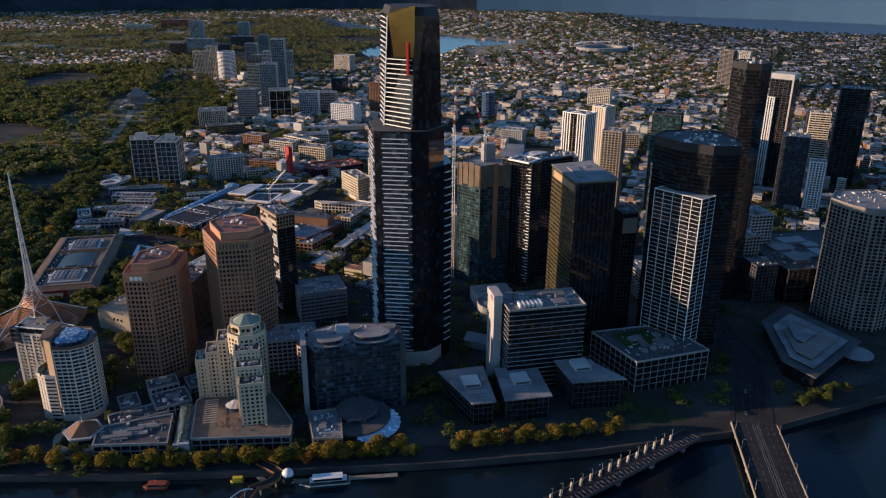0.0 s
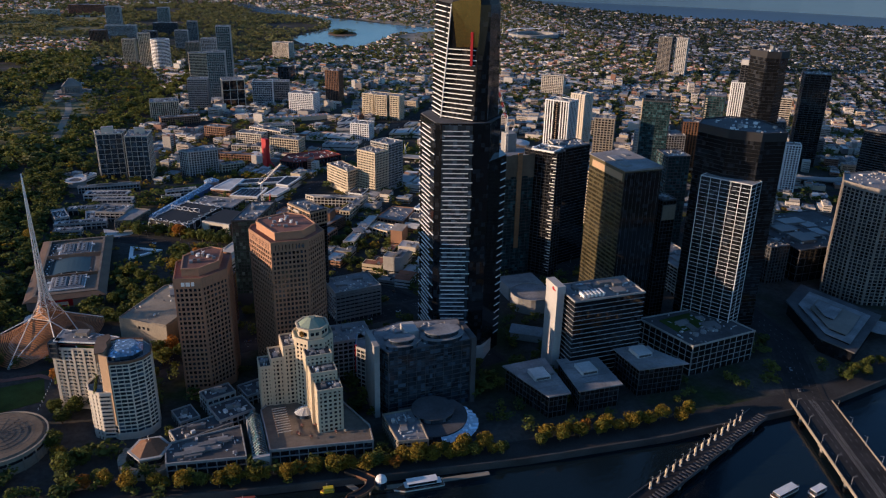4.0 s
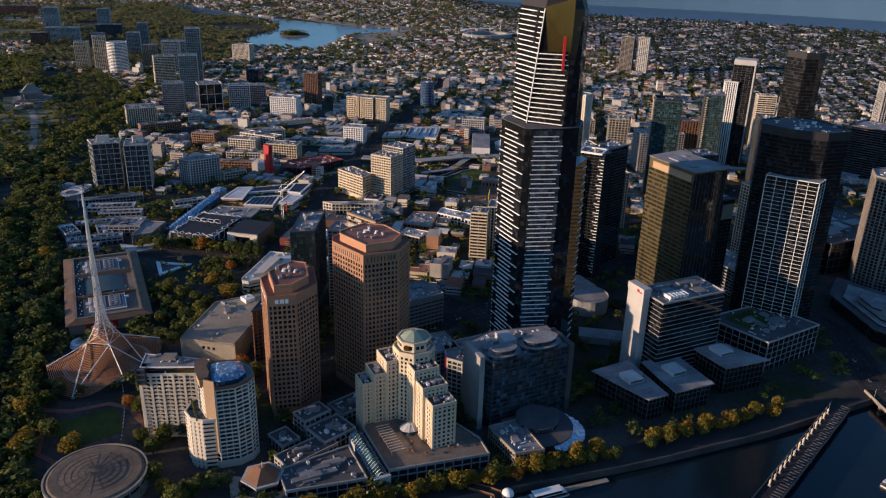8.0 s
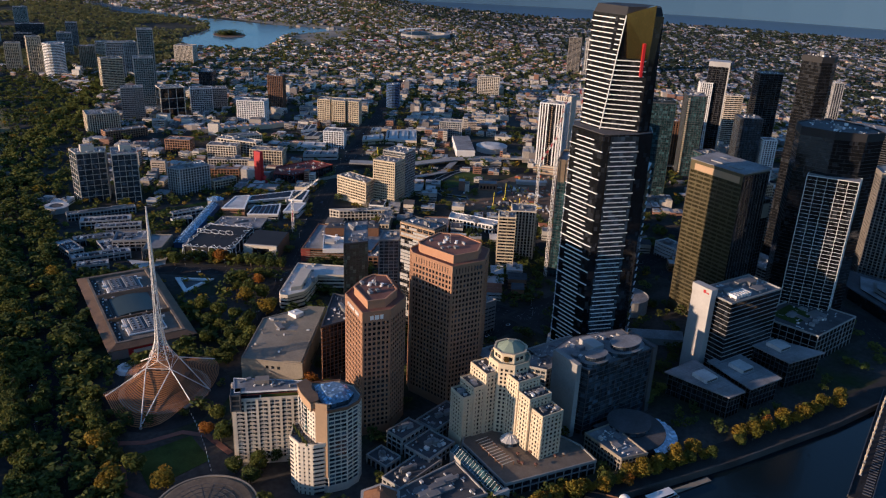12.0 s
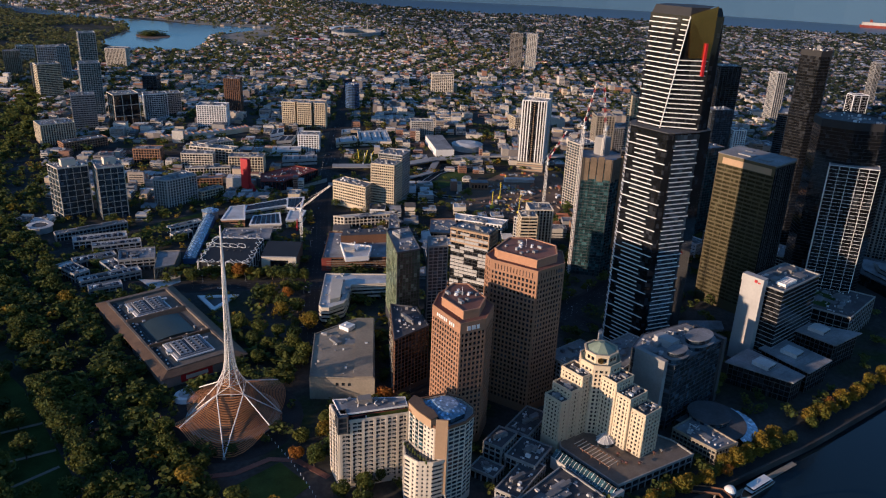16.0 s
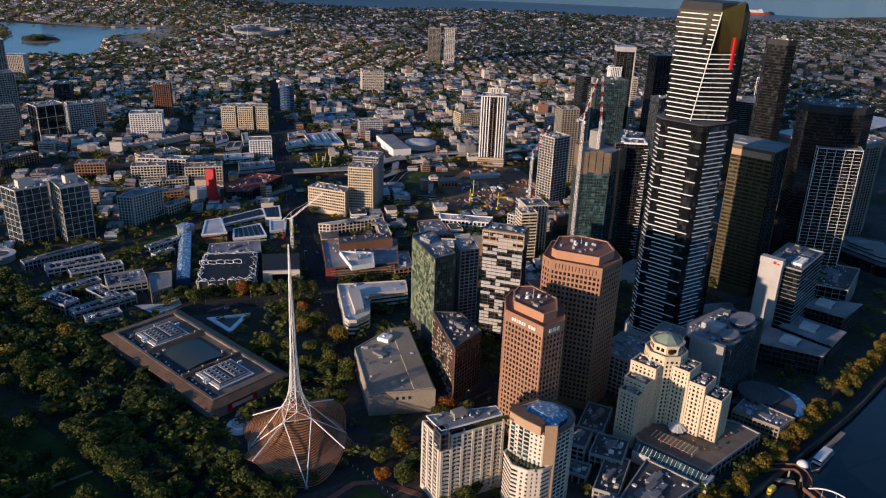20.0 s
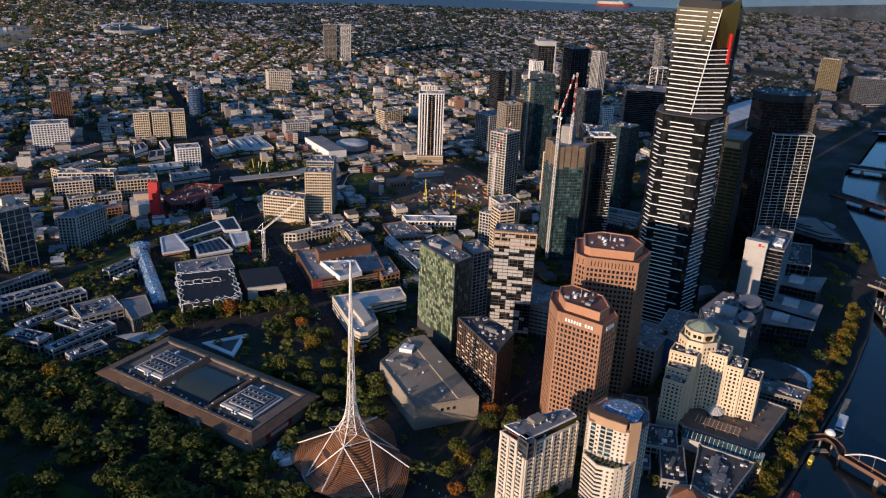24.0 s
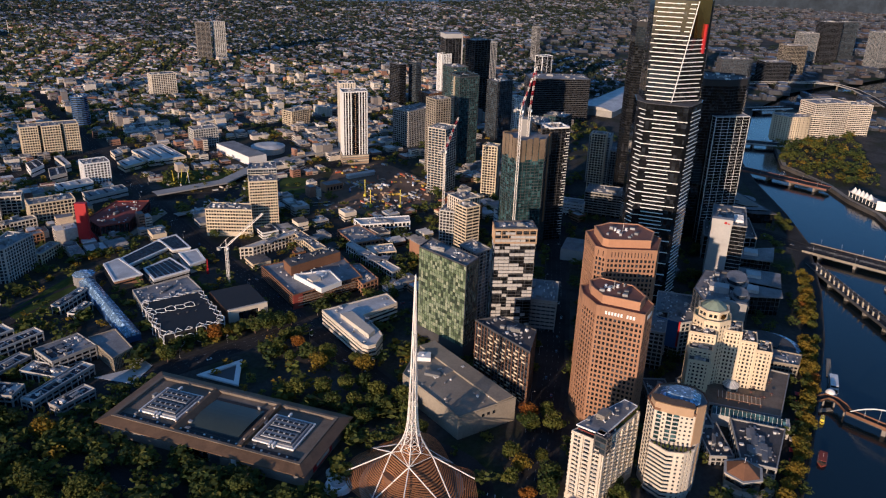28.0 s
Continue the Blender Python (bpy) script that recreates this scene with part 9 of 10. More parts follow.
X, Y = nrg.uniform(-1150, -392, n_), nrg.uniform(620, 1250, n_)
ok = ~in_view(X, Y) & ~blocked(X, Y, 3)
tree_stuff("garden_woods", np.stack([X, Y], 1)[ok], nrg.uniform(20, 31, ok.sum()), "leafdark", "unseen tall trees added to shade the gardens and boulevard", 30, 0.28)
# a second belt of parkland beyond a strip of houses
X, Y = nrg.uniform(-1350, -310, 2600), nrg.uniform(2960, 3720, 2600)
ok = in_view(X, Y) & ~blocked(X, Y, 4) & (np.sin(X * 0.012) * np.sin(Y * 0.016 + 1.0) < 0.5)
tree_stuff("park_belt", np.stack([X, Y], 1)[ok], nrg.uniform(10, 18, ok.sum()), "leafsunlit", "trees of a far park belt", 16, 0.34)
setting("park_belt_grass", prism([(-1350, 2960), (-320, 2950), (-320, 3640), (-1350, 3720)], -0.1, 0.12), M["drygrass"], "dry grass of a far park belt", "ground")
for k in range(16):
    x, y = -2000 + (k * 311 % 1600), 560 + (k * 197 % 1400)
    setting("garden_lawn", prism(ngon(x, y, 40 + (k * 13 % 30), 12, k, 0.6), -0.1, 0.2), M["lawn"], "open lawn between garden trees", "ground")
# paths and the memorial on its axis
setting("axis_lawn", prism([(-440, 1462), (-268, 1462), (-262, 1776), (-446, 1776)], -0.1, 0.1), M["drygrass"], "dry grass along the memorial axis", "ground")
setting("garden_lawn", prism([(-950, 1185), (-565, 1185), (-525, 1475), (-890, 1550)], -0.1, 0.1), M["drygrass"], "wide dry lawn in the public gardens", "ground")
setting("memorial_lawn", prism([(-362, 1778), (-264, 1778), (-260, 1955), (-368, 1955)], -0.1, 0.16), M["drygrass"], "mown lawn round the memorial", "ground")
setting("memorial_steps", prism([(-352, 1806), (-274, 1806), (-274, 1818), (-352, 1818)], -0.1, 0.3), M["dirt"], "earthen forecourt of the memorial", "pavement")
setting("garden_path", strip([(-290, 1380), (-304, 1464), (-305, 1714), (-314, 1810), (-314, 1862)], -6, 6, -0.1, 0.22), M["gravel"], "pale gravel garden avenue", "pavement")
mm = thing("memorial", -312, 1898, 0, "stepped stone memorial with a pyramid roof on a lawn mound", "memorial")

for s_, z0_, z1_ in ((36, 0, 3), (28, 3, 6), (19, 6, 20)):
    part("stone_tier", prism(rect(-s_, -s_, s_, s_), z0_ - 0.4, z1_), M["bluestone"], mm)
part("pyramid_roof", prism(rect(-17, -17, 17, 17), 20, 34, rect(-4, -4, 4, 4)), M["bluestone"], mm)
for s_ in (-1, 1):
    for k in range(6):
        part("column", prism(ngon(0, 0, 1.2, 8), 6, 17), M["bluestone"], mm, at=(-12.5 + k * 5, s_ * 21, 0))

# ---- low buildings between the arts precinct and the suburbs ----
LOW_WALL = ("lightcon", "brick", "cream", "concrete", "offwhite", "timber", "white")
LOW_ROOF = ("roofgrey", "roofwhite", "roofgrey", "roofdark", "roofwhite", "terracotta")
ca_, sa_ = math.cos(radians(55)), math.sin(radians(55))
low = []
N_LOW = 66
for iu in range(-38, 79):
    for iv in range(-60, 60):
        if iu % 6 == 0 or iv % 5 == 0:
            continue
        u, v = iu * 25.0 + r_.uniform(-3, 3), iv * 22.0 + r_.uniform(-3, 3)
        x, y = u * ca_ - v * sa_ + 200, u * sa_ + v * ca_ + 1000
        d = math.hypot(x + 300, y - 300)
        if y < 690 or d > 1900 or x < -270 or (x < -110 and y > 1250 and x < -225 + (y - 1260) * 0.22) or y - x * 0.5 < 330 or (x > 350 and y < 800) or (x < 0 and y < 1170):
            continue
        low.append((x, y, d))
lx, ly = np.array([q[0] for q in low]), np.array([q[1] for q in low])
keep = ~blocked(lx, ly, 10) & in_view(lx, ly) & ~poly_mask(lx, ly, [(195, 1015), (262, 880), (350, 940), (290, 1060)])
keep &= ~poly_mask(lx, ly, [(130, 1120), (280, 1090), (330, 1240), (210, 1290)])
low = [q for q, k in zip(low, keep) if k]
low.sort(key=lambda q: q[2])
for k, (x, y, d) in enumerate(low[:N_LOW]):
    w, dd = r_.uniform(15, 26), r_.uniform(12, 22)
    h = r_.choice((5, 6, 6.5, 7.5, 9, 11))
    if r_.random() < 0.06:
        h += r_.uniform(8, 16)
    wl, rf = r_.choice(LOW_WALL), r_.choice(LOW_ROOF)
    t = thing("low_building", x, y, 0, f"low {M[wl].name} building with a {M[rf].name}", "building", "city blocks", a=55 + r_.uniform(-2, 2))
    lp = rect(-w / 2, -dd / 2, w / 2, dd / 2)
    style = r_.random()
    if style < 0.3:
        lp = [(-w / 2, -dd / 2), (w / 2, -dd / 2), (w / 2, 0), (w * 0.05, 0), (w * 0.05, dd / 2), (-w / 2, dd / 2)]
    wp = part("wall", prism(lp, -0.5, h), M[wl], t)
    if style > 0.66:
        nb = r_.randint(2, 4)
        for j in range(nb):
            xa, xb = -w / 2 - 0.3 + j * (w + 0.6) / nb, -w / 2 - 0.3 + (j + 1) * (w + 0.6) / nb
            part("roof_bay", prism(rect(xa, -dd / 2 - 0.4, xb, dd / 2 + 0.4), h, h + r_.uniform(1.2, 2.4), rect((xa + xb) / 2 - 0.2, -dd / 2 - 0.4, (xa + xb) / 2 + 0.2, dd / 2 + 0.4)), M[rf], t)
    else:
        rp = part("roof", prism(grow(lp, -0.3), h, h + 0.25), M[rf], t)
        part("parapet", ring(grow(lp, -0.3), grow(lp, 0.05), h - 0.2, h + 0.7), M[wl], t)
        for j in range(r_.randint(2, 4)):
            bx, by, bw = r_.uniform(-w * 0.42, w * 0.1), r_.uniform(-dd * 0.42, -dd * 0.1), r_.uniform(1.5, 7)
            part("roof_plant", box(bx, by, h + 0.2, bx + bw, by + bw * r_.uniform(0.4, 0.9), h + r_.uniform(0.8, 2.8)), M["plant" if j else r_.choice(("roofwhite", "solar", "plant"))], rp)
    nf = max(1, int(h / 3.6))
    for j in range(min(nf, 2)):
        part("window_band", ring(grow(lp, -0.2), grow(lp, 0.03), 1.6 + j * 3.5, 2.7 + j * 3.5), M["glass"], wp)


# the rest of the blocks, past counting
CITY_ROOF = per_island("city roofs", [(0.36, 0.36, 0.36), (0.54, 0.54, 0.53), (0.20, 0.19, 0.19), (0.44, 0.43, 0.41), (0.12, 0.12, 0.125), (0.66, 0.65, 0.62), (0.30, 0.31, 0.33), (0.34, 0.16, 0.095), (0.46, 0.44, 0.41)])
CITY_WALL = per_island("city walls", [(0.55, 0.50, 0.43), (0.32, 0.17, 0.11), (0.64, 0.58, 0.48), (0.36, 0.33, 0.29), (0.60, 0.48, 0.33), (0.22, 0.20, 0.19), (0.68, 0.63, 0.54), (0.42, 0.36, 0.30)])
# dock-side roofs: blue shade over the area is painted into these colours
YARD_SHADE_ROOF = per_island("yard roofs in blue shade tone", [(0.08, 0.11, 0.16), (0.13, 0.17, 0.23), (0.055, 0.075, 0.105), (0.23, 0.27, 0.34), (0.12, 0.10, 0.11), (0.07, 0.095, 0.13)])


def boxes(X, Y, A, x0, x1, y0, y1, z0, z1):
    """Upright boxes round points (X, Y) turned by A; without undersides."""
    n = len(X)
    ca, sa = np.cos(A)[:, None], np.sin(A)[:, None]
    lx_ = np.stack([x0, x1, x1, x0] * 2, 1)
    ly_ = np.stack([y0, y0, y1, y1] * 2, 1)
    lz_ = np.stack([z0] * 4 + [z1] * 4, 1)
    V = np.stack([X[:, None] + lx_ * ca - ly_ * sa, Y[:, None] + lx_ * sa + ly_ * ca, lz_], 2).reshape(-1, 3)
    q = np.array([(0, 1, 5, 4), (1, 2, 6, 5), (2, 3, 7, 6), (3, 0, 4, 7), (4, 5, 6, 7)])
    return V, (q[None] + (np.arange(n) * 8)[:, None, None]).reshape(-1, 4)


# dock-side walls, darkened in colour to look shaded
YARD_SHADE_WALL = per_island("yard walls in dark shade tone", [(0.06, 0.065, 0.075), (0.045, 0.05, 0.06), (0.10, 0.10, 0.105), (0.07, 0.055, 0.05)])


def city_sheds(name, X, Y, A, W, D, H, label, roof, plants=2, category="buildings", wall=None):
    """Many flat-roofed blocks with parapet, window bands and roof machinery, as loose pieces of one mesh."""
    n = len(X)
    vs, fs, ms, k = [], [], [], 0

    def add(sel, slot, *args):
        nonlocal k
        if sel.sum() == 0:
            return
        V, F_ = boxes(X[sel], Y[sel], A[sel], *[q[sel] for q in args])
        vs.append(V), fs.append(F_ + k), ms.append(np.full(len(F_), slot))
        k += len(V)

    every = np.ones(n, bool)
    glazed = nrg.random(n) < 0.5
    w, d = W / 2, D / 2
    cut = nrg.uniform(-0.3, 0.5, n)
    tall = nrg.uniform(0.55, 1.5, n) * H
    add(every, 0, -w, w * cut, -d, d, np.full(n, -0.5), H)
    add(every, 1, -w + 0.5, w * cut - 0.5, -d + 0.5, d - 0.5, H - 0.1, H + 0.12)
    dep = nrg.uniform(0.3, 1.0, n)
    add(every, 0, w * cut, w, -d, d * dep, np.full(n, -0.5), tall)
    add(every, 1, w * cut + 0.5, w - 0.5, -d + 0.5, d * dep - 0.5, tall - 0.1, tall + 0.12)
    for j in range(7):
        z = np.full(n, 1.3 + j * 3.3)
        add((H > 3.2 + j * 3.3) & glazed, 3, -w * 0.94, w * cut - w * 0.08, -d - 0.06, d + 0.06, z, z + 1.1)
        add((tall > 3.2 + j * 3.3) & glazed, 3, w * cut + w * 0.06, w * 0.94, -d - 0.06, d * dep + 0.06, z, z + 1.1)
        add((H > 3.2 + j * 3.3) & ~glazed, 3, -w - 0.06, w * cut, -d * 0.9, d * 0.8, z, z + 1.1)
    for j in range(plants):
        bx, by, bw = nrg.uniform(-0.8, 0.0, n) * w, nrg.uniform(-0.8, 0.6, n) * d, nrg.uniform(1.2, 5, n)
        bx = np.minimum(bx, w * cut - bw - 0.6)
        add((w * (1 + cut) > 8) & (bx > -w), 2, bx, bx + bw, by, by + bw * nrg.uniform(0.4, 1.0, n), H, H + nrg.uniform(0.8, 2.8, n))
    me_ = quick_mesh(name, np.concatenate(vs), np.concatenate(fs), [wall or CITY_WALL, roof, M["plant"], M["glass"]], np.concatenate(ms))
    tagged(new(name, me_), label, category, "", "stuff")


rest = low[N_LOW:]
lx, ly = np.array([q[0] for q in rest]), np.array([q[1] for q in rest])
n = len(lx)
hh = nrg.choice([3.8, 4.5, 5.2, 6, 7, 8.5, 11], n) * nrg.uniform(0.85, 1.2, n)
hh = np.where(nrg.random(n) < 0.08, hh + nrg.uniform(6, 14, n), hh)
city_sheds("city_blocks", lx, ly, np.full(n, radians(55)) + nrg.choice([0, math.pi / 2], n) + nrg.normal(0, 0.03, n), nrg.uniform(11, 30, n), nrg.uniform(10, 24, n), hh, "dense low city buildings with flat grey and white roofs", CITY_ROOF, 6)


# ---- vents, ducts and cooling units on the flat roofs ----
UNITS = per_island("roof machinery", [(0.70, 0.70, 0.68), (0.40, 0.40, 0.40), (0.16, 0.16, 0.17), (0.78, 0.77, 0.74), (0.30, 0.29, 0.28), (0.55, 0.53, 0.50)])
cu = []
for poly, z in TOPS:
    inner = grow(poly, -2.6)
    xs, ys = [q[0] for q in inner], [q[1] for q in inner]
    area = (max(xs) - min(xs)) * (max(ys) - min(ys))
    m_ = int(min(60, 10 + area * 0.03))
    px, py = nrg.uniform(min(xs), max(xs), m_), nrg.uniform(min(ys), max(ys), m_)
    e0 = math.atan2(poly[1][1] - poly[0][1], poly[1][0] - poly[0][0])
    ok = poly_mask(px, py, inner) & poly_mask(px, py, poly)
    for x, y in zip(px[ok], py[ok]):
        kind_ = r_.random()
        w_, d_, h_ = (r_.uniform(0.6, 1.8), r_.uniform(0.6, 1.8), r_.uniform(0.5, 1.6)) if kind_ < 0.7 else ((r_.uniform(3, 5), 0.7, 0.7) if kind_ < 0.88 else (r_.uniform(2, 3.4), r_.uniform(1.6, 3), r_.uniform(1.2, 2.4)))
        cu.append((x, y, e0 + (0 if r_.random() < 0.6 else math.pi / 2), w_ / 2, d_ / 2, z + 0.05, z + 0.1 + h_))
cu = np.array(cu)
V, F_ = boxes(cu[:, 0], cu[:, 1], cu[:, 2], -cu[:, 3], cu[:, 3], -cu[:, 4], cu[:, 4], cu[:, 5], cu[:, 6])
tagged(new("rooftop_machinery", quick_mesh("rooftop_machinery", V, F_, [UNITS])), "white and grey vents, ducts and cooling units on flat roofs", "machinery", "", "stuff")

# ---- stacks, huts and plant strewn over the tunnel works ----
SITE = per_island("site goods", [(0.50, 0.13, 0.05), (0.62, 0.60, 0.56), (0.55, 0.38, 0.06), (0.28, 0.24, 0.20), (0.66, 0.65, 0.62), (0.20, 0.22, 0.26), (0.42, 0.30, 0.20)])
YARDS = ([(195, 1015), (262, 880), (350, 940), (290, 1060)], [(130, 1120), (280, 1090), (330, 1240), (210, 1290)])
for yard in YARDS:
    px, py = nrg.uniform(130, 350, 420), nrg.uniform(880, 1290, 420)
    ok = poly_mask(px, py, grow(ccw(yard), -5)) & ~blocked(px, py, 2.5)
    px, py = px[ok], py[ok]
    m_ = len(px)
    w_, d_ = nrg.uniform(0.6, 4.5, m_), nrg.uniform(0.6, 1.6, m_)
    V, F_ = boxes(px, py, np.full(m_, 0.9) + nrg.choice([0, 1.57, 0.4], m_), -w_, w_, -d_, d_, np.full(m_, -0.1), nrg.uniform(0.6, 3.0, m_))
    tagged(new("site_goods", quick_mesh("site_goods", V, F_, [SITE])), "strewn containers, huts and stacked goods on bare earth", "site goods", "", "stuff")

PIT = [(289, 1050), (391, 1080), (453, 1028), (391, 928), (287, 889), (228, 955)]
px, py = nrg.uniform(228, 453, 700), nrg.uniform(889, 1080, 700)
ok = poly_mask(px, py, grow(ccw(PIT), -5))
ok &= (np.sin(px * 0.05) * np.sin(py * 0.06 + 1) > -0.25) & (np.hypot(px - 372, py - 1030) > 26) & (np.hypot(px - 300, py - 1040) > 18)
px, py = px[ok][:300], py[ok][:300]
m_ = len(px)
w_, d_ = nrg.uniform(0.5, 4.5, m_), nrg.uniform(0.4, 1.5, m_)
V, F_ = boxes(px, py, nrg.choice([0.9, 2.47, 1.3], m_), -w_, w_, -d_, d_, np.full(m_, 0.1), nrg.uniform(0.7, 3.0, m_))
tagged(new("site_goods", quick_mesh("site_goods", V, F_, [SITE])), "strewn formwork, huts and stacked goods in the building pit", "site goods", "", "stuff")
for k in range(9):
    hp = thing("spoil_heap", *(((262, 960), (300, 925), (330, 960), (352, 985), (300, 1000), (405, 1000), (380, 950), (420, 1030), (345, 1050))[k]), 0.25, "heap of orange brown excavated soil", "soil heap", "spoil heaps")
    part("soil", prism([(q[0] * (0.8 + 0.3 * ((i * 7 + k) % 3) / 2), q[1]) for i, q in enumerate(ngon(0, 0, 6 + k % 4, 11, k, 0.7))], -0.1, 1.6 + 0.4 * (k % 3), ngon(0.6, 0.3, 2.2, 11, k, 0.7)), M["dirt"], hp)

# ---- street trees between the city blocks ----
n_ = 5200
X, Y = nrg.uniform(-260, 900, n_), nrg.uniform(760, 1750, n_)
ok = in_view(X, Y) & ~blocked(X, Y, 2.5)
near_block = np.zeros(n_, bool)
for x, y, d in low:
    near_block |= (np.abs(X - x) < 11) & (np.abs(Y - y) < 11)
ok &= ~near_block & (nrg.random(n_) < 0.5)
P = np.stack([X[ok], Y[ok]], 1)[:900]
sel = nrg.random(len(P))
tree_stuff("street_trees", P[sel < 0.45], nrg.uniform(6, 11, (sel < 0.45).sum()), "leafgold", "yellowing street trees between city blocks", 34, 0.24)
tree_stuff("street_trees", P[sel >= 0.45], nrg.uniform(6, 12, (sel >= 0.45).sum()), "leaf", "green street trees between city blocks", 34, 0.24)


# ---- suburbs, past counting ----
ROOFS = per_island("suburban roofs", [(0.46, 0.45, 0.44), (0.16, 0.16, 0.17), (0.40, 0.16, 0.09), (0.66, 0.65, 0.62), (0.12, 0.12, 0.13), (0.34, 0.15, 0.09), (0.32, 0.32, 0.33), (0.74, 0.72, 0.69), (0.42, 0.22, 0.14), (0.24, 0.22, 0.21)])
WALLS = per_island("suburban walls", [(0.62, 0.55, 0.45), (0.36, 0.18, 0.12), (0.74, 0.70, 0.63), (0.48, 0.38, 0.28), (0.34, 0.25, 0.20), (0.70, 0.62, 0.50)])

# suburban roofs and walls again, darkened and blued to imitate cloud shade
PORT_SHADE_ROOFS = per_island("port roofs in blue shade tone", [(0.22, 0.26, 0.32), (0.08, 0.10, 0.13), (0.14, 0.17, 0.22), (0.42, 0.45, 0.50), (0.06, 0.07, 0.09), (0.20, 0.12, 0.10), (0.16, 0.18, 0.22), (0.50, 0.52, 0.55)])
PORT_SHADE_WALLS = per_island("port walls in grey shade tone", [(0.30, 0.29, 0.28), (0.20, 0.13, 0.11), (0.40, 0.39, 0.38), (0.22, 0.20, 0.19), (0.16, 0.15, 0.16)])


def houses(name, X, Y, A, W, D, H, R_, label, walls, roofs):
    """Walls and gabled or flat roofs for many small houses, as loose pieces of one mesh."""
    n = len(X)
    ca, sa = np.cos(A), np.sin(A)

    def put(x, y, z):
        return np.stack([X[:, None] + x * ca[:, None] - y * sa[:, None], Y[:, None] + x * sa[:, None] + y * ca[:, None], z], 2)

    w, d, h, rr = W[:, None] / 2, D[:, None] / 2, H[:, None], R_[:, None]
    one = np.ones((n, 1))
    wx = np.concatenate([-w, w, w, -w] * 2, 1)
    wy = np.concatenate([-d, -d, d, d] * 2, 1)
    wz = np.concatenate([-0.3 * one] * 4 + [h] * 4, 1)
    wall = put(wx, wy, wz)
    o = 0.5
    rx = np.concatenate([-w - o, w + o, w + o, -w - o, -w - o, w + o], 1)
    ry = np.concatenate([-d - o, -d - o, d + o, d + o, 0 * one, 0 * one], 1)
    rz = np.concatenate([h] * 4 + [h + rr] * 2, 1)
    roof = put(rx, ry, rz)
    V = np.concatenate([wall.reshape(-1, 3), roof.reshape(-1, 3)])
    wf = np.array([(0, 1, 5, 4), (1, 2, 6, 5), (2, 3, 7, 6), (3, 0, 4, 7)])
    rf = np.array([(0, 1, 5, 4), (2, 3, 4, 5), (1, 2, 5, 5), (3, 0, 4, 4)])
    FW = (wf[None] + (np.arange(n) * 8)[:, None, None]).reshape(-1, 4)
    FR = (rf[None] + (np.arange(n) * 6)[:, None, None]).reshape(-1, 4) + n * 8
    quads = FR.reshape(n, 4, 4)
    F4 = np.concatenate([FW, quads[:, :2].reshape(-1, 4)])
    F3 = quads[:, 2:, :3].reshape(-1, 3)
    me = bpy.data.meshes.new(name)
    me.vertices.add(len(V))
    me.vertices.foreach_set("co", V.astype(np.float32).ravel())
    me.loops.add(F4.size + F3.size)
    me.loops.foreach_set("vertex_index", np.concatenate([F4.ravel(), F3.ravel()]).astype(np.int32))
    me.polygons.add(len(F4) + len(F3))
    me.polygons.foreach_set("loop_start", np.concatenate([np.arange(len(F4)) * 4, F4.size + np.arange(len(F3)) * 3]).astype(np.int32))
    idx = np.concatenate([np.zeros(len(FW)), np.ones(n * 2), np.ones(n * 2)]).astype(np.int32)
    me.polygons.foreach_set("material_index", idx)
    me.materials.append(walls)
    me.materials.append(roofs)
    me.shade_flat()
    me.update(calc_edges=True)
    tagged(new(name, me), label, "houses", "", "stuff")


PARKS = [[(-330, 2450), (120, 2300), (330, 2560), (300, 2800), (520, 3100), (420, 3700), (200, 4200), (-260, 4200), (-330, 3000)],
         [(640, 2540), (760, 2640), (1000, 2900), (1060, 3040), (820, 3300), (620, 3560), (560, 3480), (760, 3180), (960, 2980), (690, 2830)],
         [(-2300, 420), (-335, 420), (-335, 2100), (-335, 2500), (-2300, 2560)],
         [(-2300, 3040), (-930, 3040), (-400, 2900), (-330, 2900), (-330, 3640), (-2300, 3720)],
         [(-300, 1250), (-225, 1260), (-165, 1420), (-120, 1740), (-150, 2200), (-300, 2300)]]
tx, ty, th = [], [], []
DIST = np.stack([nrg.uniform(-1900, 4600, 90), nrg.uniform(200, 5400, 90)], 1)
DANG = nrg.choice([55, 55, 55, 62, 48, 30, 78, 90], 90)
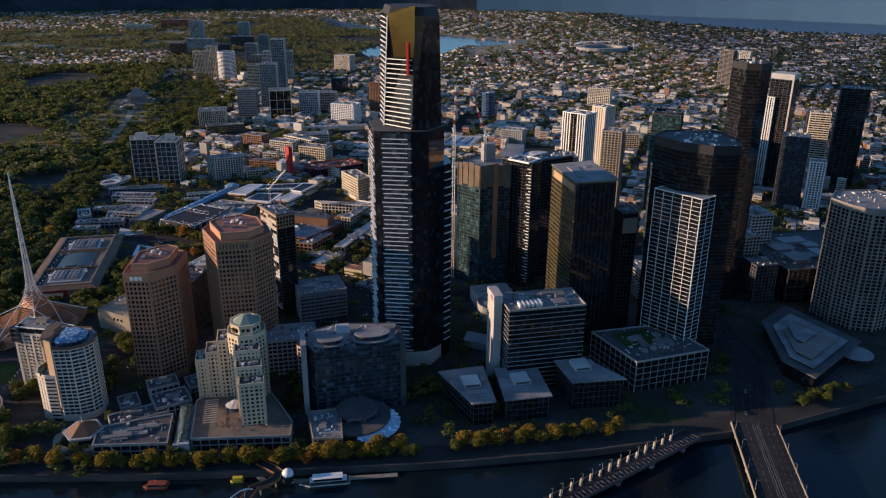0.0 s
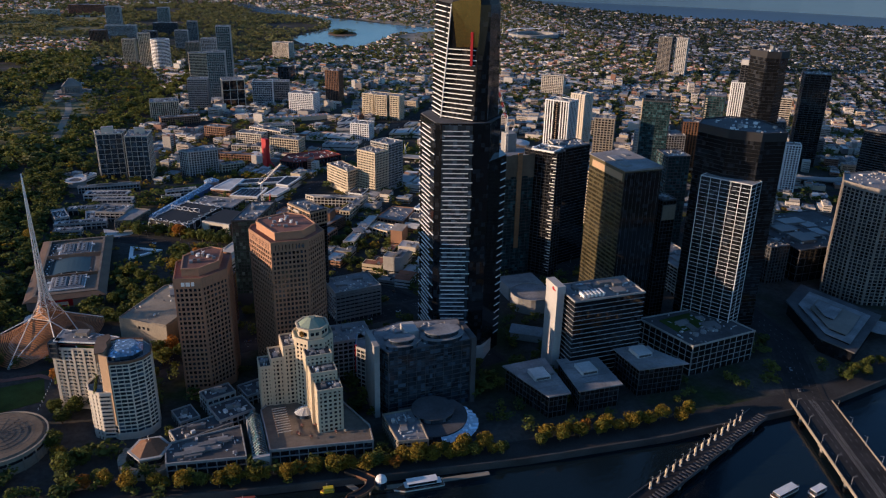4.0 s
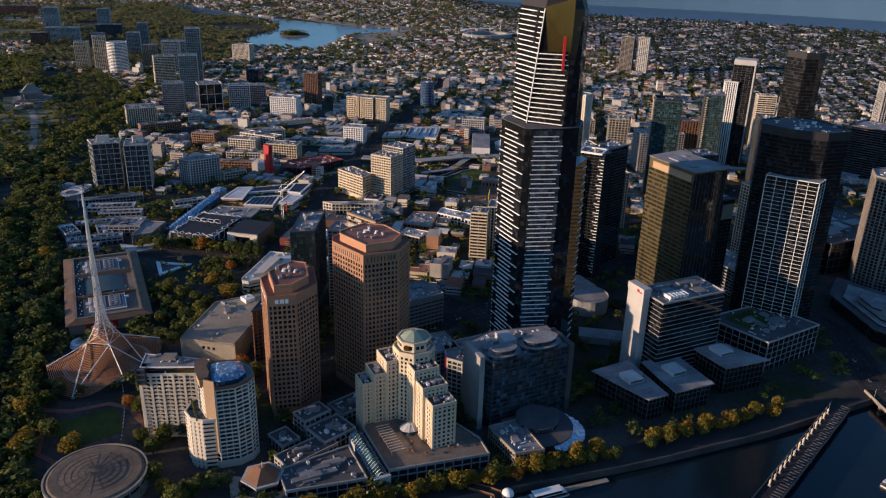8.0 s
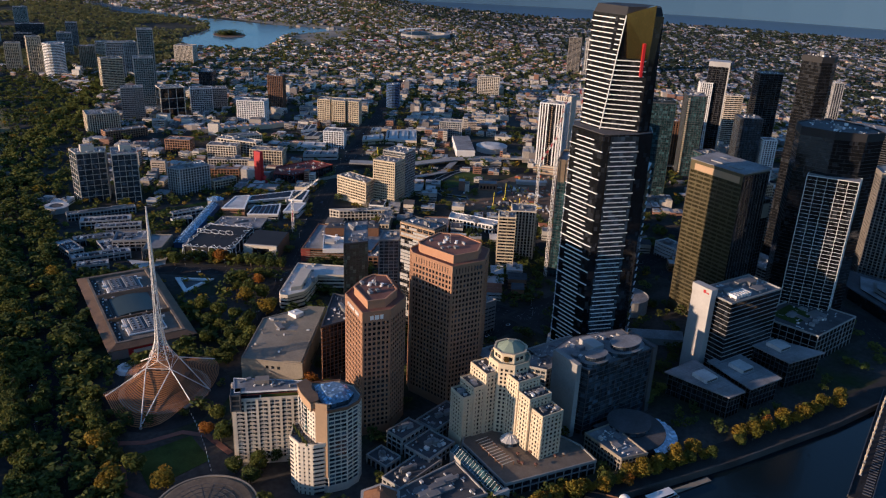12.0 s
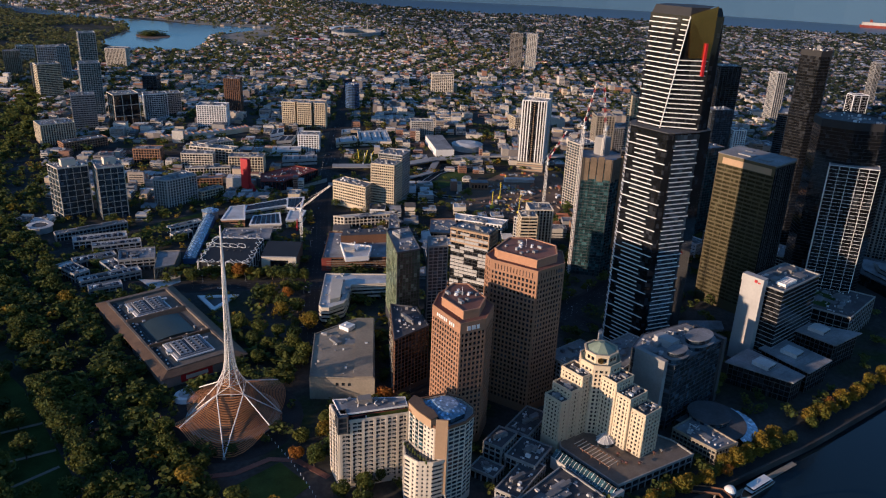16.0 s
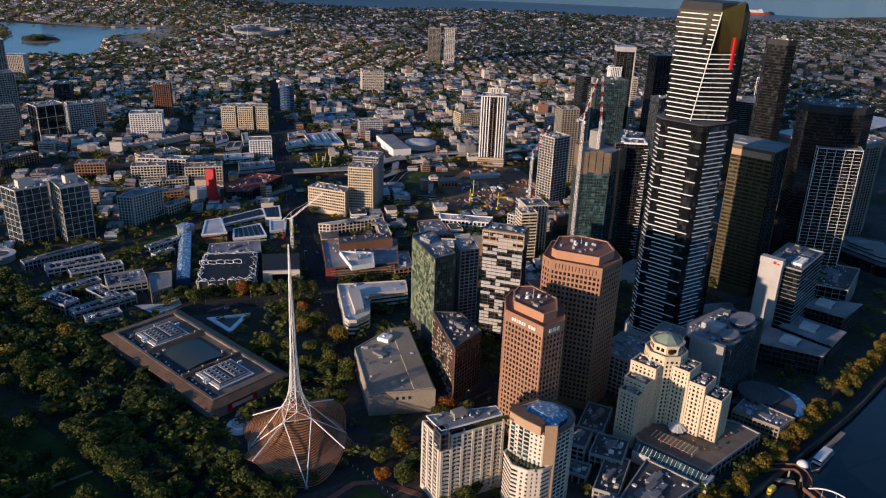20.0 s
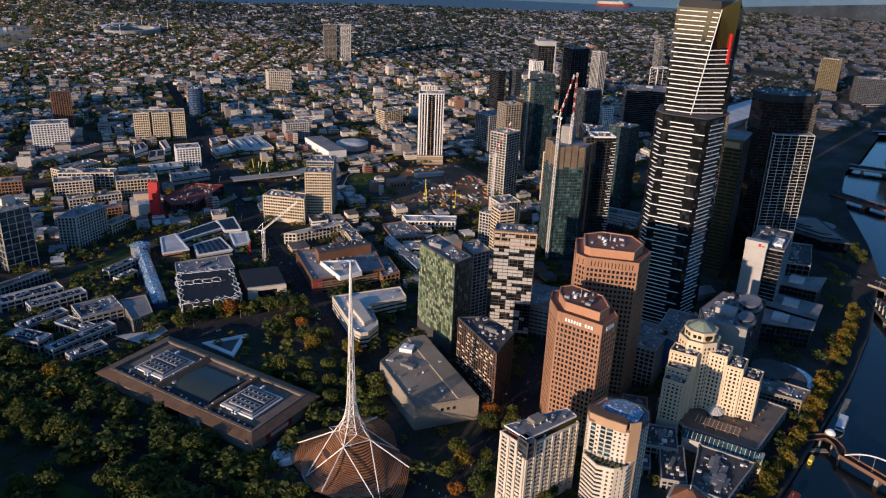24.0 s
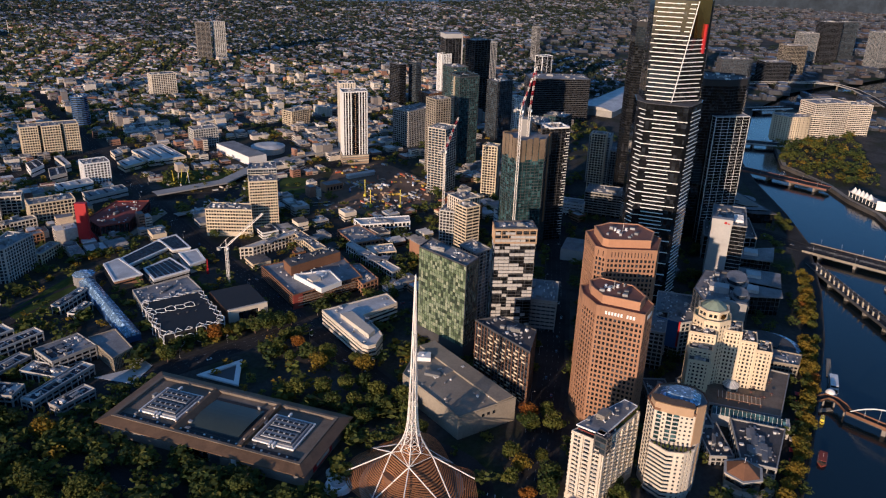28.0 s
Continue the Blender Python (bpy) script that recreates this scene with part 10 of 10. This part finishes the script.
for k, (d0, d1) in enumerate(((1500, 2300), (2300, 3300), (3300, 5400))):
    hx, hy, ha, hw_, hd, hg = [], [], [], [], [], []
    for (cx, cy), da in zip(DIST, DANG):
        cu, cv = nrg.uniform(9, 12) * (1, 1.2, 1.8)[k], nrg.uniform(13, 18) * (1, 1.2, 1.6)[k]
        m_ = int(750 / cu)
        I, J = np.meshgrid(np.arange(-m_, m_), np.arange(-int(750 / cv), int(750 / cv)))
        I, J = I.ravel(), J.ravel()
        su, sv = int(nrg.integers(8, 14)), int(nrg.integers(3, 6))
        U, V_ = I * cu + nrg.normal(0, 1.6, len(I)), J * cv + nrg.normal(0, 2.0, len(I))
        c_, s_ = math.cos(radians(da)), math.sin(radians(da))
        X, Y = U * c_ - V_ * s_ + cx, U * s_ + V_ * c_ + cy
        D_ = np.hypot(X + 300, Y - 300)
        ok = (D_ >= d0) & (D_ < d1) & in_view(X, Y) & (X > -1900) & (Y > 100)
        if ok.sum() < 5:
            continue
        X, Y, I, J = X[ok], Y[ok], I[ok], J[ok]
        near = ((X[:, None] - DIST[None, :, 0]) ** 2 + (Y[:, None] - DIST[None, :, 1]) ** 2).min(1)
        ok = near > (X - cx) ** 2 + (Y - cy) ** 2 - 1
        ok &= ~((X > 1750) & (Y < 1150 - (X - 1750) * 0.05)) & ~((X > 1060) & (Y < 680))
        X, Y, I, J = X[ok], Y[ok], I[ok], J[ok]
        if len(X) == 0:
            continue
        bad = blocked(X, Y, 7)
        for p in PARKS:
            bad |= poly_mask(X, Y, p)
        X, Y, I, J = X[~bad], Y[~bad], I[~bad], J[~bad]
        street = (I % su == 0) | (J % sv == 0)
        g0 = nrg.uniform(0.22, 0.5)
        green = nrg.random(len(X)) < g0 + 0.2 * np.sin(X * 0.011 + 0.5 * np.sin(Y * 0.007)) * np.cos(Y * 0.012)
        hs = ~street & ~green
        n = int(hs.sum())
        hx.append(X[hs]), hy.append(Y[hs])
        ha.append(np.full(n, radians(da)) + np.where(nrg.random(n) < 0.3, 0, np.pi / 2) + nrg.normal(0, 0.03, n))
        hw_.append(nrg.uniform(0.55, 0.95, n) * cv), hd.append(nrg.uniform(0.5, 0.85, n) * cu), hg.append(np.full(n, nrg.uniform(0.15, 0.6)))
        tk = green | (street & (nrg.random(len(X)) < 0.55))
        tx.append(X[tk]), ty.append(Y[tk]), th.append(nrg.uniform(7, 14, tk.sum()) * (1, 1.1, 1.3)[k])
        extra = nrg.random(len(X)) < 0.38
        tx.append(X[extra] + nrg.uniform(-7, 7, extra.sum())), ty.append(Y[extra] + nrg.uniform(-7, 7, extra.sum())), th.append(nrg.uniform(5, 9, extra.sum()) * (1, 1.1, 1.3)[k])
    hx, hy, ha, hw_, hd, hg = (np.concatenate(q) for q in (hx, hy, ha, hw_, hd, hg))
    n = len(hx)
    flat = nrg.random(n) < hg
    hh_, hr = nrg.uniform(3, 6.5, n), np.where(flat, 0.15, nrg.uniform(1.0, 2.3, n))
    # beyond this line houses take the shade-coloured copies
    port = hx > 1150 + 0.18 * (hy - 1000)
    for sel_, walls_, roofs_, tx_ in ((~port, WALLS, ROOFS, "rows of low suburban houses with tiled and iron roofs"), (port, PORT_SHADE_WALLS, PORT_SHADE_ROOFS, "rows of low houses toward the port, coloured as in blue shade")):
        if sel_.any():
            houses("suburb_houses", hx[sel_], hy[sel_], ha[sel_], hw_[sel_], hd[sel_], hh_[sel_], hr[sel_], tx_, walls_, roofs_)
# larger shops, schools and works among the houses
n = 420
X, Y = nrg.uniform(-300, 3000, n), nrg.uniform(1000, 4200, n)
D_ = np.hypot(X + 300, Y - 300)
ok = (D_ > 1500) & (D_ < 4000) & in_view(X, Y) & ~blocked(X, Y, 14) & ~((X > 1750) & (Y < 1150))
for p in PARKS:
    ok &= ~poly_mask(X, Y, p)
X, Y = X[ok], Y[ok]
n = len(X)
city_sheds("suburb_halls", X, Y, np.full(n, radians(55)) + nrg.choice([0, math.pi / 2], n), nrg.uniform(18, 46, n), nrg.uniform(12, 26, n), nrg.choice([5, 6, 7, 8, 11], n).astype(float), "pale flat-roofed halls and shops among the suburban houses", CITY_ROOF)
# works and sheds toward the docks
I, J = np.meshgrid(np.arange(-30, 70), np.arange(-40, 45))
U, V_ = I.ravel() * 62.0 + nrg.uniform(-16, 16, I.size), J.ravel() * 46.0 + nrg.uniform(-12, 12, I.size)
da = radians(20)
X, Y = U * math.cos(da) - V_ * math.sin(da) + 1800, U * math.sin(da) + V_ * math.cos(da) + 800
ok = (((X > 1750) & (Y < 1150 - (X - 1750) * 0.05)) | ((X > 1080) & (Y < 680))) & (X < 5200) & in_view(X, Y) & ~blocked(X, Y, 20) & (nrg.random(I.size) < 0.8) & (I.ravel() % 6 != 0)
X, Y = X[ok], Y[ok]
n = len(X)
city_sheds("works_sheds", X, Y, np.full(n, da) + nrg.choice([0, math.pi / 2], n) + nrg.normal(0, 0.05, n), nrg.uniform(18, 60, n), nrg.uniform(14, 42, n), nrg.uniform(5, 11, n), "wide flat works and warehouse roofs near the docks, coloured as in blue shade", YARD_SHADE_ROOF, wall=YARD_SHADE_WALL)
X, Y = nrg.uniform(1500, 4200, 5000), nrg.uniform(200, 1300, 5000)
ok = in_view(X, Y) & ~blocked(X, Y, 5) & (np.sin(X * 0.008) * np.sin(Y * 0.011 + 1) > -0.1) & (Y < 1300)
tx.append(X[ok]), ty.append(Y[ok]), th.append(nrg.uniform(7, 13, ok.sum()))
tx, ty, th = np.concatenate(tx), np.concatenate(ty), np.concatenate(th)
s_ = nrg.random(len(tx))
# trees past the same line get the shade-coloured leaves
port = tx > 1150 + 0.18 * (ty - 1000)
tree_stuff("suburb_trees", np.stack([tx, ty], 1)[port], th[port], "leafportshade", "trees among the houses toward the port, coloured as in shade", 6, 0.56, 4)
tx, ty, th, s_ = tx[~port], ty[~port], th[~port], s_[~port]
tree_stuff("suburb_trees", np.stack([tx, ty], 1)[s_ < 0.88], th[s_ < 0.88], "leaffar", "dark street trees among the suburban houses", 6, 0.56)
tree_stuff("suburb_trees", np.stack([tx, ty], 1)[(s_ >= 0.88) & (s_ < 0.975)], th[(s_ >= 0.88) & (s_ < 0.975)], "leaf", "green street trees among the suburban houses", 8, 0.5, 5)
tree_stuff("suburb_trees", np.stack([tx, ty], 1)[s_ >= 0.975], th[s_ >= 0.975], "leafgold", "yellowing street trees among the suburban houses", 8, 0.5, 8)
# parkland round the lake, its island and shores
X, Y = nrg.uniform(-340, 1080, 9000), nrg.uniform(2250, 4200, 9000)
ok = (poly_mask(X, Y, PARKS[0]) | poly_mask(X, Y, PARKS[1])) & ~poly_mask(X, Y, LAKE)
ok &= (np.sin(X * 0.013) + np.sin(Y * 0.011 + X * 0.004)) > -1.2
ok &= (X < 500) | (nrg.random(9000) < 0.25)
tree_stuff("lake_park_trees", np.stack([X, Y], 1)[ok], nrg.uniform(10, 19, ok.sum()), "leafsunlit", "trees of the lake park", 16, 0.34)
isl = thing("lake_island", 505, 2895, 0.4, "small wooded island in the lake", "island")
part("island_shore", prism(ngon(0, 0, 52, 18, 0, 1.4), -0.2, 0.8), M["dirt"], isl)
v, f = crown_arrays(77, 900, 0.09, lobes=14)
part("island_wood", quick_mesh("island_wood", v * np.array([52, 72, 9]) + np.array([0, 0, 8]), f, [M["leafdark"]]), None, isl)
setting("lake_park_grass", prism([(640, 2560), (760, 2650), (1010, 2910), (1050, 3040), (820, 3290), (640, 3540), (780, 3180), (970, 2975), (690, 2828)], -0.1, 0.3), M["gravel"], "dry pale grass beside the lake", "ground")

# mid distance street and block trees
n_ = 16000
X, Y = nrg.uniform(-290, 1500, n_), nrg.uniform(690, 2250, n_)
ok = in_view(X, Y) & (Y - X * 0.5 > 330) & (np.hypot(X + 300, Y - 300) < 1900)
ok &= (nrg.random(n_) < 0.30 + 0.30 * np.sin(X * 0.017 + np.sin(Y * 0.011)) * np.sin(Y * 0.019)) | poly_mask(X, Y, PARKS[4]) | ((X < 0) & (Y < 1170) & (nrg.random(n_) < 0.75))
X, Y = X[ok], Y[ok]
ok = ~blocked(X, Y, 3) & (np.hypot(X + 160, Y - 901) > 32)
lx, ly = np.array([q[0] for q in low]), np.array([q[1] for q in low])
for i in np.where(ok)[0]:
    if ((lx - X[i]) ** 2 + (ly - Y[i]) ** 2).min() < 110:
        ok[i] = False
Pm = np.stack([X, Y], 1)[ok]
sm = nrg.random(len(Pm))
tree_stuff("street_trees", Pm[sm < 0.55], nrg.uniform(8, 15, (sm < 0.55).sum()), "leafdark", "dark street trees between city blocks", 28, 0.27)
tree_stuff("street_trees", Pm[(sm >= 0.55) & (sm < 0.88)], nrg.uniform(8, 14, ((sm >= 0.55) & (sm < 0.88)).sum()), "leaf", "green street trees between city blocks", 28, 0.27, 5)
tree_stuff("street_trees", Pm[sm >= 0.88], nrg.uniform(6, 11, (sm >= 0.88).sum()), "leafgold", "yellowing street trees between city blocks", 28, 0.27, 8)
# planting between the riverside towers and round the museum
n_ = 2600
X, Y = nrg.uniform(-310, 420, n_), nrg.uniform(455, 960, n_)
ok = ~blocked(X, Y, 4) & ~poly_mask(X, Y, rect(-285, 520, -190, 668)) & (np.hypot(X + 160, Y - 900) > 34) & (np.hypot(X + 149, Y - 849) > 12)
ok &= (nrg.random(n_) < 0.55) | (X < -190)
ok &= ~poly_mask(X, Y, [(-188, 690), (-140, 690), (-92, 770), (-80, 860), (-120, 930), (-188, 930)]) | (nrg.random(n_) < 0.12)
Pn = np.stack([X, Y], 1)[ok]
sm = nrg.random(len(Pn))
tree_stuff("planting", Pn[sm < 0.6], nrg.uniform(8, 14, (sm < 0.6).sum()), "leafdark", "dark trees planted between the towers", 90, 0.16)
tree_stuff("planting", Pn[sm >= 0.6], nrg.uniform(8, 13, (sm >= 0.6).sum()), "leaf", "green trees planted between the towers", 90, 0.16, 6)
n_ = 420
X, Y = nrg.uniform(640, 1010, n_), nrg.uniform(270, 440, n_)
ok = ~blocked(X, Y, 4, False) & (Y > 300)
sm = nrg.random(n_)
for lo_, hi_, kd_, tx_ in ((0, 0.4, "leafdark", "dark green"), (0.4, 0.75, "leaf", "green"), (0.75, 1.1, "leafgold", "yellowing")):
    m_ = ok & (sm >= lo_) & (sm < hi_)
    tree_stuff("river_park_trees", np.stack([X, Y], 1)[m_], nrg.uniform(6, 17, m_.sum()), kd_, tx_ + " trees of the park on the far bank", 60, 0.17)


# ---- cars and street lamps ----
CAR = per_object("car paint", [(0.6, 0.6, 0.6), (0.03, 0.03, 0.035), (0.3, 0.31, 0.33), (0.65, 0.64, 0.62), (0.25, 0.02, 0.02), (0.04, 0.07, 0.16), (0.12, 0.12, 0.13)], 0.35, 0.1)
car_body = mesh_of("body", *joined(prism([(-2.2, -0.9), (2.2, -0.9), (2.2, 0.9), (-2.2, 0.9)], 0.3, 0.95, [(-2.15, -0.85), (2.1, -0.85), (2.1, 0.85), (-2.15, 0.85)])), CAR)
car_cabin = mesh_of("cabin", *prism(rect(-1.5, -0.82, 1.0, 0.82), 0.95, 1.5, rect(-1.1, -0.65, 0.5, 0.65)), M["glass"])
car_wheel = mesh_of("wheel", *beam((0, -0.1, 0.32), (0, 0.1, 0.32), 0.32, 8), M["darkcon"])
n_car = 0
for nm_, line, hw_ in ROADS[:6]:
    for p, q in zip(line, line[1:]):
        e = Vector(q) - Vector(p)
        for k in range(int(e.length / 34)):
            if n_car > 55 or r_.random() < 0.4:
                continue
            s_ = r_.choice((-0.62, -0.3, 0.3, 0.62))
            c = Vector(p) + e * ((k + r_.random() * 0.7) / max(1, int(e.length / 34))) + Vector((-e.y, e.x)).normalized() * hw_ * s_
            if c.y > 1500 or inside(c.x, c.y, RIVER):
                continue
            n_car += 1
            t = thing("car", c.x, c.y, 0.07, "parked car on the dark asphalt road", "car", "cars on the roads", a=math.degrees(math.atan2(e.y, e.x)))
            part("body", car_body, None, t)
            part("cabin", car_cabin, None, t)
            for wx in (-1.4, 1.4):
                for wy in (-0.85, 0.85):
                    part("wheel", car_wheel, None, t, at=(wx, wy, 0))
lamp_pole = mesh_of("pole", *joined(beam((0, 0, 0), (0, 0, 8.5), 0.11, 5, 0.07), beam((0, 0, 8.4), (1.8, 0, 8.8), 0.06, 4)), M["rail"])
lamp_head = mesh_of("lamp_head", *box(1.5, -0.18, 8.7, 2.5, 0.18, 8.9), M["white"])
n_lamp = 0
for nm_, line, hw_ in ROADS[:4]:
    for p, q in zip(line, line[1:]):
        e = Vector(q) - Vector(p)
        for k in range(int(e.length / 42)):
            c = Vector(p) + e.normalized() * (k * 42 + 10) + Vector((-e.y, e.x)).normalized() * (hw_ + 1.5)
            if c.y > 1300 or inside(c.x, c.y, RIVER) or any(inside(c.x, c.y, tp_) for tp_ in TAKEN) or n_lamp > 60:
                continue
            n_lamp += 1
            t = thing("street_lamp", c.x, c.y, 0.1, "tall grey street lamp on the footway", "street lamp", "street lamps", a=math.degrees(math.atan2(e.y, e.x)) - 90)
            part("pole", lamp_pole, None, t)
            part("lamp_head", lamp_head, None, t)
print("objects", len(bpy.data.objects), "low", len(low), "trees", tree_count, "far", len(tx))
